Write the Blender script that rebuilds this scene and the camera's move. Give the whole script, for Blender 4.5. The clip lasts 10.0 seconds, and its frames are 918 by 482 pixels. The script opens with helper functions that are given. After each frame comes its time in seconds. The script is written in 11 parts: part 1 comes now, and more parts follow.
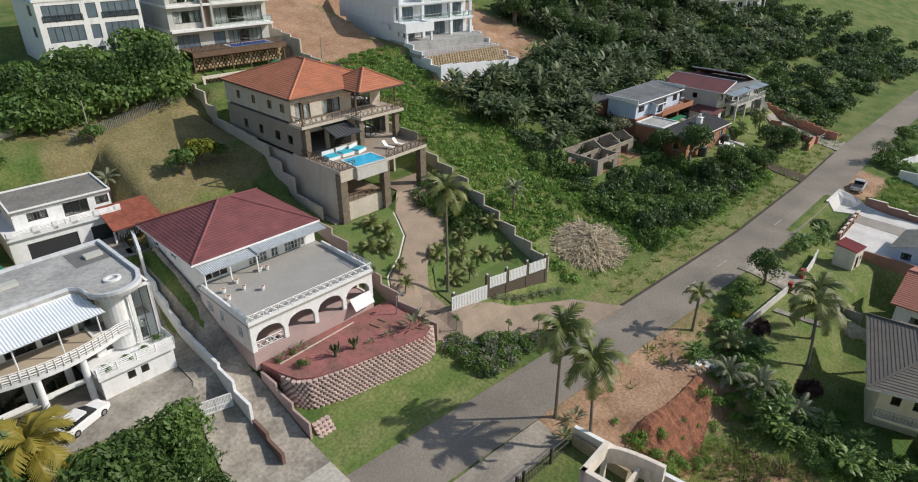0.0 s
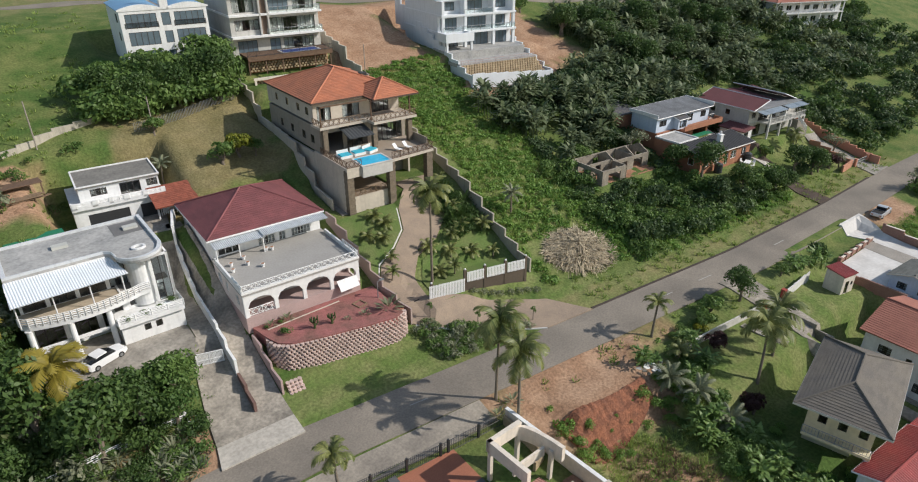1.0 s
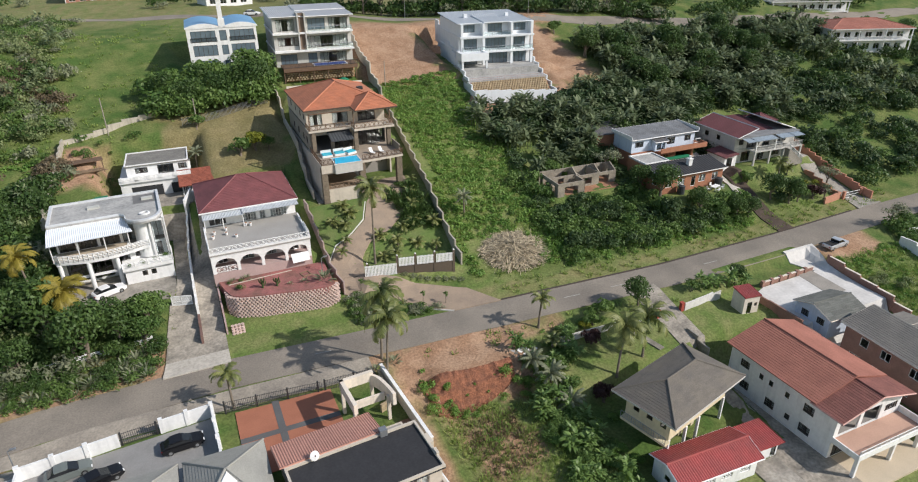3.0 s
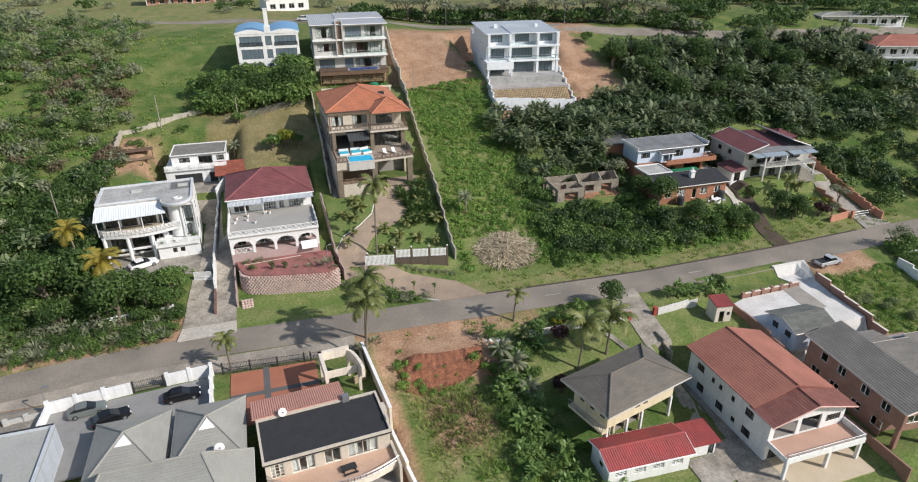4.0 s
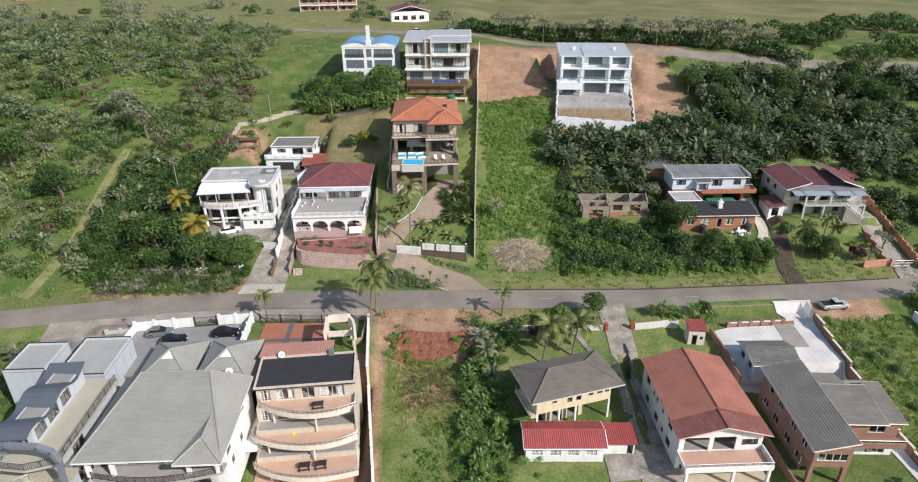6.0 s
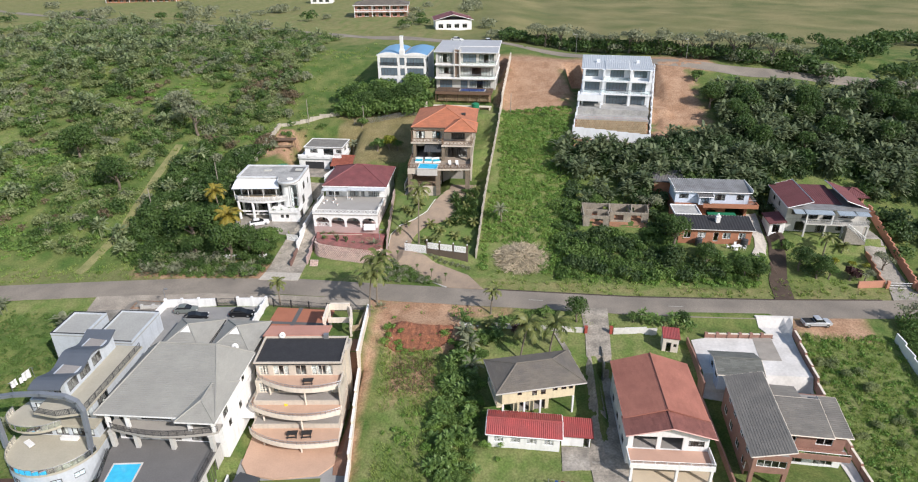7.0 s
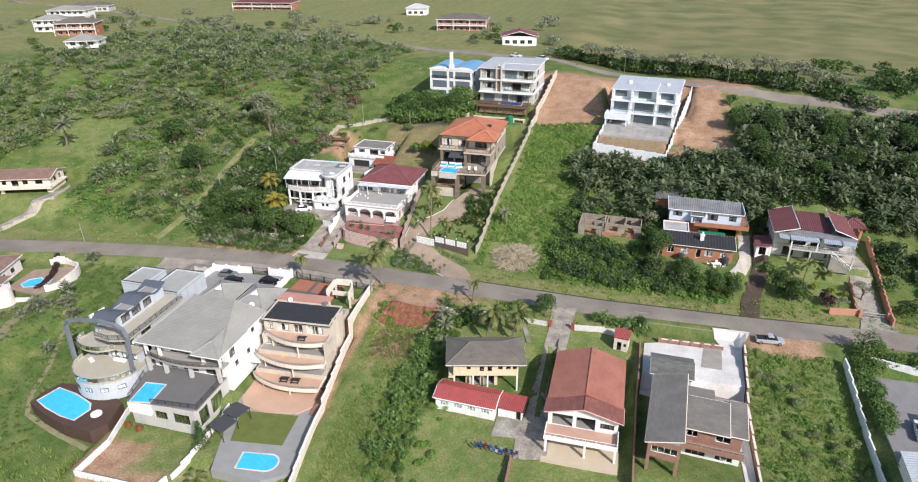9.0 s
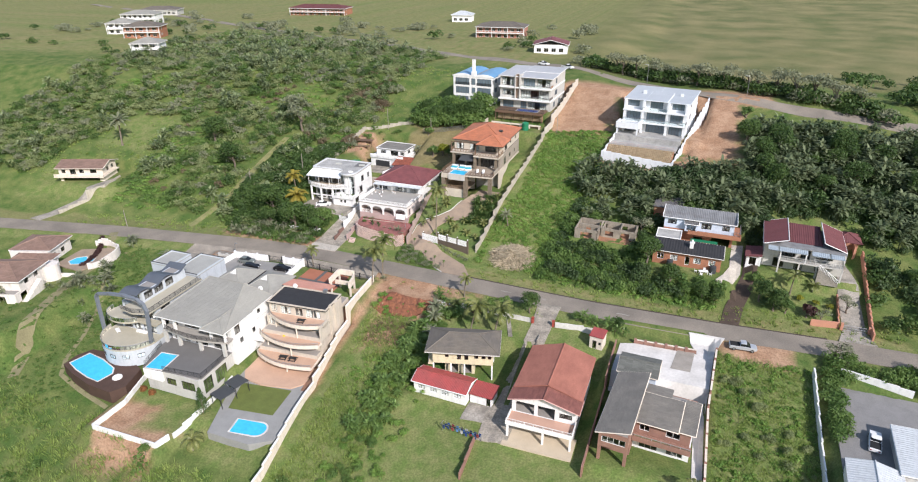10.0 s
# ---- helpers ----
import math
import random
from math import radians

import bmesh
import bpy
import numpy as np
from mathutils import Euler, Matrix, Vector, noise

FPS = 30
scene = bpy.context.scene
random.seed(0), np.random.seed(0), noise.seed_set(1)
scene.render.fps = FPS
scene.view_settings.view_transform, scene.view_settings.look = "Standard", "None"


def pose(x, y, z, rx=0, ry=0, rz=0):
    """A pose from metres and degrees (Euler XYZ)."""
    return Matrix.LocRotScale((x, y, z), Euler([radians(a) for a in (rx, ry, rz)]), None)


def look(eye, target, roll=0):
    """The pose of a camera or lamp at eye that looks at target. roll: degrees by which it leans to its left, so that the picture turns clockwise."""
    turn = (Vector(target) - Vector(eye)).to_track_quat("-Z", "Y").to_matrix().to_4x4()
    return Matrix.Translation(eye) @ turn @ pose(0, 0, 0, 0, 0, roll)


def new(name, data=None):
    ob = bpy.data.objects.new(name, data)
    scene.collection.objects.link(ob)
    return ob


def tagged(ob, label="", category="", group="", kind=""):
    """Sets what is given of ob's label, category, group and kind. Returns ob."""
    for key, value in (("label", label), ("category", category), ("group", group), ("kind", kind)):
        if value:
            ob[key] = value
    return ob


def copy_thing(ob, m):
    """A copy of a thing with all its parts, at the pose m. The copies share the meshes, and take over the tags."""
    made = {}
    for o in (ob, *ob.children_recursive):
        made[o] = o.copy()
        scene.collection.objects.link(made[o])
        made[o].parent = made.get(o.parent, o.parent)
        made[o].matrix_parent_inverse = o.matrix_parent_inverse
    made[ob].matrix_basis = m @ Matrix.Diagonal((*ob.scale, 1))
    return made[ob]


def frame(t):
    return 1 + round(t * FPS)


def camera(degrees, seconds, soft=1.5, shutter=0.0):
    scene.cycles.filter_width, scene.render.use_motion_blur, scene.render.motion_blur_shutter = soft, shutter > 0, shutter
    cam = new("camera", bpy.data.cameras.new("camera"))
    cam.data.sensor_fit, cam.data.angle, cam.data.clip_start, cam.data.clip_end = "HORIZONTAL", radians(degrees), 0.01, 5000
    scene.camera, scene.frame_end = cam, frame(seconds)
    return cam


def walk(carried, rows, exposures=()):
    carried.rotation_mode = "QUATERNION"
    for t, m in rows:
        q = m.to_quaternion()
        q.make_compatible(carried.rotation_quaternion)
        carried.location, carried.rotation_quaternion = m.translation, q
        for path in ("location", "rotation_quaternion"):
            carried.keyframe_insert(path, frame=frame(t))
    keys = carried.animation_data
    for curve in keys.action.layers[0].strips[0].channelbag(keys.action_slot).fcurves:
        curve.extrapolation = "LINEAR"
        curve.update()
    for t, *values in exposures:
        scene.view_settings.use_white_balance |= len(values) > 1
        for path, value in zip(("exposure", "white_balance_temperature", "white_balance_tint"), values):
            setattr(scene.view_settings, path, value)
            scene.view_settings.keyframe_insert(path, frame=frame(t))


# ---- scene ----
cam = camera(71.8, 10.0, 1.1)
PATH = [
    (0, (0.164, -0.189, 39.637), (1.441, 1.06, 38.737), -0.2),
    (0.5, (2.202, -6.935, 41.359), (3.374, -5.589, 40.456), -0.2),
    (1, (5.074, -14.155, 43.038), (6.138, -12.722, 42.135), -0.2),
    (1.5, (8.395, -20.987, 44.679), (9.379, -19.499, 43.776), -0.3),
    (2, (12.272, -27.937, 45.942), (13.183, -26.399, 45.044), -0.5),
    (2.5, (16.433, -34.153, 47.187), (17.263, -32.568, 46.293), -0.5),
    (4, (29.257, -51.85, 51.565), (29.794, -50.139, 50.678), -0.3),
    (4.5, (33.449, -56.716, 53.105), (33.884, -54.977, 52.218), -0.2),
    (5, (38.753, -61.623, 55.091), (39.045, -59.855, 54.203), -0.1),
    (6.5, (56.295, -73.73, 60.916), (56.268, -71.939, 60.026), -0.4),
    (7, (62.776, -77.593, 63.017), (62.644, -75.806, 62.127), -0.4),
    (7.5, (68.698, -80.949, 64.423), (68.487, -79.169, 63.537), -0.4),
    (8, (75.285, -84.247, 66.004), (74.975, -82.479, 65.122), -0.4),
    (8.5, (81.756, -86.952, 67.313), (81.361, -85.199, 66.435), -0.5),
    (9, (88.706, -89.886, 68.585), (88.236, -88.149, 67.714), -0.3),
    (9.5, (95.729, -91.981, 69.87), (95.176, -90.265, 69.003), -0.2),
    (10, (104.447, -93.451, 70.993), (103.801, -91.764, 70.133), -0.4),
]
walk(cam, [(t, look(eye, target, roll)) for t, eye, target, roll in PATH], exposures=[(0, 0.10, 6500, 10), (2.5, 0.21, 6450, 11), (5, 0.33, 6400, 12), (7.5, 0.46, 6350, 14), (10, 0.53, 6300, 15)])

# ---- light ----
SUN_EL, SUN_AZ = radians(37), radians(130.5)
world = bpy.data.worlds.new("sky")
scene.world = world
world.use_nodes = True
_n = world.node_tree.nodes
_sky = _n.new("ShaderNodeTexSky")
_sky.sky_type, _sky.sun_disc = "NISHITA", False
_sky.sun_elevation, _sky.sun_rotation = SUN_EL, SUN_AZ
_sky.air_density, _sky.dust_density = 1.4, 1.2
world.node_tree.links.new(_sky.outputs[0], _n["Background"].inputs[0])
_n["Background"].inputs[1].default_value = 0.10
sun_data = bpy.data.lights.new("sun", "SUN")
sun_data.energy, sun_data.angle, sun_data.color = 3.6, radians(0.55), (1.0, 0.945, 0.87)
sun = new("sun", sun_data)
_to = Vector((math.sin(SUN_AZ) * math.cos(SUN_EL), math.cos(SUN_AZ) * math.cos(SUN_EL), math.sin(SUN_EL)))
sun.matrix_world = look(_to * 300, (0, 0, 0))
scene.view_settings.exposure = 0.0

# ---- materials ----
MATS = {}


def mat(name, color, rough=0.8, vary=0.25, scale=0.6, fine=9.0, bump=0.0, metal=0.0, color2=None, rand=0.0, spec=0.4, island=0.0, stain=0.0):
    """A painted or natural surface: two scales of noise over the base colour, streaky stains, a fine bump."""
    if name in MATS:
        return MATS[name]
    m = bpy.data.materials.new(name)
    m.use_nodes = True
    MATS[name] = m
    nt = m.node_tree
    nd, ln = nt.nodes, nt.links.new
    b = nd["Principled BSDF"]
    b.inputs["Roughness"].default_value, b.inputs["Metallic"].default_value = rough, metal
    b.inputs["Specular IOR Level"].default_value = spec
    geo = nd.new("ShaderNodeNewGeometry")
    n1, n2 = nd.new("ShaderNodeTexNoise"), nd.new("ShaderNodeTexNoise")
    n1.inputs["Scale"].default_value, n1.inputs["Detail"].default_value = scale, 4
    n2.inputs["Scale"].default_value, n2.inputs["Detail"].default_value = fine, 3
    ln(geo.outputs["Position"], n1.inputs["Vector"])
    ln(geo.outputs["Position"], n2.inputs["Vector"])
    c2 = color2 or tuple(c * (1 - 0.6 * vary) for c in color)
    ramp = nd.new("ShaderNodeMapRange")
    ramp.inputs["From Min"].default_value, ramp.inputs["From Max"].default_value = 0.35, 0.68
    ln(n1.outputs["Fac"], ramp.inputs["Value"])
    mix = nd.new("ShaderNodeMix")
    mix.data_type = "RGBA"
    mix.inputs[6].default_value, mix.inputs[7].default_value = (*color, 1), (*c2, 1)
    ln(ramp.outputs[0], mix.inputs[0])
    hsv = nd.new("ShaderNodeHueSaturation")
    ln(mix.outputs[2], hsv.inputs["Color"])
    val = nd.new("ShaderNodeMapRange")
    val.inputs["From Min"].default_value, val.inputs["From Max"].default_value = 0.3, 0.7
    val.inputs["To Min"].default_value, val.inputs["To Max"].default_value = 1 - vary * 0.5, 1 + vary * 0.5
    ln(n2.outputs["Fac"], val.inputs["Value"])
    out = val.outputs[0]
    if stain:
        n3 = nd.new("ShaderNodeTexNoise")
        n3.inputs["Scale"].default_value, n3.inputs["Detail"].default_value = 1.0, 5
        mp = nd.new("ShaderNodeMapping")
        mp.inputs["Scale"].default_value = (1.6, 1.6, 0.25)
        ln(geo.outputs["Position"], mp.inputs["Vector"])
        ln(mp.outputs[0], n3.inputs["Vector"])
        sr = nd.new("ShaderNodeMapRange")
        sr.inputs["From Min"].default_value, sr.inputs["From Max"].default_value = 0.5, 0.75
        sr.inputs["To Min"].default_value, sr.inputs["To Max"].default_value = 1.0, 1 - stain
        ln(n3.outputs["Fac"], sr.inputs["Value"])
        mul = nd.new("ShaderNodeMath")
        mul.operation = "MULTIPLY"
        ln(out, mul.inputs[0])
        ln(sr.outputs[0], mul.inputs[1])
        out = mul.outputs[0]
    if rand or island:
        add = nd.new("ShaderNodeMath")
        add.operation = "MULTIPLY_ADD"
        src = nd.new("ShaderNodeObjectInfo").outputs["Random"] if rand else geo.outputs["Random Per Island"]
        k = rand or island
        ln(src, add.inputs[0])
        add.inputs[1].default_value = k
        sub = nd.new("ShaderNodeMath")
        sub.operation = "ADD"
        sub.inputs[1].default_value = -k / 2
        ln(out, add.inputs[2])
        ln(add.outputs[0], sub.inputs[0])
        out = sub.outputs[0]
    ln(out, hsv.inputs["Value"])
    ln(hsv.outputs[0], b.inputs["Base Color"])
    if bump:
        bp = nd.new("ShaderNodeBump")
        bp.inputs["Strength"].default_value, bp.inputs["Distance"].default_value = 0.6, bump
        ln(n2.outputs["Fac"], bp.inputs["Height"])
        ln(bp.outputs[0], b.inputs["Normal"])
    return m


def glass(name, tint=(0.75, 0.82, 0.85), rough=0.02):
    if name in MATS:
        return MATS[name]
    m = bpy.data.materials.new(name)
    m.use_nodes = True
    MATS[name] = m
    b = m.node_tree.nodes["Principled BSDF"]
    b.inputs["Base Color"].default_value = (*tint, 1)
    b.inputs["Roughness"].default_value = rough
    b.inputs["Transmission Weight"].default_value = 1.0
    b.inputs["IOR"].default_value = 1.45
    return m


WHITE = mat("white_paint", (0.80, 0.80, 0.79), 0.7, 0.10, 0.4, 3, stain=0.16)
CREAM = mat("cream_plaster", (0.74, 0.66, 0.56), 0.8, 0.12, 0.4, 3, stain=0.15)
PINKISH = mat("pale_pink_plaster", (0.74, 0.66, 0.62), 0.8, 0.12, 0.5, 4, stain=0.18)
GREYP = mat("light_grey_plaster", (0.52, 0.51, 0.48), 0.8, 0.12, 0.4, 3, stain=0.15)
BEIGE = mat("beige_plaster", (0.56, 0.50, 0.42), 0.8, 0.12, 0.4, 3, stain=0.15)
TAUPE = mat("taupe_plaster", (0.33, 0.29, 0.24), 0.85, 0.15, 0.4, 3, stain=0.15)
BLUEP = mat("pale_blue_plaster", (0.55, 0.63, 0.74), 0.8, 0.1, 0.4, 3, stain=0.15)
YELLOWP = mat("pale_yellow_plaster", (0.66, 0.58, 0.40), 0.8, 0.12, 0.4, 3, stain=0.15)
BRICK = mat("red_brown_facebrick", (0.31, 0.175, 0.135), 0.85, 0.3, 0.8, 12, bump=0.01)
BRICKO = mat("orange_facebrick", (0.38, 0.17, 0.10), 0.85, 0.3, 0.8, 12, bump=0.01)
T_BURG = mat("burgundy_roof_tile", (0.215, 0.075, 0.078), 0.7, 0.3, 0.5, 8, color2=(0.165, 0.06, 0.063), island=0.14)
T_ORANGE = mat("orange_roof_tile", (0.46, 0.175, 0.095), 0.7, 0.3, 0.4, 8, color2=(0.36, 0.145, 0.085), island=0.14)
T_RED = mat("red_roof_sheet", (0.37, 0.075, 0.07), 0.55, 0.25, 0.5, 6, color2=(0.30, 0.075, 0.07), island=0.1, stain=0.12)
T_TERRA = mat("terracotta_roof_tile", (0.39, 0.16, 0.115), 0.75, 0.3, 0.3, 8, color2=(0.31, 0.125, 0.09), island=0.1)
T_BROWN = mat("brown_grey_roof_tile", (0.165, 0.145, 0.12), 0.8, 0.3, 0.4, 8, color2=(0.13, 0.118, 0.105), island=0.14)
T_GREY = mat("grey_roof_tile", (0.315, 0.31, 0.28), 0.75, 0.2, 0.25, 8, color2=(0.275, 0.27, 0.245), island=0.07)
T_DARK = mat("dark_fibre_roof", (0.11, 0.11, 0.115), 0.7, 0.4, 0.5, 6, color2=(0.16, 0.15, 0.14), island=0.15)
T_BLUE = mat("blue_roof_sheet", (0.15, 0.32, 0.52), 0.45, 0.15, 0.5, 5)
T_MAROON = mat("maroon_roof_sheet", (0.155, 0.055, 0.057), 0.7, 0.25, 0.5, 6, island=0.12)
T_SHEET = mat("pale_corrugated_sheet", (0.55, 0.58, 0.60), 0.45, 0.15, 0.6, 6, stain=0.2)
ASPH_ROOF = mat("black_roof_membrane", (0.035, 0.035, 0.038), 0.75, 0.3, 0.7, 4)
SLAB = mat("weathered_roof_slab", (0.44, 0.43, 0.41), 0.85, 0.3, 0.35, 3, color2=(0.30, 0.30, 0.29), stain=0.2)
CONC = mat("old_concrete", (0.36, 0.33, 0.285), 0.9, 0.4, 0.3, 3, color2=(0.18, 0.165, 0.14), bump=0.01)
DRIVE = mat("stained_drive_concrete", (0.37, 0.33, 0.275), 0.9, 0.5, 0.45, 3, color2=(0.20, 0.18, 0.15), bump=0.008)
CONC_W = mat("pale_new_concrete", (0.66, 0.64, 0.61), 0.85, 0.2, 0.25, 2, color2=(0.50, 0.48, 0.45))
PAVE = mat("brown_interlock_paving", (0.34, 0.26, 0.19), 0.9, 0.25, 0.5, 7, color2=(0.27, 0.21, 0.16))
PAVE_R = mat("red_paving", (0.34, 0.13, 0.12), 0.85, 0.4, 0.35, 8, color2=(0.20, 0.105, 0.085), stain=0.3)
TERRA = mat("terracotta_floor_tile", (0.54, 0.36, 0.26), 0.6, 0.15, 0.5, 6)
DARKDECK = mat("charcoal_deck_tile", (0.17, 0.165, 0.16), 0.6, 0.2, 0.4, 5)
ASPHALT = mat("worn_asphalt", (0.275, 0.24, 0.198), 0.94, 0.3, 0.16, 5, color2=(0.20, 0.176, 0.148), bump=0.006, spec=0.25)
WOOD = mat("weathered_timber", (0.16, 0.10, 0.065), 0.8, 0.35, 1.2, 8)
WOODL = mat("brown_timber_rail", (0.24, 0.165, 0.105), 0.8, 0.3, 1.2, 8)
METALD = mat("dark_metal", (0.05, 0.05, 0.052), 0.5, 0.15, 1, 8, metal=0.3)
METALG = mat("grey_metal", (0.35, 0.36, 0.37), 0.4, 0.15, 1, 8, metal=0.6)
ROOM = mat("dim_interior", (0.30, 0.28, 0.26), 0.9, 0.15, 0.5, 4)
FRAME_D = mat("bronze_window_frame", (0.06, 0.05, 0.045), 0.5, 0.1, 1, 8)
CURTAIN = mat("pale_curtain", (0.66, 0.64, 0.60), 0.9, 0.12, 1, 6)
WATER = mat("pool_water", (0.06, 0.52, 0.80), 0.08, 0.15, 0.8, 2, spec=0.5)
BLACK = mat("black_rubber", (0.02, 0.02, 0.02), 0.8, 0.1)
GREENP = mat("green_plastic", (0.02, 0.20, 0.10), 0.5, 0.15)
SOIL = mat("red_soil", (0.36, 0.19, 0.11), 0.95, 0.35, 0.3, 3, color2=(0.28, 0.14, 0.08), bump=0.05)
LAWN = mat("mown_lawn", (0.095, 0.155, 0.036), 0.95, 0.4, 0.35, 6, color2=(0.145, 0.175, 0.06), bump=0.03)
GLASS = glass("window_glass")
GLASSB = glass("balustrade_glass", (0.80, 0.88, 0.88))

# ---- tools ----


def part(name, bm, material, parent=None, label="", smooth=False):
    """Links a bmesh as one mesh object under its thing or part."""
    me = bpy.data.meshes.new(name)
    bm.to_mesh(me)
    bm.free()
    if isinstance(material, (list, tuple)):
        for q in material:
            me.materials.append(q)
    elif material:
        me.materials.append(material)
    if smooth:
        me.polygons.foreach_set("use_smooth", [True] * len(me.polygons))
    ob = new(name, me)
    ob.parent = parent
    if label:
        ob["label"] = label
    return ob


def share(name, me, parent, m):
    """One more object on an existing mesh, at the pose m in its parent."""
    ob = new(name, me)
    ob.parent = parent
    ob.matrix_basis = m
    return ob


def thing(name, label, category, x=0, y=0, z=0, rz=0, group="", kind=""):
    ob = new(name)
    ob.empty_display_size = 0.2
    ob.matrix_basis = pose(x, y, z, 0, 0, rz)
    return tagged(ob, label, category, group, kind)


def box(bm, x0, x1, y0, y1, z0, z1, mi=0):
    v = [bm.verts.new((x, y, z)) for z in (z0, z1) for x, y in ((x0, y0), (x1, y0), (x1, y1), (x0, y1))]
    for q in ((3, 2, 1, 0), (4, 5, 6, 7), (0, 1, 5, 4), (1, 2, 6, 5), (2, 3, 7, 6), (3, 0, 4, 7)):
        f = bm.faces.new([v[i] for i in q])
        f.material_index = mi
    return v


def boxes(*bs):
    bm = bmesh.new()
    for b in bs:
        box(bm, *b)
    return bm


def prism(bm, pts, z0, z1, mi=0):
    """A plan polygon raised from z0 to z1."""
    lo = [bm.verts.new((x, y, z0)) for x, y in pts]
    hi = [bm.verts.new((x, y, z1)) for x, y in pts]
    n = len(pts)
    bm.faces.new(hi).material_index = mi
    bm.faces.new(lo[::-1]).material_index = mi
    for i in range(n):
        bm.faces.new((lo[i], lo[(i + 1) % n], hi[(i + 1) % n], hi[i])).material_index = mi


def prism_bm(pts, z0, z1):
    bm = bmesh.new()
    prism(bm, pts, z0, z1)
    bmesh.ops.recalc_face_normals(bm, faces=bm.faces)
    return bm


def tube(bm, a, b, r, n=6, r2=None):
    a, b = Vector(a), Vector(b)
    q = (b - a).to_track_quat("Z", "Y").to_matrix()
    r2 = r if r2 is None else r2
    lo, hi = [], []
    for i in range(n):
        w = Vector((math.cos(i * 2 * math.pi / n), math.sin(i * 2 * math.pi / n), 0))
        lo.append(bm.verts.new(a + q @ (w * r)))
        hi.append(bm.verts.new(b + q @ (w * r2)))
    for i in range(n):
        bm.faces.new((lo[i], lo[(i + 1) % n], hi[(i + 1) % n], hi[i]))
    bm.faces.new(hi)
    bm.faces.new(lo[::-1])


def arc(cx, cy, rx, ry, a0, a1, n):
    return [(cx + rx * math.cos(radians(a0 + (a1 - a0) * i / n)), cy + ry * math.sin(radians(a0 + (a1 - a0) * i / n))) for i in range(n + 1)]


# the lie of the land: the street's line and level, and the hill's profile across it
RX = (-400, -150, -90, -45, -15, 0, 20, 40, 58, 88, 115, 140, 200, 400)
RY = (-30, 4, 16, 24.5, 28.5, 30.3, 31, 29.3, 27.8, 26, 26, 27, 27, 27)
RZ = (-3, -3, -3, -2.8, -2.6, -2.5, -2.3, -1.9, -1.5, -1.2, -.9, -.7, -.4, 0)
HD = (-400, -100, -60, -33, -11, -6, -3.4, 3.4, 8, 17, 28, 52, 64, 80, 97, 112, 160, 400)
HW = (-42, -17, -10, -5.8, -1.6, -.6, 0, 0, .4, 3, 7.6, 14, 17.2, 21.5, 27, 28, 29, 26)
HE = (-42, -15, -8.5, -5, -1.4, -.5, 0, 0, .4, 2.7, 6, 13.5, 17.5, 22, 26.5, 26.5, 25, 24)
PADS = []


def road_y(x):
    return np.interp(x, RX, RY)


def road_z(x):
    return np.interp(x, RX, RZ)


def smooth01(v):
    v = np.clip(v, 0, 1)
    return v * v * (3 - 2 * v)


def ground(x, y):
    """The height of the land at a place (numbers or arrays)."""
    x, y = np.asarray(x, float), np.asarray(y, float)
    d = y - road_y(x)
    w = smooth01((x - 60) / 25)
    z = road_z(x) + (1 - w) * np.interp(d, HD, HW) + w * np.interp(d, HD, HE)
    far = smooth01((np.abs(d) - 12) / 20)
    z = z + far * (0.35 * np.sin(x * 0.11 + 1.3) * np.cos(y * 0.09) + 0.2 * np.sin(x * 0.31 + y * 0.23))
    for x0, x1, y0, y1, pz, soft in PADS:
        out = np.maximum(np.maximum(x0 - x, x - x1), np.maximum(y0 - y, y - y1))
        k = 1 - smooth01(out / soft)
        z = z * (1 - k) + pz * k
    return z


def gz(x, y):
    return float(ground(x, y))

PATHW = [(4.0, -26.0), (-5.2, -24.0), (-12.8, -22.0), (-15.9, -17.9), (-18.6, -10.8), (-25.2, 1.2), (-31.1, 9.4), (-33.5, 17.0)]
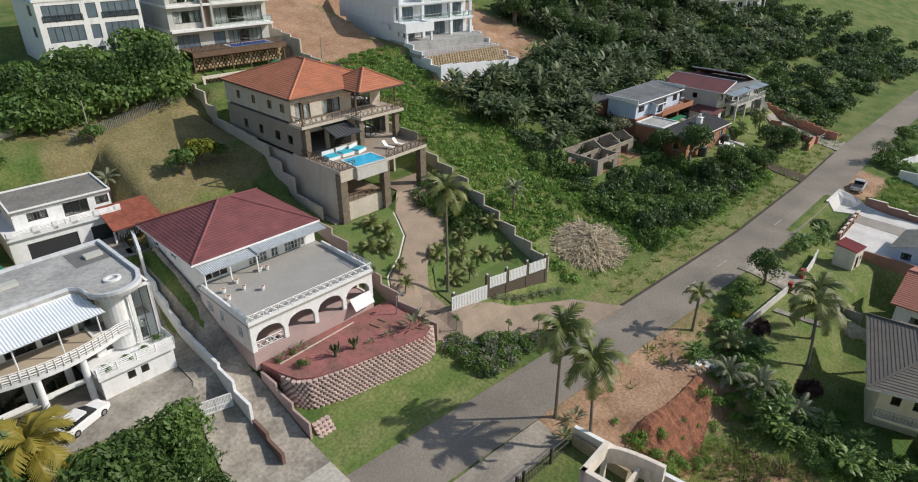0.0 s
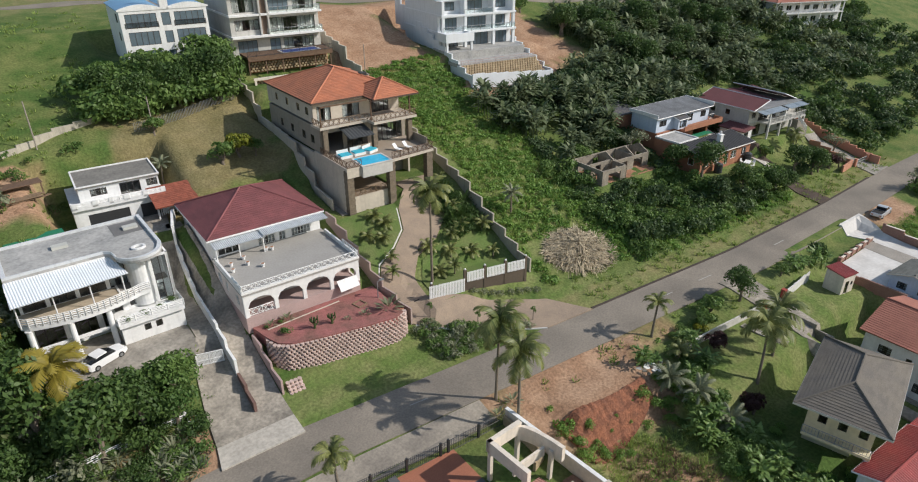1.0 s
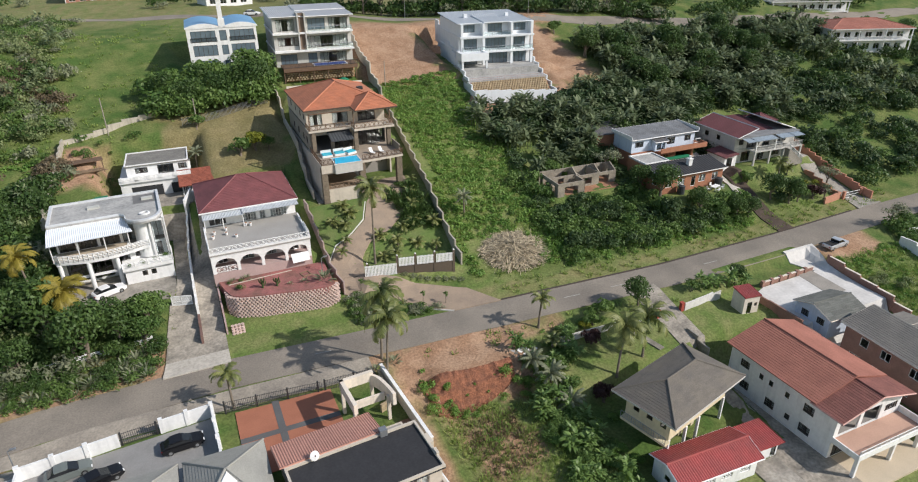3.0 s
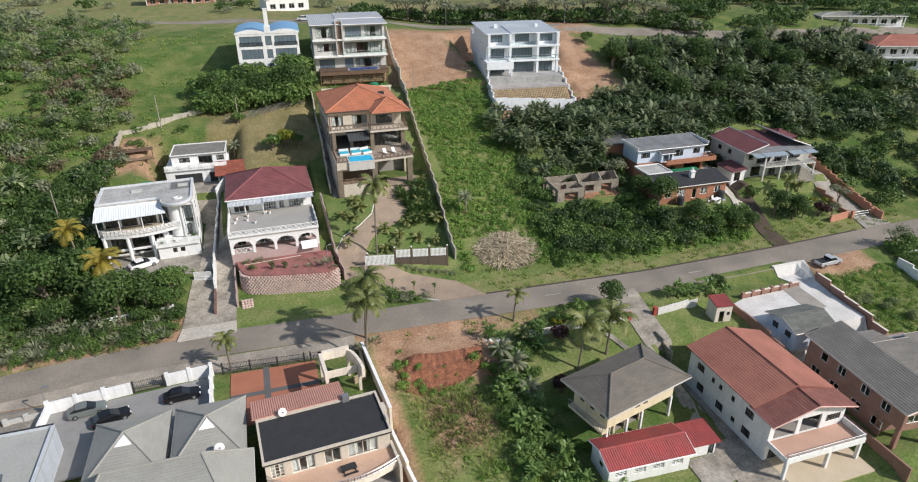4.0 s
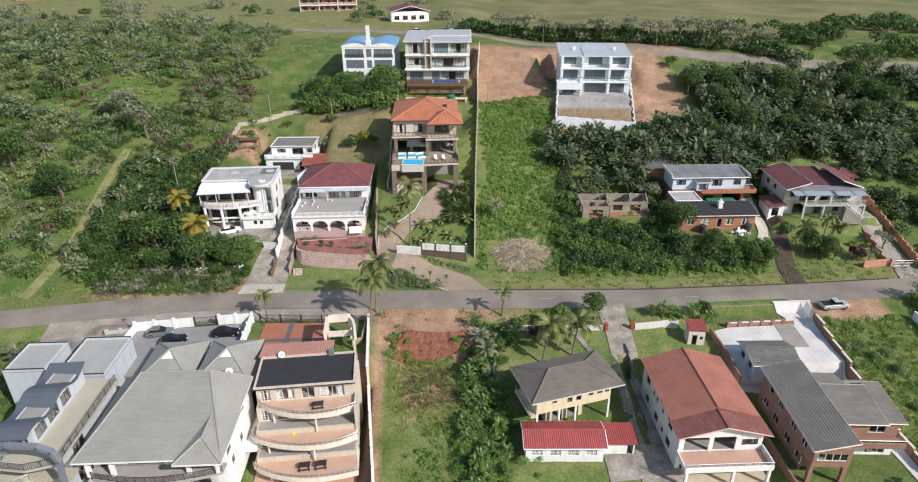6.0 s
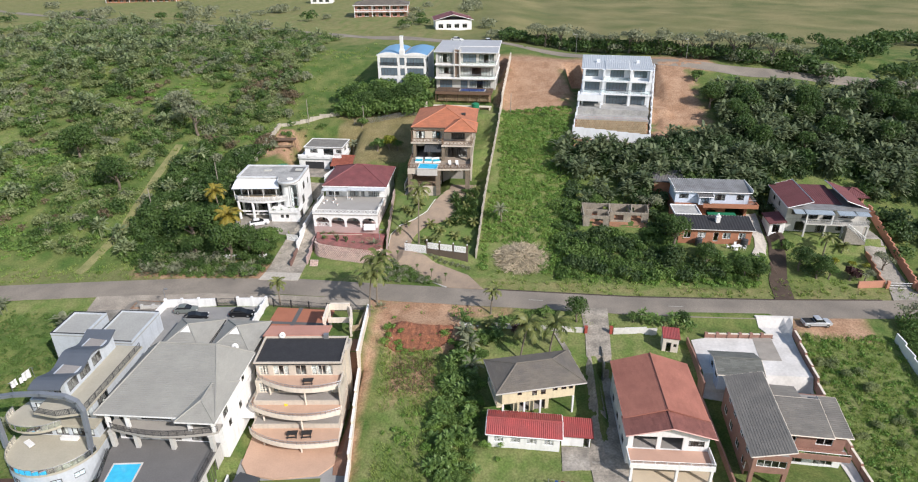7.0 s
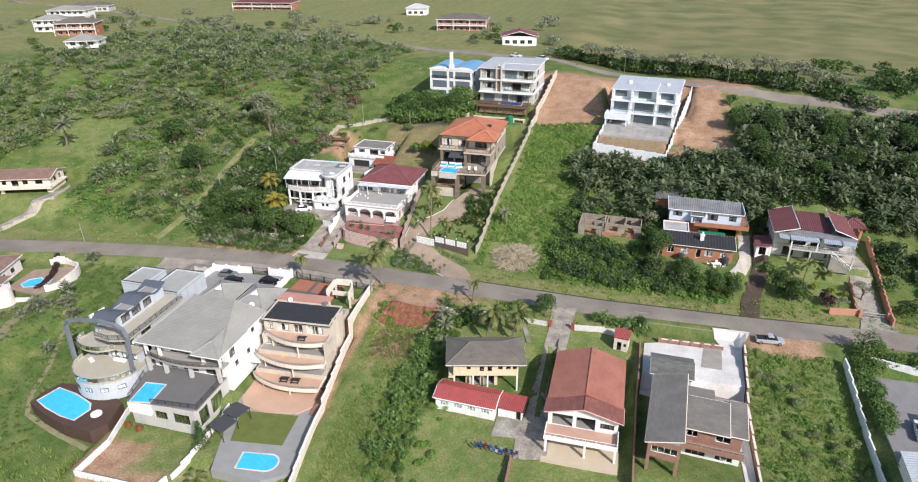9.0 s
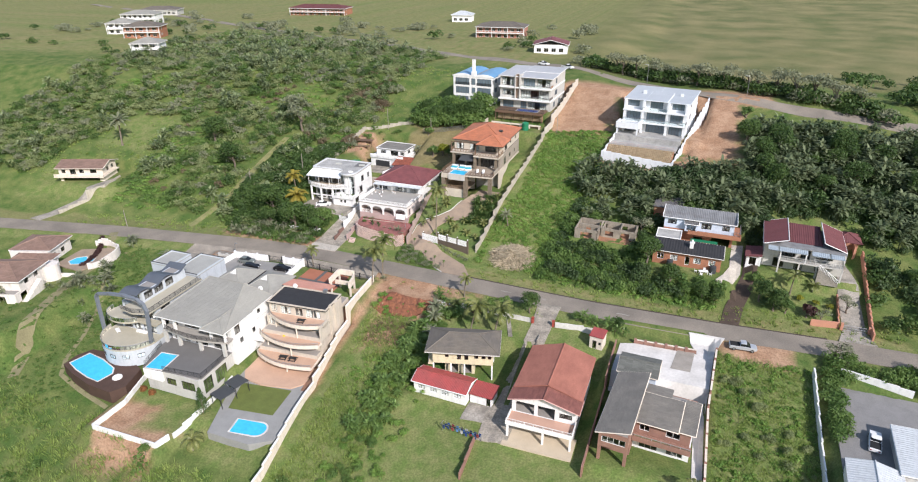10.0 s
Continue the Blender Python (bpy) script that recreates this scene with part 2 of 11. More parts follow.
# ---- levelled building plots ----
PADS += [
    (22.4, 36, 49.2, 72, 3.2, 0.7), (24, 36.4, 43, 47.6, 1.8, 0.7), (1, 18, 50.5, 66, 1.7, 2.5), (8, 22, 70, 87, 6.2, 2.5),
    (42.3, 55.5, 41, 46, 0.7, 2.0), (40.5, 50, 60, 68, 6.3, 2.0), (50, 57.5, 60, 68, 7.6, 2.5), (41, 57, 76, 90, 12.5, 3),
    (42, 61, 92, 100, 17.2, 2), (42, 61, 103, 124, 20.8, 3), (25, 40, 104, 124, 20.8, 3), (80.5, 103, 84, 92, 15.3, 1.5), (83, 106, 94, 121, 18.6, 2.5),
    (80, 95, 48.2, 57, 4.6, 1.5), (98.5, 115.5, 39.5, 49.5, 3.6, 2.5), (99, 117.5, 53, 61.5, 5.2, 2), (121, 141, 46, 62, 4.3, 2),
    (-8, 39, 10, 23.5, -2.4, 1.2), (-8, 23, -12, 9, -8.6, 1.0), (23.5, 38.5, -9, 9, -9.6, 1.0), (24, 41, -24, -9, -9.8, 1.5), (6, 23.5, -33, -13, -10.6, 1.5),
    (59, 77, -1, 10, -6.0, 2), (60, 78, -8, 0, -6.9, 1.5), (80.5, 94, -13, 11, -6.9, 1.5), (95.6, 113, -14, 8, -6.0, 1.0), (96, 113.5, 8, 22, -2.6, 1.2),
    (90, 95, 13, 18, -2.9, 2), (134, 160, -15, 16, -2.6, 3), (-82, -64, 38, 52, 2.8, 3), (-54, -28, -22, 16, -4.4, 4),
    (44.5, 56.5, 18.6, 23.6, -2.35, 1.3), (44.5, 55, 9.5, 15.6, -5.4, 1.4),
]


def steps_to(*runs):
    """A rising list of coordinates: runs of (start, end, step)."""
    out = []
    for a, b, s in runs:
        out += list(np.arange(a, b, s))
    return np.array(out)


def make_ground():
    xs = steps_to((-1500, -240, 90), (-240, -80, 6), (-80, 162, 1.0), (162, 300, 6), (300, 1501, 100))
    ys = steps_to((-700, -80, 60), (-80, -36, 4), (-36, 128, 1.0), (128, 260, 5), (260, 1701, 60))
    gx, gy = np.meshgrid(xs, ys)
    z = ground(gx, gy)
    d = np.abs(gy - road_y(gx))
    z = z - 0.12 * (d < 3.3)
    rough = np.array([noise.noise((x * 0.7, y * 0.7, 0)) for x, y in zip(gx.ravel(), gy.ravel())]).reshape(gx.shape)
    z = z + rough * 0.12 * np.clip((d - 6) / 6, 0, 1)
    n, m = len(ys), len(xs)
    co = np.stack([gx, gy, z], -1).reshape(-1, 3)
    i = np.arange(n * m).reshape(n, m)
    quads = np.stack([i[:-1, :-1], i[:-1, 1:], i[1:, 1:], i[1:, :-1]], -1).reshape(-1, 4)
    me = bpy.data.meshes.new("ground")
    me.from_pydata(co.tolist(), [], quads.tolist())
    me.polygons.foreach_set("use_smooth", [True] * len(me.polygons))
    ob = new("ground", me)
    # what covers the land: bare soil, mown or grazed grass, dry field
    x, y = co[:, 0], co[:, 1]
    big = np.array([noise.noise((a * 0.13, b * 0.13, 3)) for a, b in zip(x, y)])
    mid = np.array([noise.noise((a * 0.45, b * 0.45, 7)) for a, b in zip(x, y)])
    dd = y - road_y(x)

    def inside(x0, x1, y0, y1, soft):
        out = np.maximum(np.maximum(x0 - x, x - x1), np.maximum(y0 - y, y - y1))
        return 1 - smooth01((out + (mid + big) * soft * 0.8) / soft + 0.3)

    soil = np.zeros_like(x)
    for a in ((62, 80.5, 96, 125, 4), (103, 116, 86, 124, 4), (80, 104, 78, 84, 2), (39.5, 57.5, 15.5, 26.5, 2.5), (44, 56, 18, 25, 1), (0, 7, 76, 88, 2), (6, 14, 33.5, 39, 2), (-14, 8, 33.4, 36.2, 1.5),
              (115, 127, 18.5, 23.5, 2), (8, 22, -36, -30, 3), (7, 15, -31, -24, 2), (60, 125, 118, 130, 2), (39.6, 41.2, -16, 16, 1.2), (45, 50, 4, 13, 4), (-12, -4, 18, 25, 2)):
        soil = np.maximum(soil, inside(*a))
    soil = np.maximum(soil, 0.9 * ((dd > -6.0 + 1.2 * mid) & (dd < -2.8) & (x > 36) & (x < 66)) * (0.8 + mid))
    soil = np.maximum(soil, 0.22 * ((dd > 3) & (dd < 6.5 + big)) * ((x > 56) & (x < 150)) * (0.8 + mid))
    dry = inside(18, 40, 74, 95, 3) * 0.42
    soil = np.maximum(soil, dry)
    mown = np.zeros_like(x)
    for a in ((20, 40, 33, 40, 1), (40, 57, 38, 58, 1), (78, 96, 10, 22, 2), (57, 78, 10, 22, 3), (58, 81, -30, -6, 4), (80, 97, -30, -11, 3), (96, 116, -26, -12, 2), (23, 41, -30, -9, 2), (6, 23, -33, -20, 1), (101, 113, 41, 46, 1.5), (125, 142, 33, 47, 1.5), (124, 146, 63, 68, 2),
              (-90, -60, 32, 46, 3), (-86, -66, 60, 80, 4), (58, 81, 40, 98, 3), (114, 131, -45, 18, 3), (43, 58, -44, 12, 3)):
        mown = np.maximum(mown, inside(*a))
    mown = np.maximum(mown, ((dd > 3) & (dd < np.where(x > 100, 5.5, 8.0) + 2 * big)) * (((x > 56) & (x < 150)) | (x < 10)) * 1.0)
    mown = np.maximum(mown, ((dd < -3) & (dd > -7 + 2 * mid)) * (x < -8) * 1.0)
    field = smooth01((dd - 116 - 8 * big) / 12) * smooth01((x - 20) / 60)
    field = np.maximum(field, 0.75 * ((dd > 3) & (dd < 7.5 + 2.5 * big)) * ((x < 2) & (x > -95)) * np.clip(0.85 + 0.8 * mid, 0, 1))
    dryhill = smooth01((dd - 116 - 8 * big) / 12) * (1 - smooth01((x - 20) / 60))
    mown = np.maximum(mown, dryhill)
    soil = np.maximum(soil, dryhill * 0.3 * np.clip(0.6 + 1.2 * mid, 0, 1))
    cover = np.stack([np.clip(soil, 0, 1), np.clip(mown, 0, 1), np.clip(field, 0, 1), np.ones_like(x)], -1)
    at = me.color_attributes.new("cover", "FLOAT_COLOR", "POINT")
    at.data.foreach_set("color", cover.ravel())
    m = bpy.data.materials.new("hillside_ground")
    m.use_nodes = True
    nt = m.node_tree
    nd, ln = nt.nodes, nt.links.new
    b = nd["Principled BSDF"]
    b.inputs["Roughness"].default_value = 0.95
    b.inputs["Specular IOR Level"].default_value = 0.15
    geo, att, sep = nd.new("ShaderNodeNewGeometry"), nd.new("ShaderNodeAttribute"), nd.new("ShaderNodeSeparateColor")
    att.attribute_name = "cover"
    ln(att.outputs["Color"], sep.inputs[0])

    def tone(a, c, scale, detail=5, lo=0.35, hi=0.65):
        n = nd.new("ShaderNodeTexNoise")
        n.inputs["Scale"].default_value, n.inputs["Detail"].default_value = scale, detail
        ln(geo.outputs["Position"], n.inputs["Vector"])
        r = nd.new("ShaderNodeMapRange")
        r.inputs["From Min"].default_value, r.inputs["From Max"].default_value = lo, hi
        ln(n.outputs["Fac"], r.inputs["Value"])
        q = nd.new("ShaderNodeMix")
        q.data_type = "RGBA"
        q.inputs[6].default_value, q.inputs[7].default_value = (*a, 1), (*c, 1)
        ln(r.outputs[0], q.inputs[0])
        return q.outputs[2], n

    def blend(f, a, c):
        q = nd.new("ShaderNodeMix")
        q.data_type = "RGBA"
        ln(f, q.inputs[0])
        ln(a, q.inputs[6])
        ln(c, q.inputs[7])
        return q.outputs[2]

    wild, wn = tone((0.070, 0.122, 0.030), (0.155, 0.178, 0.060), 0.25)
    mownc, _ = tone((0.118, 0.172, 0.046), (0.195, 0.210, 0.082), 0.4)
    fieldc, _ = tone((0.125, 0.14, 0.055), (0.235, 0.21, 0.10), 0.045, 10, 0.36, 0.66)
    soilc, _ = tone((0.40, 0.262, 0.172), (0.30, 0.18, 0.112), 0.35)
    c = blend(sep.outputs[1], wild, mownc)
    c = blend(sep.outputs[2], c, fieldc)
    c = blend(sep.outputs[0], c, soilc)
    fine, fn = tone((0.72, 0.72, 0.72), (1.25, 1.25, 1.25), 3.0, 6, 0.3, 0.7)
    q = nd.new("ShaderNodeMix")
    q.data_type, q.blend_type = "RGBA", "MULTIPLY"
    q.inputs[0].default_value = 1
    ln(c, q.inputs[6])
    ln(fine, q.inputs[7])
    ln(q.outputs[2], b.inputs["Base Color"])
    bp = nd.new("ShaderNodeBump")
    bp.inputs["Strength"].default_value, bp.inputs["Distance"].default_value = 0.8, 0.12
    ln(fn.outputs["Fac"], bp.inputs["Height"])
    ln(bp.outputs[0], b.inputs["Normal"])
    me.materials.append(m)
    return tagged(ob, "grassy hillside with bare red soil patches and mown lawns", "ground", kind="structure")


make_ground()


def ribbon(name, label, pts, width, material, lift=0.03, category="road", step=2.0, drop=0.1):
    """A paved strip along plan points, laid on the land with a small edge thickness."""
    line = []
    for (xa, ya), (xb, yb) in zip(pts, pts[1:]):
        k = max(1, int(math.hypot(xb - xa, yb - ya) / step))
        line += [(xa + (xb - xa) * i / k, ya + (yb - ya) * i / k) for i in range(k)]
    line.append(pts[-1])
    bm = bmesh.new()
    last = None
    for i, (x, y) in enumerate(line):
        a, b = line[max(0, i - 1)], line[min(len(line) - 1, i + 1)]
        t = Vector((b[0] - a[0], b[1] - a[1])).normalized()
        w = width / 2
        l, r = (x - t.y * w, y + t.x * w), (x + t.y * w, y - t.x * w)
        zl, zc, zr = gz(*l), gz(x, y), gz(*r)
        row = [bm.verts.new((*l, zl - drop)), bm.verts.new((*l, zl + lift)), bm.verts.new((x, y, zc + lift + 0.02)), bm.verts.new((*r, zr + lift)), bm.verts.new((*r, zr - drop))]
        if last:
            for k in range(4):
                bm.faces.new((last[k], last[k + 1], row[k + 1], row[k]))
        last = row
    bmesh.ops.recalc_face_normals(bm, faces=bm.faces)
    return tagged(part(name, bm, material), label, category, kind="structure")


def patch(name, label, pts, material, lift=0.05, category="pavement", cell=1.5, flat=None, drop=0.15):
    """A paved area: a plan polygon draped on the land (or at one level), with an edge."""
    lift, drop = lift + 0.07, drop + 0.05
    bm = bmesh.new()
    bm.faces.new([bm.verts.new((x, y, 0)) for x, y in pts])
    if flat is None:
        for ax in (0, 1):
            lo, hi = min(p[ax] for p in pts), max(p[ax] for p in pts)
            for v in np.arange(lo + cell, hi, cell):
                n = (1, 0, 0) if ax == 0 else (0, 1, 0)
                bmesh.ops.bisect_plane(bm, geom=bm.verts[:] + bm.edges[:] + bm.faces[:], plane_co=(v, v, 0), plane_no=n)
    for v in bm.verts:
        v.co.z = (gz(v.co.x, v.co.y) if flat is None else flat) + lift
    bmesh.ops.recalc_face_normals(bm, faces=bm.faces)
    for f in bm.faces:
        if f.normal.z < 0:
            f.normal_flip()
    rim = bmesh.ops.extrude_edge_only(bm, edges=[e for e in bm.edges if e.is_boundary])
    for v in rim["geom"]:
        if isinstance(v, bmesh.types.BMVert):
            v.co.z -= drop + lift
    return tagged(part(name, bm, material), label, category, kind="structure")


ribbon("road", "worn grey asphalt street with dusty edges", [(x, float(road_y(x))) for x in np.arange(-400, 401, 4)], 6.2, ASPHALT, 0.0, "road", 4, 0.15)

# ---- building kit ----
WINDOW_MESHES = {}


def mesh_of(name, bm, material):
    me = bpy.data.meshes.new(name)
    bm.to_mesh(me)
    bm.free()
    me.materials.append(material)
    return me


# opaque pane: the sky's reflection is put into its blue-grey base colour
SKY_PANE = mat("painted_sky_pane", (0.14, 0.185, 0.225), 0.06, 0.2, 0.8, 2, spec=0.9)


def window_part(parent, m, w, h, kind, frame):
    """A window, sliding door or garage door in an opening: frame, panes, perhaps a curtain behind."""
    key = (round(w, 2), round(h, 2), kind, frame.name)
    if key not in WINDOW_MESHES:
        t, d0, d1 = 0.07, 0.05, 0.13
        bm = bmesh.new()
        if kind == "g":
            box(bm, 0, w, 0.10, 0.16, 0, h)
            for i in range(1, 5):
                box(bm, 0.03, w - 0.03, 0.085, 0.10, h * i / 5 - 0.03, h * i / 5 + 0.03)
            WINDOW_MESHES[key] = (mesh_of("garage_door", bm, frame), None, None)
        else:
            box(bm, 0, w, d0, d1, 0, t)
            box(bm, 0, w, d0, d1, h - t, h)
            n = max(1, round(w / 0.9)) if kind != "b" else max(2, round(w / 0.45))
            for i in range(n + 1):
                x = (w - t) * i / n
                box(bm, x, x + t, d0, d1, t, h - t)
            if kind == "b":
                for i in range(1, 4):
                    box(bm, t, w - t, d0 + 0.01, d1 - 0.01, h * i / 4 - 0.02, h * i / 4 + 0.02)
            fr = mesh_of("window_frame", bm, frame)
            pane = mesh_of("pane", boxes((t, w - t, 0.085, 0.10, t, h - t)), SKY_PANE if kind == "r" else GLASS)
            cur = None
            if kind in "cb":
                bm = bmesh.new()
                k = max(6, int(w / 0.12))
                for lo, hi in ((0.0, 0.34), (0.64, 1.0)):
                    row = [(bm.verts.new((w * (lo + (hi - lo) * i / k), 0.30 + 0.05 * (i % 2), 0.05)), bm.verts.new((w * (lo + (hi - lo) * i / k), 0.30 + 0.05 * (i % 2), h))) for i in range(k + 1)]
                    for a, b in zip(row, row[1:]):
                        bm.faces.new((a[0], b[0], b[1], a[1]))
                cur = mesh_of("curtain", bm, CURTAIN)
            WINDOW_MESHES[key] = (fr, pane, cur)
    fr, pane, cur = WINDOW_MESHES[key]
    ob = share("garage_door" if kind == "g" else "window", fr, parent, m)
    if pane:
        p = share("pane", pane, ob, Matrix())
        p.visible_shadow = False
    if cur:
        share("curtain", cur, ob, Matrix())
    return ob


def wall_run(H, a, b, z0, z1, material, ops=(), th=0.22, frame=None, name="wall"):
    """A straight wall from a to b (its outer face; the inside is to the left), with openings (u0, u1, h0, h1, kind)."""
    a, b = Vector((*a, 0)), Vector((*b, 0))
    L = (b - a).length
    us = sorted({0, L, *(round(v, 4) for o in ops for v in o[:2])})
    hs = sorted({0, z1 - z0, *(round(min(v, z1 - z0), 4) for o in ops for v in o[2:4])})
    full = {}
    for i in range(len(us) - 1):
        for j in range(len(hs) - 1):
            u, h = (us[i] + us[i + 1]) / 2, (hs[j] + hs[j + 1]) / 2
            full[i, j] = not any(o[0] < u < o[1] and o[2] < h < o[3] for o in ops)
    bm = bmesh.new()
    vs = {}

    def vert(i, j, k):
        if (i, j, k) not in vs:
            vs[i, j, k] = bm.verts.new((us[i], th * k, hs[j]))
        return vs[i, j, k]

    for (i, j), on in full.items():
        if not on:
            continue
        bm.faces.new([vert(*q) for q in ((i, j, 0), (i + 1, j, 0), (i + 1, j + 1, 0), (i, j + 1, 0))])
        bm.faces.new([vert(*q) for q in ((i, j + 1, 1), (i + 1, j + 1, 1), (i + 1, j, 1), (i, j, 1))])
        for di, dj, q in ((-1, 0, ((i, j, 0), (i, j + 1, 0), (i, j + 1, 1), (i, j, 1))), (1, 0, ((i + 1, j, 0), (i + 1, j, 1), (i + 1, j + 1, 1), (i + 1, j + 1, 0))),
                          (0, -1, ((i, j, 0), (i, j, 1), (i + 1, j, 1), (i + 1, j, 0))), (0, 1, ((i, j + 1, 0), (i + 1, j + 1, 0), (i + 1, j + 1, 1), (i, j + 1, 1)))):
            if not full.get((i + di, j + dj)):
                bm.faces.new([vert(*w) for w in q])
    ang = math.degrees(math.atan2(b.y - a.y, b.x - a.x))
    m = pose(a.x, a.y, z0, 0, 0, ang)
    ob = part(name, bm, material, H)
    ob.matrix_basis = m
    for u0, u1, h0, h1, kind in ops:
        if kind != "o":
            window_part(H, m @ pose(u0, 0, h0), u1 - u0, h1 - h0, kind, frame or FRAME_D)
    return ob


def storey(H, x0, x1, y0, y1, z0, z1, material, S=(), E=(), N=(), W=(), th=0.22, frame=None, floor=True, top=True, skip=""):
    """Four walls of one storey with their openings, its floor and its ceiling slab."""
    if "S" not in skip:
        wall_run(H, (x0, y0), (x1, y0), z0, z1, material, S, th, frame)
    if "E" not in skip:
        wall_run(H, (x1, y0 + th), (x1, y1 - th), z0, z1, material, E, th, frame)
    if "N" not in skip:
        wall_run(H, (x1, y1), (x0, y1), z0, z1, material, N, th, frame)
    if "W" not in skip:
        wall_run(H, (x0, y1 - th), (x0, y0 + th), z0, z1, material, W, th, frame)
    e = th + 0.004
    if floor:
        part("floor", boxes((x0 + e, x1 - e, y0 + e, y1 - e, z0 - 0.01, z0 + 0.08)), ROOM, H)
    if top:
        part("ceiling_slab", boxes((x0 + e, x1 - e, y0 + e, y1 - e, z1 - 0.16, z1 - 0.01)), ROOM, H)


def roof_face(bm, pts, mode="tile", course=0.36, seg=1.1, thick=0.14):
    """One sloping face of a roof: a plate with overlapping courses of tiles, or ribs of sheet, on it. The first edge is the eave."""
    p = [Vector(q) for q in pts]
    u = (p[1] - p[0]).normalized()
    n = u.cross(p[2] - p[0]).normalized()
    if n.z < 0:
        n = -n
    v = n.cross(u)
    flat = [((q - p[0]).dot(u), (q - p[0]).dot(v)) for q in p]
    lo = [bm.verts.new(q - n * thick) for q in p]
    hi = [bm.verts.new(q - n * 0.01) for q in p]
    bm.faces.new(hi)
    bm.faces.new(lo[::-1])
    for i in range(len(p)):
        j = (i + 1) % len(p)
        bm.faces.new((lo[i], lo[j], hi[j], hi[i]))

    def span(k, ax):
        hits = []
        for i in range(len(flat)):
            a, b = flat[i], flat[(i + 1) % len(flat)]
            if (a[ax] - k) * (b[ax] - k) <= 0 and abs(a[ax] - b[ax]) > 1e-6:
                f = (k - a[ax]) / (b[ax] - a[ax])
                hits.append(a[1 - ax] + f * (b[1 - ax] - a[1 - ax]))
        return (min(hits), max(hits)) if hits else None

    def at(a, b, h):
        return bm.verts.new(p[0] + u * a + v * b + n * h)

    us, vs = [f[0] for f in flat], [f[1] for f in flat]
    if mode == "tile":
        v0 = min(vs) + 1e-3
        while v0 < max(vs) - 0.06:
            v1 = min(v0 + course, max(vs) - 1e-3)
            s0, s1 = span(v0, 1), span(v1, 1)
            if s0 and s1 and s0[1] - s0[0] > 0.1:
                k = max(1, int((s0[1] - s0[0]) / seg))
                for i in range(k):
                    a0, a1 = s0[0] + (s0[1] - s0[0]) * i / k, s0[0] + (s0[1] - s0[0]) * (i + 1) / k
                    b0, b1 = s1[0] + (s1[1] - s1[0]) * i / k, s1[0] + (s1[1] - s1[0]) * (i + 1) / k
                    q = [at(a0, v0, 0.055), at(a1, v0, 0.055), at(b1, v1, 0.012), at(b0, v1, 0.012)]
                    bm.faces.new(q)
                    bm.faces.new((at(a0, v0, 0), at(a1, v0, 0), q[1], q[0]))
            v0 += course
    else:
        u0 = min(us) + 1e-3
        while u0 < max(us) - 0.1:
            u1 = min(u0 + course, max(us) - 1e-3)
            um = (u0 + u1) / 2
            sp = [span(k, 0) for k in (u0, um, u1)]
            if all(sp):
                row = [(at(k, s[0], h), at(k, s[1], h)) for k, s, h in zip((u0, um, u1), sp, (0.005, 0.07, 0.005))]
                for a, b in zip(row, row[1:]):
                    bm.faces.new((a[0], b[0], b[1], a[1]))
            u0 += course


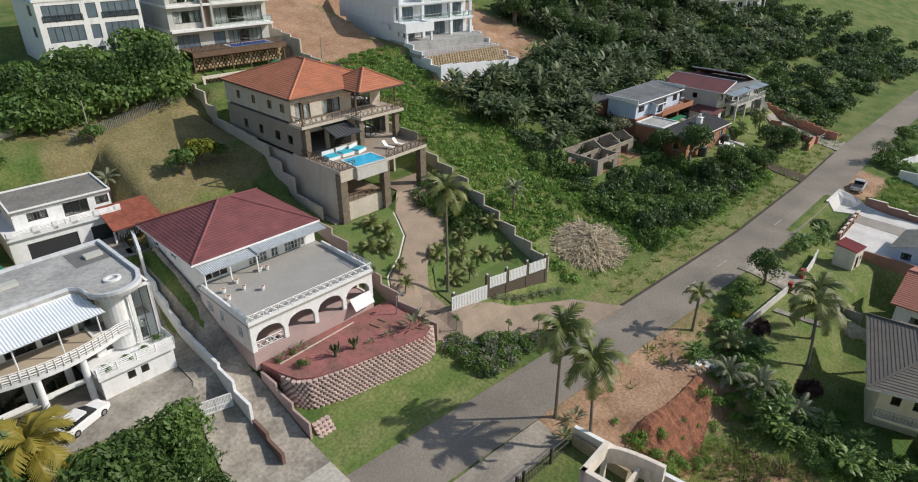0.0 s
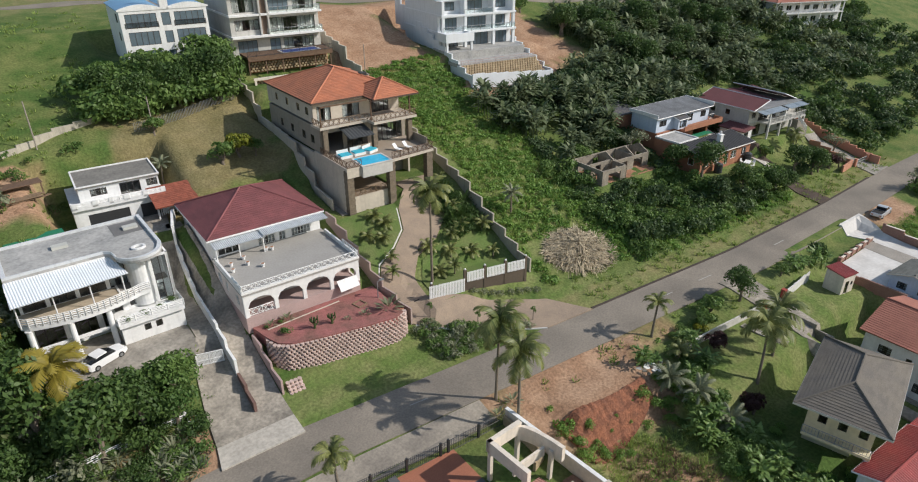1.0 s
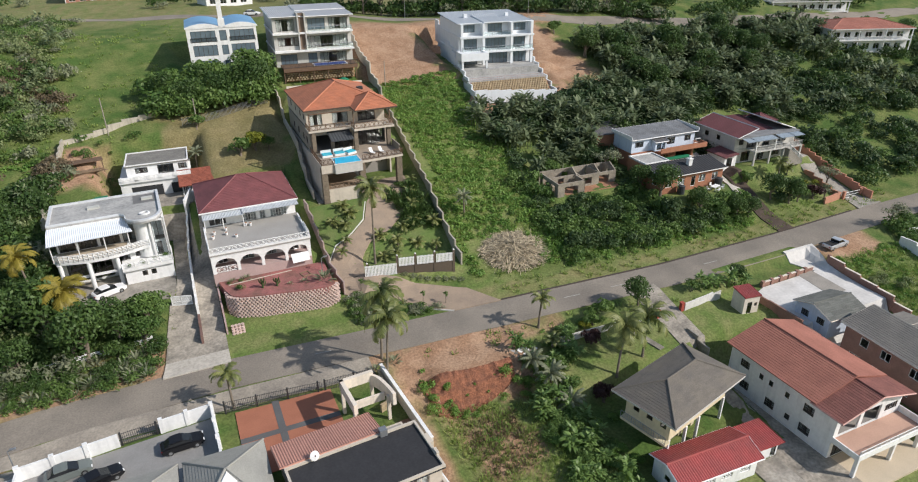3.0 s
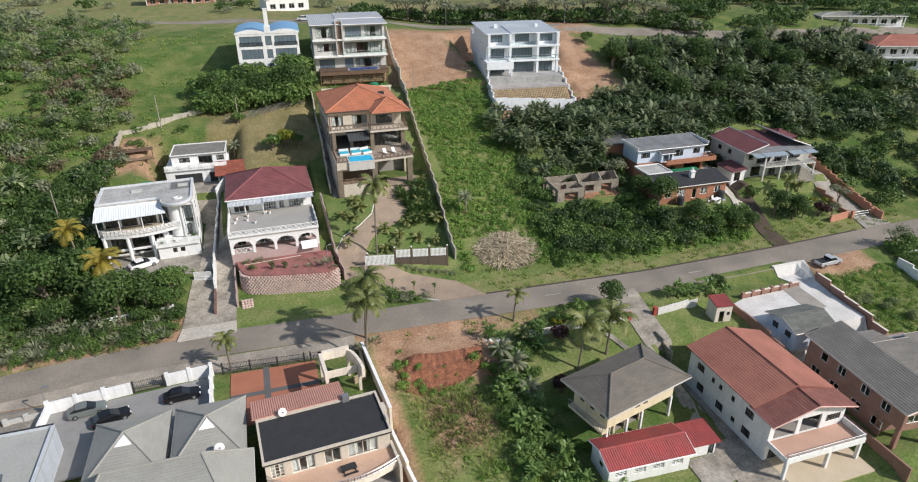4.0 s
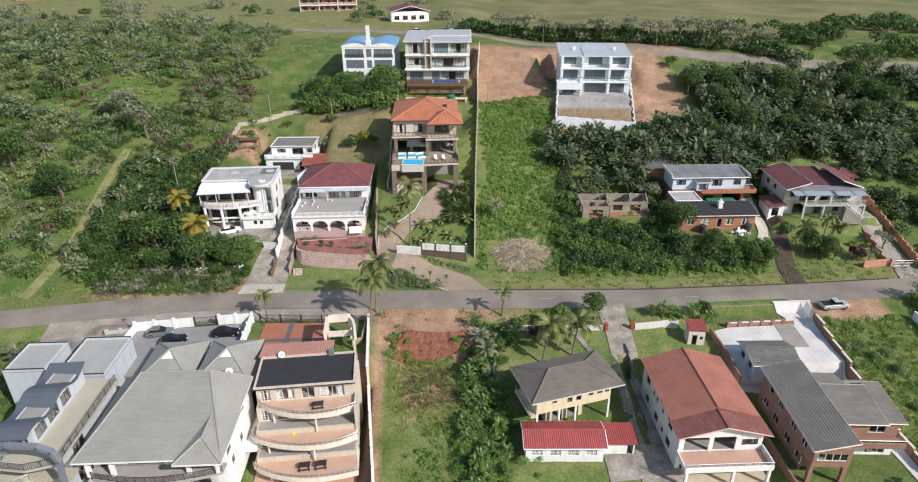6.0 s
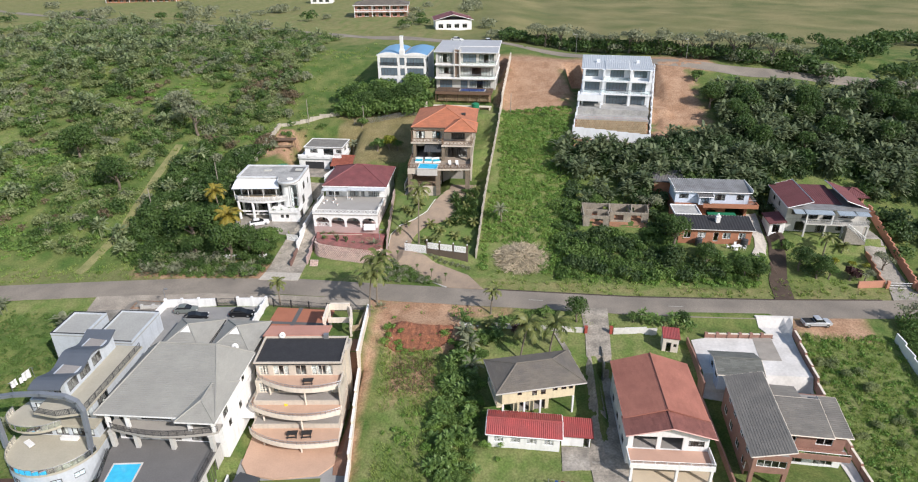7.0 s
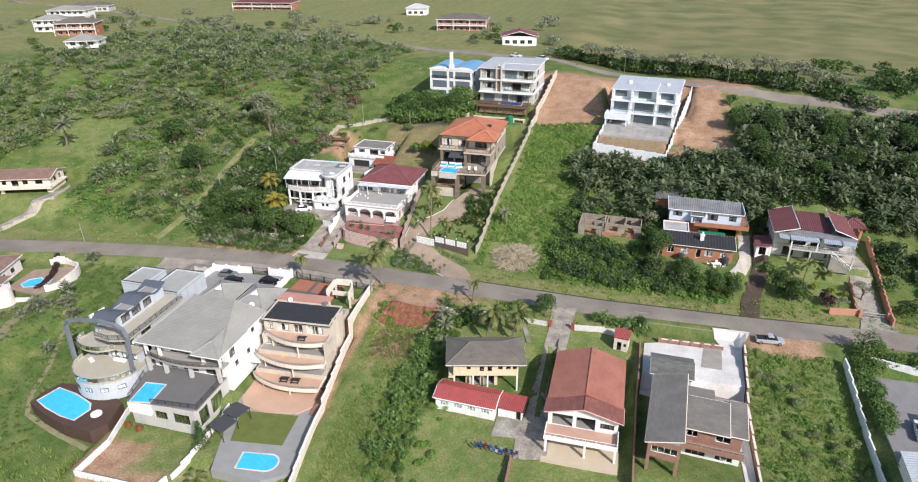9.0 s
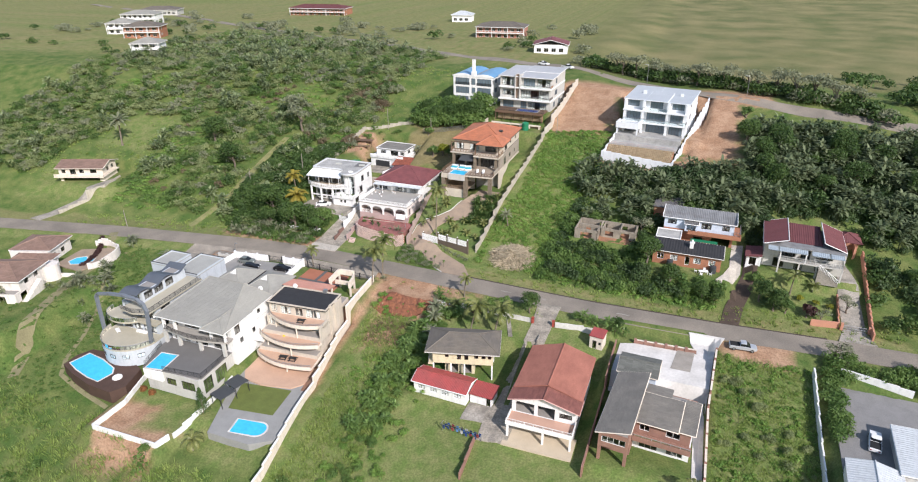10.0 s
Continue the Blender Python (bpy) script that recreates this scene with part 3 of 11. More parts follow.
def roof(H, x0, x1, y0, y1, z, rise, material, kind="hip", axis="x", mode="tile", course=0.36, fascia=None, cap=True, ends=None, label=""):
    """A hip, gable or single-pitch roof over a plan; z is the eave. kind: hip, gable, mono (rises to the north) or mono_s/e/w."""
    bm = bmesh.new()
    xm, ym = (x0 + x1) / 2, (y0 + y1) / 2
    A, B, C, D = (x0, y0, z), (x1, y0, z), (x1, y1, z), (x0, y1, z)
    if kind in ("hip", "gable"):
        if axis == "x":
            k = 0 if kind == "gable" else min((y1 - y0) / 2, (x1 - x0) / 2 - 0.05)
            R0, R1 = (x0 + k, ym, z + rise), (x1 - k, ym, z + rise)
            faces = [(A, B, R1, R0), (C, D, R0, R1)] + ([] if kind == "gable" else [(B, C, R1), (D, A, R0)])
            hips = [(A, R0), (D, R0), (B, R1), (C, R1)]
        else:
            k = 0 if kind == "gable" else min((x1 - x0) / 2, (y1 - y0) / 2 - 0.05)
            R0, R1 = (xm, y0 + k, z + rise), (xm, y1 - k, z + rise)
            faces = [(B, C, R1, R0), (D, A, R0, R1)] + ([] if kind == "gable" else [(A, B, R0), (C, D, R1)])
            hips = [(A, R0), (B, R0), (C, R1), (D, R1)]
        lines = [(R0, R1)] + ([] if kind == "gable" else hips)
    else:
        up = {"mono": (0, 0, 1, 1), "mono_s": (1, 1, 0, 0), "mono_e": (0, 1, 1, 0), "mono_w": (1, 0, 0, 1)}[kind]
        q = [(*c[:2], z + rise * s) for c, s in zip((A, B, C, D), up)]
        order = {"mono": (0, 1, 2, 3), "mono_s": (2, 3, 0, 1), "mono_e": (3, 0, 1, 2), "mono_w": (1, 2, 3, 0)}[kind]
        faces, lines = [tuple(q[i] for i in order)], []
    for f in faces:
        roof_face(bm, f, mode, course)
    ob = part("roof", bm, material, H, label)
    if cap and lines:
        bm = bmesh.new()
        for a, b in lines:
            a, b = Vector(a) + Vector((0, 0, 0.05)), Vector(b) + Vector((0, 0, 0.05))
            tube(bm, a, b, 0.13, 6)
        part("ridge_cap", bm, material, ob)
    if fascia:
        e, h = 0.05, 0.2
        bm = bmesh.new()
        if kind == "hip":
            box(bm, x0 - e, x1 + e, y0 - e, y0 + 0.03, z - h, z + 0.02)
            box(bm, x0 - e, x1 + e, y1 - 0.03, y1 + e, z - h, z + 0.02)
            box(bm, x0 - e, x0 + 0.03, y0 + 0.03, y1 - 0.03, z - h, z + 0.02)
            box(bm, x1 - 0.03, x1 + e, y0 + 0.03, y1 - 0.03, z - h, z + 0.02)
        else:
            for f in faces:
                c = [Vector(q) for q in f]
                for i in range(len(c)):
                    a, b = c[i], c[(i + 1) % len(c)]
                    if kind == "gable" and i == 2:
                        continue
                    tube(bm, a - Vector((0, 0, 0.06)), b - Vector((0, 0, 0.06)), 0.1, 4)
        part("fascia", bm, fascia, ob)
    return ob


def gable_wall(H, x0, x1, y, z, rise, material, axis="x", th=0.2):
    """The triangle of wall under a gable; axis x: in the plane of one y."""
    bm = bmesh.new()
    m = (x0 + x1) / 2
    pts = [(x0, z), (x1, z), (m, z + rise)]
    rows = []
    for d in (0, th):
        rows.append([bm.verts.new((a, y + d, h) if axis == "x" else (y + d, a, h)) for a, h in pts])
    bm.faces.new(rows[0])
    bm.faces.new(rows[1][::-1])
    for i in range(3):
        j = (i + 1) % 3
        bm.faces.new((rows[0][i], rows[0][j], rows[1][j], rows[1][i]))
    bmesh.ops.recalc_face_normals(bm, faces=bm.faces)
    return part("gable_wall", bm, material, H)


def flat_roof(H, x0, x1, y0, y1, z, material, edge, lip=0.35, th=0.25, over=0.0):
    part("roof", boxes((x0 - over, x1 + over, y0 - over, y1 + over, z, z + 0.2)), material, H)
    bm = bmesh.new()
    X0, X1, Y0, Y1 = x0 - over, x1 + over, y0 - over, y1 + over
    box(bm, X0, X1, Y0, Y0 + th, z + 0.2, z + 0.2 + lip)
    box(bm, X0, X1, Y1 - th, Y1, z + 0.2, z + 0.2 + lip)
    box(bm, X0, X0 + th, Y0 + th, Y1 - th, z + 0.2, z + 0.2 + lip)
    box(bm, X1 - th, X1, Y0 + th, Y1 - th, z + 0.2, z + 0.2 + lip)
    part("parapet", bm, edge, H)


def railing(H, pts, z, h, material, style="bars", gap=0.14, name="railing", post=1.6, bar=0.025):
    """A balustrade along plan points: posts, rails and bars, crosses, boards or glass."""
    bm = bmesh.new()
    gl = bmesh.new() if style == "glass" else None
    for (xa, ya), (xb, yb) in zip(pts, pts[1:]):
        a, b = Vector((xa, ya, z)), Vector((xb, yb, z))
        L = (b - a).length
        if L < 0.05:
            continue
        up = Vector((0, 0, h))
        tube(bm, a + up, b + up, 0.045, 4)
        if style != "glass":
            tube(bm, a + Vector((0, 0, 0.1)), b + Vector((0, 0, 0.1)), 0.035, 4)
        k = max(1, round(L / post))
        for i in range(k + 1):
            q = a + (b - a) * (i / k)
            tube(bm, q - Vector((0, 0, 0.02)), q + up, 0.045 if style != "boards" else 0.09, 4)
        if style == "bars":
            k = max(1, int(L / gap))
            for i in range(1, k):
                q = a + (b - a) * (i / k)
                tube(bm, q + Vector((0, 0, 0.1)), q + up, bar, 3)
        elif style == "cross":
            k = max(1, round(L / 0.8))
            for i in range(k):
                q, r = a + (b - a) * (i / k), a + (b - a) * ((i + 1) / k)
                lo, hi = Vector((0, 0, 0.1)), Vector((0, 0, h - 0.03))
                tube(bm, q + lo, r + hi, 0.035, 4)
                tube(bm, q + hi, r + lo, 0.035, 4)
                mid = (q + r) / 2
                tube(bm, mid + lo, mid + hi, 0.03, 4)
        elif style == "boards":
            for f in (0.3, 0.55, 0.8):
                tube(bm, a + up * f, b + up * f, 0.07, 4)
        elif style == "glass":
            d = (b - a).normalized() * 0.04
            s = Vector((-d.y, d.x, 0)) * 0.2
            q = [gl.verts.new(w) for w in (a + d + s, b - d + s, b - d + s + up * 0.93, a + d + s + up * 0.93, a + d - s, b - d - s, b - d - s + up * 0.93, a + d - s + up * 0.93)]
            for f in ((0, 1, 2, 3), (7, 6, 5, 4), (0, 4, 5, 1), (3, 2, 6, 7), (1, 5, 6, 2), (0, 3, 7, 4)):
                gl.faces.new([q[i] for i in f])
    ob = part(name, bm, material, H)
    if gl:
        g = part("pane", gl, GLASSB, ob)
        g.visible_shadow = False
    return ob


def slab(H, pts, z0, z1, material, name="slab"):
    return part(name, prism_bm(pts, z0, z1), material, H)


def column(H, x, y, z0, z1, r, material, n=12, square=False, name="column"):
    bm = bmesh.new()
    if square:
        box(bm, x - r, x + r, y - r, y + r, z0, z1)
        box(bm, x - r * 1.25, x + r * 1.25, y - r * 1.25, y + r * 1.25, z1 - 0.12, z1 - 0.004)
    else:
        tube(bm, (x, y, z0), (x, y, z1), r, n)
        tube(bm, (x, y, z1 - 0.12), (x, y, z1 - 0.004), r * 1.25, n)
    return part(name, bm, material, H)


def pool(name, label, pts, z, water=None):
    """A swimming pool: water in a coping that stands a little proud of the deck."""
    T = thing(name, label, "swimming pool", 0, 0, 0)
    cx, cy = sum(p[0] for p in pts) / len(pts), sum(p[1] for p in pts) / len(pts)
    T.location = (cx, cy, z)
    loc = [(x - cx, y - cy) for x, y in pts]
    part("water", prism_bm(loc, 0.0, 0.06), water or WATER, T, "deep blue pool cover" if water else "bright blue still water")
    bm = bmesh.new()
    n = len(loc)
    out = []
    for i in range(n):
        x, y = loc[i]
        L = math.hypot(x, y)
        out.append((x * (1 + 0.32 / L), y * (1 + 0.32 / L)))
    a = [bm.verts.new((x, y, 0.1)) for x, y in loc]
    b = [bm.verts.new((x, y, 0.1)) for x, y in out]
    c = [bm.verts.new((x, y, -0.02)) for x, y in out]
    d = [bm.verts.new((x, y, -0.02)) for x, y in loc]
    for i in range(n):
        j = (i + 1) % n
        for s, t in ((a, b), (b, c), (d, a)):
            bm.faces.new((s[i], s[j], t[j], t[i]))
    bmesh.ops.recalc_face_normals(bm, faces=bm.faces)
    part("coping", bm, CONC_W, T)
    return T


def boundary_wall(name, label, pts, h, material, th=0.22, step=3.0, cap=None, base=0.6, pier=0.0):
    """A garden wall that steps down a slope panel by panel."""
    T = thing(name, label, "wall", *pts[0], gz(*pts[0]))
    ox, oy, oz = T.location
    k = 0
    for (xa, ya), (xb, yb) in zip(pts, pts[1:]):
        L = math.hypot(xb - xa, yb - ya)
        n = max(1, round(L / step))
        ang = math.degrees(math.atan2(yb - ya, xb - xa))
        for i in range(n):
            x0, y0 = xa + (xb - xa) * i / n, ya + (yb - ya) * i / n
            x1, y1 = xa + (xb - xa) * (i + 1) / n, ya + (yb - ya) * (i + 1) / n
            g0, g1 = gz(x0, y0), gz(x1, y1)
            top, bot = max(g0, g1) + h, min(g0, g1) - base
            bm = boxes((0.002, L / n - 0.002, -th / 2, th / 2, 0, top - bot))
            if cap:
                box(bm, 0.0, L / n, -th / 2 - 0.05, th / 2 + 0.05, top - bot, top - bot + 0.08, 1)
            if pier:
                box(bm, -pier / 2, pier / 2, -pier / 2, pier / 2, 0, top - bot + 0.25)
            ob = part("wall_panel", bm, [material, cap or material], T)
            ob.matrix_basis = pose(x0 - ox, y0 - oy, bot - oz, 0, 0, ang)
            k += 1
    return T

# ---- houses above the street ----


def burgundy_house():
    H = thing("house", "white house with burgundy tiled roof and arched veranda", "house", 21.3, 47.5, 3.2)
    w, PK = 14.3, PINKISH
    # arcade storey: piers and flat segmental arches under the roof terrace
    z1 = 3.1
    part("base", boxes((0, w, 0, 10, -1.8, 0.25)), mat("mauve_plinth", (0.45, 0.33, 0.31), 0.85, 0.15), H)
    n, pier = 4, 0.45
    bay = (w - pier) / n
    for i in range(n):
        bm = bmesh.new()
        x0, x1 = i * bay + pier, (i + 1) * bay
        box(bm, i * bay, x0, 0, 0.3, 0.25, z1)
        k = 10
        rows = []
        for j in range(k + 1):
            f = j / k
            x = x0 + (x1 - x0) * f
            zz = 1.55 + 0.95 * math.sqrt(max(0, 1 - (2 * f - 1) ** 2))
            rows.append([bm.verts.new((x, y, h)) for y, h in ((0, zz), (0, z1), (0.3, z1), (0.3, zz))])
        for a, b in zip(rows, rows[1:]):
            for q in range(4):
                bm.faces.new((a[q], b[q], b[(q + 1) % 4], a[(q + 1) % 4]))
        bmesh.ops.recalc_face_normals(bm, faces=bm.faces)
        part("arch", bm, WHITE, H)
    part("pier", boxes((w - pier, w, 0, 0.3, 0.25, z1)), WHITE, H)
    for xs in ((0.5, 3.5),):
        railing(H, [(xs[0], 0.18), (xs[1], 0.18)], 0.25, 0.95, WHITE, "cross")
    # white sheet over the last arch
    bm = bmesh.new()
    v = [bm.verts.new(p) for p in ((11.2, -0.05, 1.15), (13.8, -0.05, 1.2), (13.9, -0.75, 0.05), (11.3, -0.9, 0.0), (11.2, -0.01, 1.1), (13.8, -0.01, 1.15), (13.9, -0.71, 0.0), (11.3, -0.86, -0.05))]
    for f in ((0, 3, 2, 1), (4, 5, 6, 7), (0, 1, 5, 4), (1, 2, 6, 5), (2, 3, 7, 6), (3, 0, 4, 7)):
        bm.faces.new([v[i] for i in f])
    part("awning", bm, WHITE, H, "white sheet hung over an arch")
    storey(H, 0.0, w, 3.2, 10, 0.25, z1, PK, S=[(1, 2.4, 0, 2.1, "w"), (4.5, 6.3, 0, 2.1, "c"), (8, 9.6, 0, 2.1, "c"), (11.5, 13, 0, 2.1, "w")], W=[(1.2, 2.4, 0.9, 2.2, "b"), (3.8, 4.6, 0.9, 2.2, "b")], frame=WHITE)
    wall_run(H, (0, 3.2), (0, 0.3), 0.25, z1, PK, [(0.6, 1.6, 0.9, 2.1, "b")], 0.22, WHITE)
    wall_run(H, (w, 0.3), (w, 3.2), 0.25, z1, PK, [(0.8, 2.2, 0.1, 2.1, "o")])
    slab(H, [(-0.1, -0.1), (w + 0.1, -0.1), (w + 0.1, 10.4), (-0.1, 10.4)], z1, z1 + 0.22, mat("terrace_screed", (0.36, 0.345, 0.32), 0.85, 0.15, 0.4, 4), "terrace")
    zt = z1 + 0.22
    part("parapet", boxes((-0.1, w + 0.1, -0.1, 0.12, zt, zt + 0.25), (-0.1, 0.12, 0.12, 9.0, zt, zt + 0.75), (w - 0.12, w + 0.1, 0.12, 9.0, zt, zt + 0.5)), WHITE, H)
    railing(H, [(0, 0), (w, 0)], zt + 0.25, 0.8, WHITE, "cross")
    railing(H, [(w, 0.1), (w, 4)], zt + 0.5, 0.55, WHITE, "cross")
    railing(H, [(0, 0.1), (0, 3)], zt + 0.7, 0.4, WHITE, "cross")
    # upper storey behind the terrace
    storey(H, 0.3, w, 10.4, 23, zt, zt + 2.6, WHITE,
           S=[(0.6, 3.2, 0.1, 2.1, "w"), (5.6, 7.8, 0.0, 2.2, "b"), (8.3, 9.2, 0.0, 2.2, "b"), (10.0, 12.6, 0.0, 2.2, "b")], W=[(2, 3, 1, 2.1, "w"), (6, 7.4, 1, 2.1, "w")], E=[(3, 4.5, 1, 2.1, "w")], frame=WHITE)
    storey(H, 0.3, w, 10.4, 23, -1.8, zt, WHITE, W=[(4, 5, 2.6, 3.6, "w")], floor=False, skip="S")
    roof(H, -0.3, w + 0.5, 9.9, 23.6, zt + 2.65, 3.0, T_BURG, "hip", "x", fascia=WHITE)
    # sheet awnings on posts before the upper storey
    for x0, x1, z in ((0.0, 6.2, 2.35), (5.9, 14.6, 2.55)):
        bm = bmesh.new()
        roof_face(bm, [(x0, 8.2, zt + z - 0.25), (x1, 8.2, zt + z - 0.25), (x1, 10.6, zt + z), (x0, 10.6, zt + z)], "rib", 0.22, thick=0.05)
        part("awning", bm, T_SHEET, H, "pale corrugated sheet awning")
    for x in (0.2, 2.9, 5.9):
        part("post", boxes((x - 0.06, x + 0.06, 8.35, 8.47, zt, zt + 2.05)), WHITE, H)
    for x, y in ((3.0, 6.3), (3.1, 8.0), (6.2, 8.6), (6.8, 8.3), (1.0, 5.6), (4.3, 4.9), (1.3, 7.2)):
        P = thing("flower_pot", "small white flower pot on the terrace", "flower pot", 21.3 + x, 47.5 + y, 3.2 + zt, group="pots on the terrace")
        bm = bmesh.new()
        tube(bm, (0, 0, 0), (0, 0, 0.45), 0.16, 10, 0.24)
        tube(bm, (0, 0, 0.40), (0, 0, 0.46), 0.27, 10)
        part("pot", bm, WHITE, P)
        bm = bmesh.new()
        tube(bm, (0, 0, 0.44), (0, 0, 0.47), 0.22, 8)
        part("earth", bm, SOIL, P)
    # red tiled lean-to roof behind
    L = thing("lean_to", "red clay tile roof over a white back wall", "outbuilding", 18.9, 73.8, 7.0)
    bm = bmesh.new()
    roof_face(bm, [(0, -1.2, 1.6), (15.6, -1.2, 1.6), (15.6, 3.6, 3.0), (0, 3.6, 3.0)], "tile", 0.4, 0.4)
    part("roof", bm, mat("red_clay_tile", (0.30, 0.095, 0.06), 0.7, 0.3, 0.5, 8, island=0.35), L)
    part("wall", boxes((0.2, 15.4, 2.8, 3.05, -4.5, 2.7)), WHITE, L)
    for x in (0.4, 4, 7.4):
        part("post", boxes((x, x + 0.2, 0.3, 0.5, -4.5, 2.0)), WHITE, L)
    bm = bmesh.new()
    for i in range(24):
        tube(bm, (0.6 + i * 0.28, 0.4, -0.2), (0.6 + i * 0.28, 0.4, 1.9), 0.04, 4)
    part("grille", bm, WHITE, L)


burgundy_house()


def red_terrace():
    T = thing("retaining_wall", "curved pink concrete block retaining wall with planter gaps", "retaining wall", 22.2, 41.9, -1.3, -11)
    # rows of separate rounded blocks, each row set back
    path = [(-0.2, 4.2), (-0.2, 2.2), (0.2, 0.9), (1.4, 0.1), (4, -0.1), (8, 0.0), (11, 0.0), (13.6, 0.2), (15.0, 0.7), (15.7, 2.0)]
    line = []
    for a, b in zip(path, path[1:]):
        k = max(1, int(math.hypot(b[0] - a[0], b[1] - a[1]) / 0.46))
        line += [(a[0] + (b[0] - a[0]) * i / k, a[1] + (b[1] - a[1]) * i / k) for i in range(k)]
    blockm = mat("pink_concrete_block", (0.60, 0.46, 0.41), 0.9, 0.25, 1, 8, rand=0.3)
    bm = bmesh.new()
    k = 10
    lo = [bm.verts.new((0.2 * math.cos(a), 0.26 * math.sin(a) - 0.06, 0)) for a in np.linspace(0, 2 * math.pi, k, endpoint=False)]
    hi = [bm.verts.new((0.23 * math.cos(a), 0.29 * math.sin(a) - 0.06, 0.27)) for a in np.linspace(0, 2 * math.pi, k, endpoint=False)]
    ins = [bm.verts.new((0.16 * math.cos(a), 0.2 * math.sin(a) - 0.06, 0.27)) for a in np.linspace(0, 2 * math.pi, k, endpoint=False)]
    for i in range(k):
        j = (i + 1) % k
        bm.faces.new((lo[i], lo[j], hi[j], hi[i]))
        bm.faces.new((hi[i], hi[j], ins[j], ins[i]))
    bm.faces.new(ins)
    me = mesh_of("block", bm, blockm)
    rows = 11
    count = 0
    rest = bmesh.new()
    for r in range(rows - 1, -1, -1):
        for i in range(len(line) - 1):
            (x, y), (nx, ny) = line[i], line[i + 1]
            f = 0.5 * (r % 2)
            x, y = x + (nx - x) * f, y + (ny - y) * f
            ang = math.degrees(math.atan2(ny - line[i][1], nx - line[i][0]))
            m = pose(x, y + 0.04 * r, r * 0.3 - 0.05, 0, 0, ang + random.uniform(-5, 5))
            if count < 300:
                share("block", me, T, m)
            else:
                k = len(rest.verts)
                rest.from_mesh(me)
                rest.verts.ensure_lookup_table()
                for v in rest.verts[k:]:
                    v.co = m @ v.co
            count += 1
    part("lower_blockwork", rest, blockm, T)
    bm = bmesh.new()
    prism(bm, [(x, y + 0.46) for x, y in line] + [(14.0, 2.6), (0.9, 4.6)], -0.6, 3.2)
    bmesh.ops.recalc_face_normals(bm, faces=bm.faces)
    part("backing", bm, SOIL, T)
    patch("red_terrace", "red paved terrace before the arched veranda", [(22.4, 44.6), (23.0, 42.9), (24.2, 42.0), (27, 41.2), (33, 40.0), (36, 39.6), (37.2, 40.2), (37.2, 47.45), (21.8, 47.45)], PAVE_R, 0.06, "terrace", flat=1.95, drop=1.2)
    boundary_wall("garden_wall", "mauve plastered garden wall beside the concrete drive", [(21.5, 47.0), (21.5, 39.2)], 1.1, mat("mauve_plinth", (0.45, 0.33, 0.31), 0.85, 0.15), step=2.4)
    boundary_wall("garden_wall", "mauve plastered garden wall along the paved driveway", [(37.5, 60), (37.9, 46), (38.6, 40.6)], 1.5, mat("mauve_wall", (0.40, 0.31, 0.28), 0.85, 0.15), step=3)
    part("planter_kerb", boxes((0.4, 9.6, 0, 0.12, 0, 0.16)), BEIGE, thing("planter_bed", "low plastered kerb of the bed before the arches", "planter", 22.6, 45.9, 2.0, 4))
    X = thing("sand_box", "square weathered timber frame lying on the red terrace", "timber frame", 33.4, 43.8, 2.01, 14)
    for q in ((0, 1.3, 0, 0.12), (0, 1.3, 1.2, 1.32), (0, 0.12, 0.12, 1.2), (1.18, 1.3, 0.12, 1.2)):
        part("board", boxes((*q, 0, 0.18)), WOODL, X)
    S = thing("block_steps", "short stack of pink concrete blocks on the verge", "steps", 22.0, 39.0, -1.9)
    for r in range(4):
        for i in range(4):
            share("block", me, S, pose(0.3 + i * 0.45, 0.28 * r, r * 0.27 - 0.1, 0, 0, random.uniform(-8, 8)))


red_terrace()


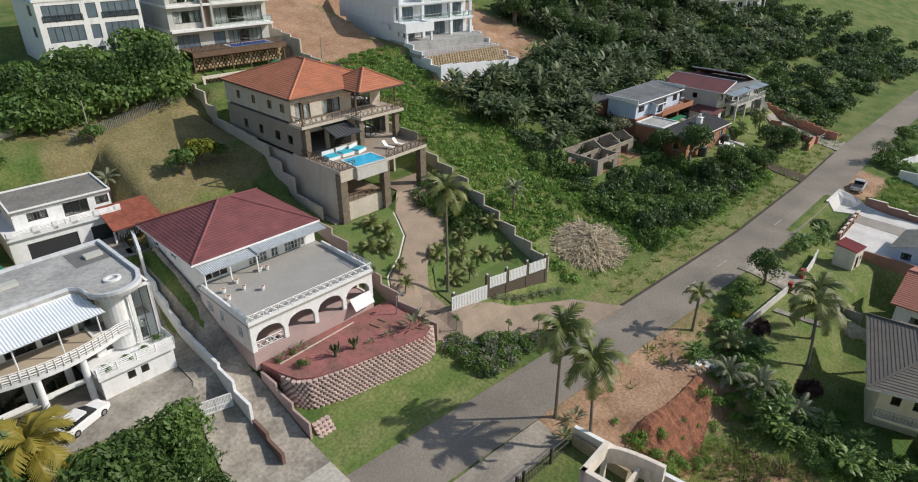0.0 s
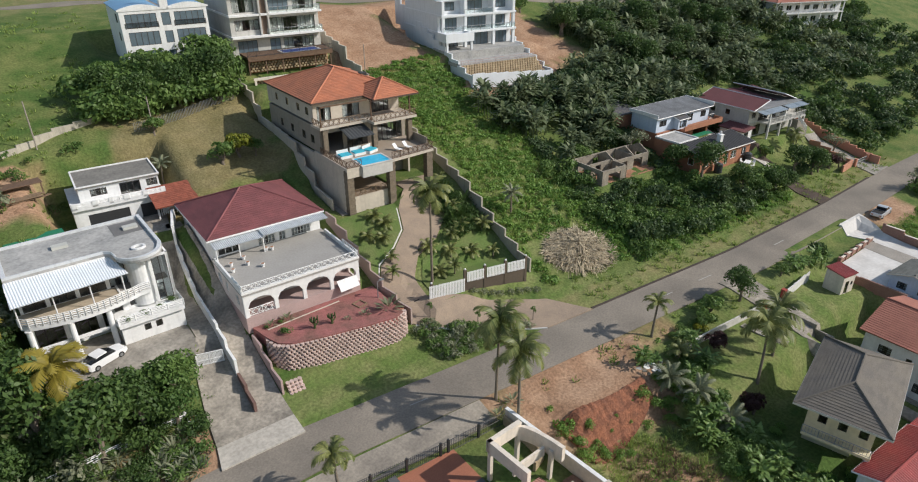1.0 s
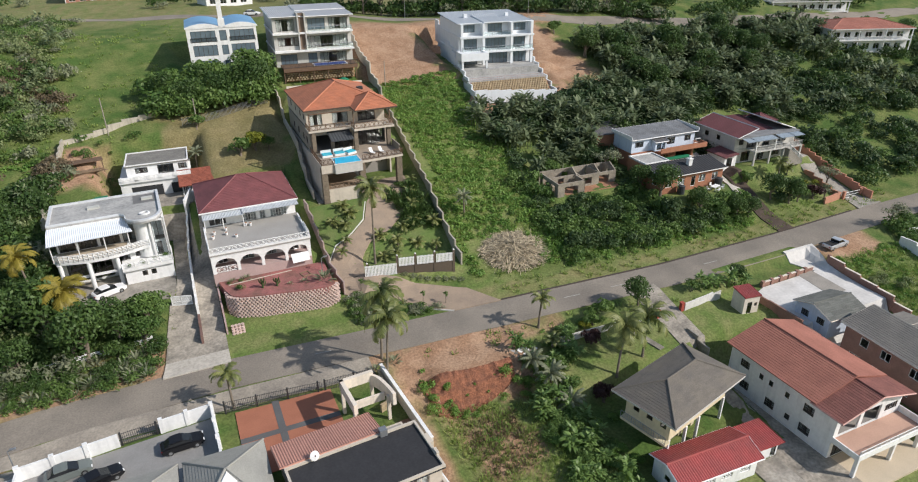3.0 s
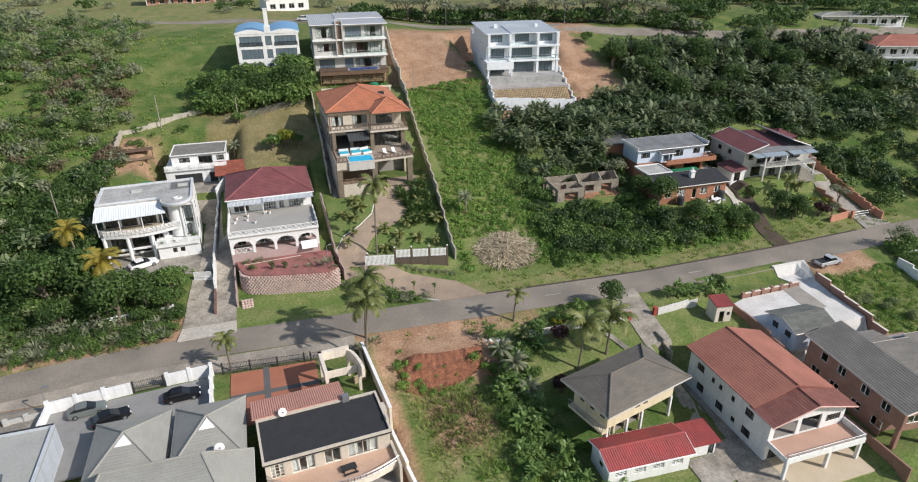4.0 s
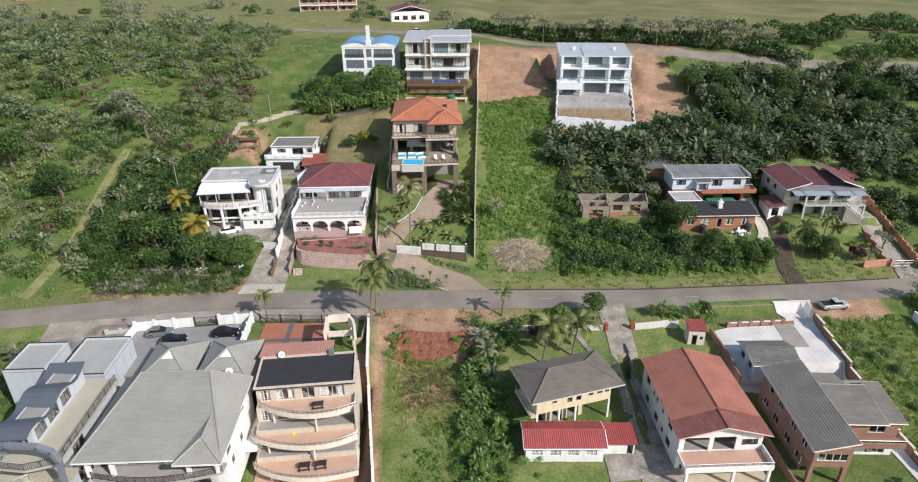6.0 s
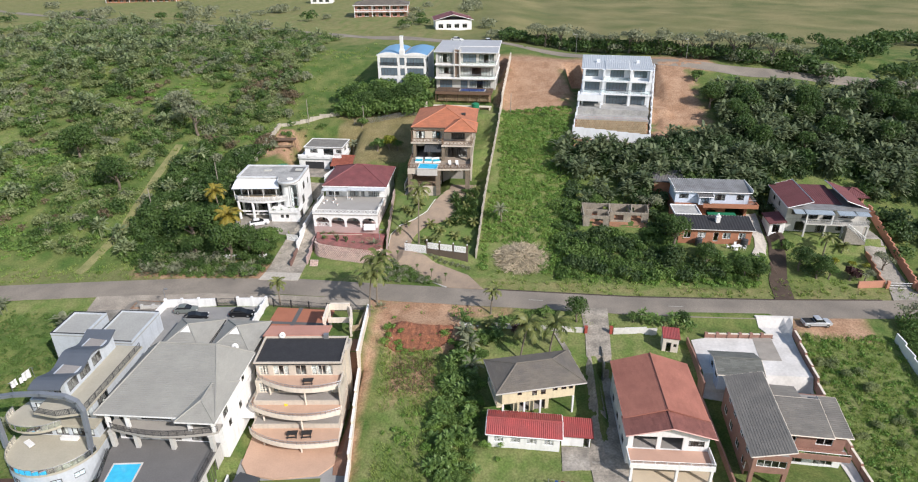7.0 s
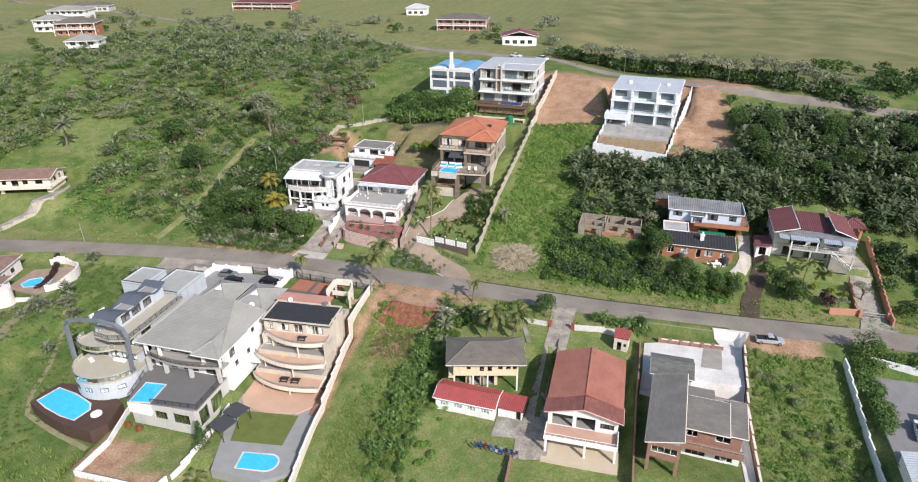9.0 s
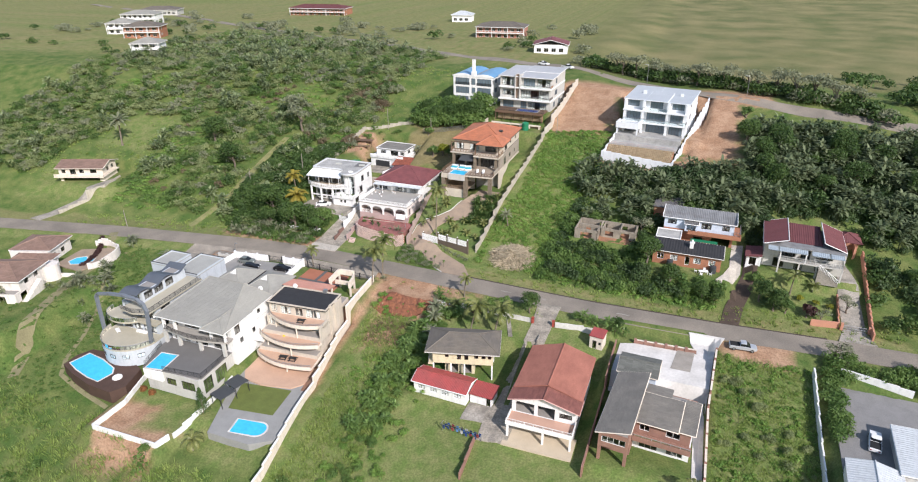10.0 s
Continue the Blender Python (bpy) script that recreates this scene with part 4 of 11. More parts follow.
def white_house():
    H = thing("house", "white modern house with curved flat roof and balconies", "house", 1.3, 52.0, 1.9, 2)
    # tall lower storey behind columns
    storey(H, 0.4, 9.4, 4.6, 13, -0.3, 4.4, WHITE, S=[(0.6, 3.2, 0.4, 3.6, "w"), (3.8, 6.4, 0.4, 3.6, "w"), (7.0, 8.6, 0.4, 3.4, "w")], W=[(3, 5, 1.4, 3, "w")])
    storey(H, 8.4, 14.9, 0.6, 13, -0.3, 2.5, WHITE, S=[(2.2, 2.9, 1.2, 2.0, "w"), (3.4, 4.1, 1.2, 2.0, "w")], E=[(1.0, 3.4, 0.3, 2.4, "w")])
    part("tie_beam", boxes((0.6, 8.4, 1.6, 1.9, 1.9, 2.2)), WHITE, H)
    # balcony storey, glazed, behind the curved balcony
    storey(H, 9.4, 14.9, 3.2, 13, 2.5, 5.0, WHITE, S=[(0.8, 1.8, 0.5, 1.5, "w"), (2.6, 4.6, 0.1, 2.2, "w")], E=[(1.0, 3.2, 0.1, 2.2, "w")])
    storey(H, 0.4, 14.9, 5.0, 13, 4.8, 8.7, WHITE, S=[(0.3, 2.4, 0.1, 2.9, "w"), (2.8, 5.2, 0.1, 2.9, "w"), (5.6, 8.2, 0.1, 2.9, "w"), (8.6, 10.4, 0.1, 2.9, "c")], E=[(1.0, 2.6, 0.9, 2.6, "w"), (5.0, 6.0, 0.9, 2.4, "w")])
    curve = [(0.0, 2.6)] + [(12.0 * f, 2.2 - 1.6 * math.sin(math.pi * (f * 0.85 + 0.02)) + 0.9 * f * f) for f in np.linspace(0.06, 0.94, 18)] + [(12.4, 2.2)]
    slab(H, curve + [(12.4, 5.0), (0.0, 5.0)], 4.4, 4.85, WHITE, "balcony")
    slab(H, [(x, y + 0.12) for x, y in curve] + [(12.3, 4.95), (0.1, 4.95)], 4.85, 4.88, mat("sand_tile", (0.48, 0.40, 0.30), 0.7, 0.15), "balcony_floor")
    railing(H, curve, 4.85, 0.95, WHITE, "boards", post=1.5)
    # planter balcony on the east side
    slab(H, [(8.2, 0.2), (15.0, 0.2), (15.0, 3.4), (8.2, 3.4)], 2.2, 2.7, WHITE, "planter_balcony")
    railing(H, [(8.2, 0.3), (15.0, 0.3), (15.0, 3.6)], 2.7, 0.8, WHITE, "boards", post=1.7)
    # tall drum at the corner and glazed slot
    bm = bmesh.new()
    tube(bm, (12.0, 3.6, 2.9), (12.0, 3.6, 8.8), 1.25, 24)
    part("drum", bm, WHITE, H)
    wall_run(H, (12.8, 2.2), (14.9, 2.2), 2.95, 8.7, WHITE, [(0.3, 1.8, 0.1, 5.5, "w")])
    wall_run(H, (14.9, 2.2), (14.9, 4.8), 2.95, 8.7, WHITE)
    # roof slab with a raised rim and a rounded corner over the drum
    plan = [(-0.1, 5.2), (9.2, 5.2), (9.9, 4.6), (10.1, 3.4)] + arc(12.3, 3.4, 2.3, 2.1, 180, 340, 14) + [(14.9, 4.0), (14.9, 13.3), (-0.1, 13.3)]
    slab(H, plan, 8.7, 9.0, SLAB, "roof")
    bm = bmesh.new()
    c = (8, 8.5)
    for i in range(len(plan)):
        a, b = plan[i], plan[(i + 1) % len(plan)]
        ai = (a[0] + (c[0] - a[0]) * 0.05, a[1] + (c[1] - a[1]) * 0.05)
        bi = (b[0] + (c[0] - b[0]) * 0.05, b[1] + (c[1] - b[1]) * 0.05)
        prism(bm, [a, b, bi, ai], 9.0, 9.3)
    bmesh.ops.recalc_face_normals(bm, faces=bm.faces)
    part("roof_rim", bm, mat("pale_grey_rim", (0.60, 0.62, 0.64), 0.7, 0.15, stain=0.2), H)
    for x, y, r in ((5, 9.5, 0.0), (12.4, 10.0, 0.0)):
        part("skylight", boxes((x, x + 1.6, y, y + 0.9, 9.0, 9.3)), mat("skylight_curb", (0.5, 0.5, 0.46), 0.6, 0.1), H)
    part("roof_patch", boxes((11.2, 14.4, 9.0, 12.6, 9.0, 9.02)), DARKDECK, H, "dark waterproofing patch")
    bm = bmesh.new()
    for i in range(20):
        a0, a1 = i * math.pi / 10, (i + 1) * math.pi / 10
        prism(bm, [(12.6 + r * math.cos(a), 4.4 + r * math.sin(a) * 0.8) for r, a in ((0.75, a0), (0.75, a1), (0.5, a1), (0.5, a0))], 9.0, 9.2)
    bmesh.ops.recalc_face_normals(bm, faces=bm.faces)
    part("skylight_ring", bm, WHITE, H)
    # white sheet canopy over the top balcony
    bm = bmesh.new()
    roof_face(bm, [(-0.2, 1.2, 7.7), (10.6, 1.7, 7.7), (9.6, 5.2, 8.6), (-0.2, 5.2, 8.6)], "rib", 0.25, thick=0.06)
    part("canopy", bm, mat("white_corrugated_sheet", (0.72, 0.76, 0.80), 0.4, 0.08), H, "white corrugated canopy")
    for x in (0.1, 3.4, 6.8, 9.9):
        column(H, x, 1.9, 4.88, 7.75, 0.07, WHITE, 8)
    for x, y in ((0.6, 1.6), (4.2, 0.8), (7.8, 1.1)):
        column(H, x, y + 0.5, -0.5, 4.4, 0.3, WHITE, 14)
    # two storey garage behind
    G = thing("garage", "white two storey garage with flat roof and dark openings", "garage", 9.7, 76.6, 6.2, -2)
    storey(G, 0, 11.4, 0, 9, -0.4, 3.0, WHITE, S=[(1.6, 6.6, 0.3, 2.5, "g"), (8.0, 10.6, 0.3, 2.5, "g")], frame=mat("charcoal_door", (0.035, 0.037, 0.04), 0.6, 0.15))
    slab(G, [(-0.1, -0.4), (11.5, -0.4), (11.5, 9.1), (-0.1, 9.1)], 3.0, 3.2, WHITE)
    bm = bmesh.new()
    for a, b in ((0, 0.6), (2.4, 3.1), (4.4, 4.9), (6.2, 6.9), (8.6, 9.2), (10.9, 11.5)):
        box(bm, a, b, -0.4, -0.2, 3.2, 4.1)
    box(bm, 0, 11.5, -0.4, -0.2, 3.2, 3.5)
    part("parapet", bm, WHITE, G)
    railing(G, [(0, -0.3), (11.4, -0.3)], 3.45, 0.6, WHITE, "boards", post=3)
    storey(G, 1.2, 11.2, 1.8, 9, 3.2, 5.2, WHITE, S=[(1.4, 3.4, 0.7, 1.7, "b"), (5.0, 7.6, 0.2, 1.8, "w"), (8.4, 9.8, 0.7, 1.7, "b")], E=[(2, 3.4, 0.7, 1.7, "w")])
    flat_roof(G, 1.0, 11.4, 1.6, 9.2, 5.2, mat("stained_roof_slab", (0.22, 0.21, 0.19), 0.9, 0.4, 0.4, 3), WHITE, 0.15, 0.2)


white_house()


def pool_house():
    H = thing("house", "taupe stone-clad house with orange tile roof and pool deck", "house", 40.9, 59.4, 6.4, 0)
    W = 14.4
    SM = mat("stone_block_pier", (0.21, 0.17, 0.125), 0.9, 0.4, 1.5, 7, bump=0.02)
    GUT = mat("dark_gutter", (0.10, 0.07, 0.055), 0.6)
    # lower undercroft with stone piers
    part("base_wall", boxes((0.9, 6.5, 0.4, 0.7, -1.5, 2.3)), BEIGE, H)
    part("base_wall", boxes((0.0, 0.3, 0.9, 27, -1.8, 6.4)), BEIGE, H)
    part("base_wall", boxes((0.31, 7.0, 7.6, 7.9, -1.5, 6.4)), BEIGE, H)
    part("base_wall", boxes((W - 0.3, W, 7.0, 27, -1.5, 6.4)), BEIGE, H)
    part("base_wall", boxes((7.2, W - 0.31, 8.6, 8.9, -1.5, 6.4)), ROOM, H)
    part("floor", boxes((0.31, 7.2, 0.75, 7.6, 2.0, 2.3)), PAVE, H)
    for x, y in ((0.0, 0.0), (6.5, -0.2), (13.3, 0.4)):
        P = part("pier", boxes((x + 0.02, x + 0.88, y + 0.02, y + 0.88, -1.5, 6.4)), SM, H, "stacked stone pier")
        for i in range(17):
            e = 0.03 + 0.03 * (i % 2)
            part("stone_course", boxes((x - e, x + 0.9 + e, y - e, y + 0.9 + e, -1.2 + i * 0.44, -1.2 + i * 0.44 + 0.41)), SM, P)
    railing(H, [(0.9, 0.5), (6.5, 0.5)], 2.3, 1.0, WOODL, "cross", name="timber_railing")
    # pool deck with the raised pool box
    slab(H, [(0, -0.05), (7.4, -0.25), (W, 0.3), (W + 0.1, 10), (0, 10)], 6.4, 6.75, BEIGE, "deck")
    part("deck_band", boxes((0.0, 2.2, -0.12, 0.2, 5.4, 6.39)), BEIGE, H)
    part("pool_box", boxes((2.2, 6.9, -0.5, 0.3, 5.2, 6.72)), GREYP, H)
    slab(H, [(0.2, 0.1), (7.4, 0.0), (W - 0.1, 0.5), (W, 9.9), (0.2, 9.9)], 6.75, 6.8, mat("deck_tile", (0.34, 0.28, 0.22), 0.7, 0.2), "deck_floor")
    railing(H, [(0.1, 8), (0.1, 0.05), (2.3, 0.0)], 6.75, 1.0, WOOD, "cross", name="timber_railing")
    railing(H, [(7.1, -0.1), (W, 0.4), (W + 0.05, 6)], 6.75, 1.0, WOOD, "cross", name="timber_railing")
    part("screen_wall", boxes((W - 0.05, W + 0.1, 2.0, 6.0, 6.8, 8.0)), TAUPE, H)
    bm = bmesh.new()
    for i in range(6):
        x = 7.8 + i * 0.95
        tube(bm, (x, 0.5, 6.4), (x + 0.5, 2.6, 5.2), 0.08, 4)
    part("brace", bm, WOOD, H)
    # pool level rooms
    storey(H, 0.2, W, 8.0, 26.4, 6.75, 10.4, TAUPE, S=[(0.6, 3.6, 0.1, 2.8, "o"), (4.2, 7.6, 0.1, 2.8, "w"), (8.4, 13.6, 0.1, 2.8, "w")],
           W=[(4, 5, 1, 2.2, "w"), (8, 9, 1, 2.2, "w"), (12, 13.2, 1, 2.2, "w"), (15, 16.2, 1, 2.2, "w")], E=[(3, 5, 0.2, 2.3, "w"), (8, 9.6, 1, 2.2, "w"), (13, 14, 1, 2.2, "w")])
    for x, y in ((0.4, 7.2), (7.4, 5.4), (13.4, 5.4)):
        part("pier", boxes((x, x + 0.7, y, y + 0.7, 6.8, 10.4)), SM, H, "stacked stone pier")
    # upper balcony
    slab(H, [(-0.1, 7.0), (7.4, 7.0), (7.4, 5.0), (W + 0.3, 5.0), (W + 0.3, 10), (-0.1, 10)], 10.4, 10.75, BEIGE, "balcony")
    railing(H, [(0.0, 9.6), (0.0, 7.1), (7.5, 7.1), (7.5, 5.1), (W + 0.2, 5.1), (W + 0.2, 9.8)], 10.75, 0.95, WOODL, "cross", name="timber_railing")
    storey(H, 0.2, W, 9.6, 26.4, 10.75, 13.75, BEIGE, S=[(0.6, 2.8, 0.1, 2.3, "c"), (4.6, 7.4, 0.1, 2.3, "c"), (9.2, 12.4, 0.1, 2.3, "w")],
           W=[(3, 3.9, 0.9, 2, "w"), (7, 7.9, 0.9, 2, "w"), (11, 12, 0.9, 2, "w"), (14, 15, 0.9, 2, "w")], E=[(2, 4.4, 0.1, 2.2, "w"), (7, 8.3, 0.9, 2, "w"), (12, 13.3, 0.9, 2, "w")])
    for x, y in ((0.1, 7.1), (7.6, 6.2), (W - 0.2, 6.2)):
        part("post", boxes((x, x + 0.18, y, y + 0.18, 10.75, 13.7)), WOOD, H)
    part("trellis", boxes((0.1, 7.7, 7.1, 7.28, 13.5, 13.7)), WOOD, H)
    roof(H, -0.2, W + 0.8, 9.0, 26.4, 13.8, 2.9, T_ORANGE, "hip", "y", fascia=GUT)
    roof(H, 8.0, W + 1.2, 5.8, 13.5, 13.75, 2.1, T_ORANGE, "hip", "y", fascia=GUT)
    part("rooflight", boxes((11.4, 12.4, 15.5, 16.4, 15.0, 15.5)), METALD, H)
    bm = bmesh.new()
    roof_face(bm, [(3.2, 4.6, 9.2), (7.2, 4.6, 9.2), (7.2, 8.0, 10.1), (3.2, 8.0, 10.1)], "rib", 0.5, thick=0.05)
    part("awning", bm, mat("charcoal_canvas", (0.06, 0.065, 0.07), 0.8, 0.15), H, "dark canvas awning")
    pool("swimming_pool", "small bright blue pool on the raised deck edge", [(43.3, 59.2), (47.6, 59.0), (47.7, 62.2), (43.5, 62.4)], 13.2)
    for x, y, r in ((43.0, 63.9, 0), (45.2, 64.0, 0), (47.1, 63.9, 20)):
        L = thing("daybed", "white daybed with a turquoise cushion on the deck", "daybed", x, y, 13.2, r, group="daybeds by the pool")
        part("frame", boxes((-0.9, 0.9, -0.7, 0.7, 0, 0.35)), WHITE, L)
        part("cushion", boxes((-0.8, 0.8, -0.6, 0.6, 0.35, 0.5)), mat("turquoise_cloth", (0.05, 0.42, 0.55), 0.9, 0.1), L)
        part("backrest", boxes((-0.9, 0.9, 0.7, 0.85, 0, 0.9)), WHITE, L)
    for x in (50.5, 52.2):
        L = thing("deck_chair", "white reclining deck chair on the balcony", "chair", x, 61.8, 13.2, 12, group="deck chairs")
        part("seat", boxes((-0.3, 0.3, -0.8, 0.3, 0.3, 0.36)), WHITE, L)
        bm = bmesh.new()
        v = [bm.verts.new(p) for p in ((-0.3, 0.3, 0.3), (0.3, 0.3, 0.3), (0.3, 0.9, 0.95), (-0.3, 0.9, 0.95), (-0.3, 0.34, 0.26), (0.3, 0.34, 0.26), (0.3, 0.94, 0.9), (-0.3, 0.94, 0.9))]
        for f in ((0, 1, 2, 3), (7, 6, 5, 4), (0, 4, 5, 1), (3, 2, 6, 7), (1, 5, 6, 2), (0, 3, 7, 4)):
            bm.faces.new([v[i] for i in f])
        part("backrest", bm, WHITE, L)
        for a, b in ((-0.25, -0.7), (0.22, -0.7), (-0.25, 0.2), (0.22, 0.2)):
            part("leg", boxes((a, a + 0.04, b, b + 0.04, 0, 0.3)), METALG, L)


pool_house()


def grey_house():
    H = thing("house", "light grey three storey house with flat grey roof", "house", 43.0, 105.0, 20.8, -3)
    W, D = 17, 17
    storey(H, 0, W, 0.8, D, 0, 3.2, GREYP, S=[(1, 4.6, 0.2, 2.6, "r"), (7.0, 9.0, 0.2, 2.6, "r"), (9.6, 15.6, 0.2, 2.6, "c")], E=[(3, 5, 0.8, 2.4, "r"), (9, 11, 0.8, 2.4, "r")])
    slab(H, [(-0.2, -0.8), (W + 0.2, -0.8), (W + 0.2, D), (-0.2, D)], 3.2, 3.55, WHITE, "balcony")
    storey(H, 0, 6.0, 0.4, D, 3.55, 6.9, GREYP, S=[(0.8, 5.2, 0.9, 2.7, "c")])
    storey(H, 6.0, W, 1.0, D, 3.55, 6.9, GREYP, S=[(1.0, 10.2, 0.2, 2.7, "c")], E=[(4, 7, 0.8, 2.4, "r")])
    railing(H, [(6.3, -0.6), (W, -0.6), (W, 3)], 3.55, 1.0, METALG, "glass")
    slab(H, [(-0.2, -0.4), (W + 0.2, -0.4), (W + 0.2, D), (-0.2, D)], 6.9, 7.25, WHITE, "balcony")
    storey(H, 0, 5.2, 0.4, D, 7.25, 10.6, GREYP, S=[(0.7, 4.6, 0.3, 2.8, "c")])
    storey(H, 7.0, W, 1.4, D, 7.25, 10.4, GREYP, S=[(0.6, 4.4, 0.2, 2.6, "r"), (5.2, 9.4, 0.2, 2.6, "c")], E=[(4, 6, 0.8, 2.4, "r")])
    wall_run(H, (5.2, 0.2), (7.0, 0.2), 3.55, 11.2, mat("brown_feature_wall", (0.22, 0.16, 0.12), 0.85, 0.25))
    part("fin", boxes((5.2, 5.5, -0.4, 3, 3.55, 11.2), (6.7, 7.0, -0.4, 3, 3.55, 11.2)), GREYP, H)
    railing(H, [(7.2, -0.2), (W, -0.2), (W, 3)], 7.25, 1.0, METALG, "glass")
    for i, (x0, x1, y0, y1, z) in enumerate(((-0.5, 6, -0.2, 9, 10.6), (6, W + 0.6, 0.2, 8, 10.45), (6, W + 0.6, 8, D + 0.5, 10.9), (-0.5, 6, 9, D + 0.5, 10.7))):
        roof(H, x0, x1, y0, y1, z, 0.25, mat("grey_roof_sheet", (0.40, 0.41, 0.43), 0.5, 0.15, 0.4, 4), "mono", mode="rib", course=0.45, cap=False, fascia=WHITE)
    # lower timber pool deck on posts with block lattice terraces
    D2 = thing("pool_deck", "dark timber deck with small pool above lattice block terraces", "deck", 43.2, 97.0, 16.5, -3)
    part("platform", boxes((0, 16, 2.5, 7.4, 4.7, 5.1)), WOOD, D2)
    part("beam", boxes((0, 16, 2.4, 2.5, 4.3, 4.75)), WOOD, D2)
    pool("swimming_pool", "narrow pool under a deep blue cover in a dark deck", [(50.2, 99.6), (57.0, 99.3), (57.2, 102.2), (50.4, 102.5)], 21.6, mat("deep_blue_cover", (0.035, 0.07, 0.25), 0.4, 0.15))
    lat = mat("ochre_lattice_block", (0.40, 0.31, 0.19), 0.9, 0.3, 1, 8, island=0.3)
    for x0, x1, z0, z1, y in ((0.5, 15.5, 2.3, 4.3, 3.4), (0.3, 15.8, -0.6, 1.5, 0.6)):
        bm = bmesh.new()
        for r in range(int((z1 - z0) / 0.42)):
            for i in range(int((x1 - x0) / 0.62)):
                x = x0 + 0.62 * i + 0.31 * (r % 2)
                box(bm, x, x + 0.40, y + 0.05 * r, y + 0.4 + 0.05 * r, z0 + r * 0.42, z0 + r * 0.42 + 0.3)
        part("lattice_wall", bm, lat, D2)
        part("backing", boxes((x0, x1, y + 0.6, y + 0.8, z0 - 0.3, z1)), SOIL, D2)
    part("beam", boxes((-0.2, 16, -0.2, 0.2, 1.5, 1.9)), CREAM, D2)
    for i in range(6):
        part("post", boxes((i * 3.1 - 0.1, i * 3.1 + 0.25, -0.2, 0.2, -2, 1.5)), CREAM, D2)
        part("post", boxes((i * 3.1, i * 3.1 + 0.2, 2.6, 2.8, 1.9, 4.3)), WOOD, D2)
    railing(D2, [(0, 2.5), (16, 2.5)], 5.1, 0.9, METALD, "bars", 0.2)
    T = thing("water_tank", "green plastic rainwater tank behind the tiled roof", "water tank", 54.8, 94.5, 17.2)
    bm = bmesh.new()
    for i in range(7):
        tube(bm, (0, 0, i * 0.32), (0, 0, i * 0.32 + 0.3), 1.05, 20)
        tube(bm, (0, 0, i * 0.32 + 0.28), (0, 0, i * 0.32 + 0.33), 1.0, 20)
    part("tank", bm, GREENP, T)
    bm = bmesh.new()
    tube(bm, (0, 0, 2.24), (0, 0, 2.5), 1.0, 20, 0.4)
    part("lid", bm, GREENP, T)


grey_house()


def blue_house():
    H = thing("house", "white house with blue barrel roof and tall chimney", "house", 25.8, 107.8, 20.8, -3)
    H.matrix_basis = H.matrix_basis @ Matrix.Diagonal((1.1, 1, 1, 1))
    W, D = 12.8, 15
    storey(H, 0, W, 0, D, 0, 3.0, WHITE, S=[(0.8, 5, 0.2, 2.4, "r"), (6.2, 7.2, 0.4, 2.2, "r"), (8, 12, 0.2, 2.4, "r")])
    storey(H, 0, W, 0, D, 3.0, 6.0, WHITE, S=[(0.8, 5.2, 0.3, 2.5, "r"), (6.0, 7.2, 0.4, 2.4, "r"), (7.8, 12.2, 0.3, 2.5, "r")], E=[(2, 4, 0.8, 2.3, "r")], W=[(10, 12, 0.8, 2.3, "r")])
    storey(H, 0, W, 0, D, 6.0, 9.0, WHITE, S=[(0.7, 5.2, 0.2, 2.4, "r"), (5.9, 7.2, 0.3, 2.4, "r"), (7.8, 12.3, 0.2, 2.4, "r")], E=[(2, 4, 0.8, 2.3, "r")], W=[(10, 12, 0.8, 2.3, "r")])
    railing(H, [(0.6, -0.05), (5.3, -0.05)], 6.1, 0.9, METALD, "bars")
    railing(H, [(7.7, -0.05), (12.4, -0.05)], 6.1, 0.9, METALD, "bars")
    for x0, x1 in ((-0.2, 6.2), (6.8, W + 0.3)):
        bm = bmesh.new()
        k = 12
        rows = []
        for i in range(k + 1):
            f = i / k
            x, z = x0 + (x1 - x0) * f, 9.0 + 1.1 * math.sin(math.pi * (0.12 + 0.76 * f)) - 0.35
            rows.append([bm.verts.new(p) for p in ((x, 0.4, z), (x, D + 0.3, z), (x, D + 0.3, z - 0.12), (x, 0.4, z - 0.12))])
        for a, b in zip(rows, rows[1:]):
            for q in range(4):
                bm.faces.new((a[q], b[q], b[(q + 1) % 4], a[(q + 1) % 4]))
        bm.faces.new(rows[0][::-1])
        bm.faces.new(rows[-1])
        bmesh.ops.recalc_face_normals(bm, faces=bm.faces)
        part("roof", bm, T_BLUE, H, "blue curved roof sheet")
        bm = bmesh.new()
        pts = [(x0, 8.9)] + [(x0 + (x1 - x0) * i / k, 9.0 + 1.1 * math.sin(math.pi * (0.12 + 0.76 * i / k)) - 0.25) for i in range(k + 1)] + [(x1, 8.9)]
        a = [bm.verts.new((x, -0.1, z)) for x, z in pts]
        b = [bm.verts.new((x, 0.39, z)) for x, z in pts]
        bm.faces.new(a)
        bm.faces.new(b[::-1])
        for i in range(len(pts)):
            j = (i + 1) % len(pts)
            bm.faces.new((a[i], a[j], b[j], b[i]))
        bmesh.ops.recalc_face_normals(bm, faces=bm.faces)
        part("gable_wall", bm, WHITE, H)
    part("chimney", boxes((6.15, 6.95, 0.1, 1.0, 8.9, 14.2), (5.95, 7.15, -0.1, 1.4, 8.9, 10.6), (6.1, 7.0, 0.05, 1.05, 14.2, 14.4)), WHITE, H)


blue_house()


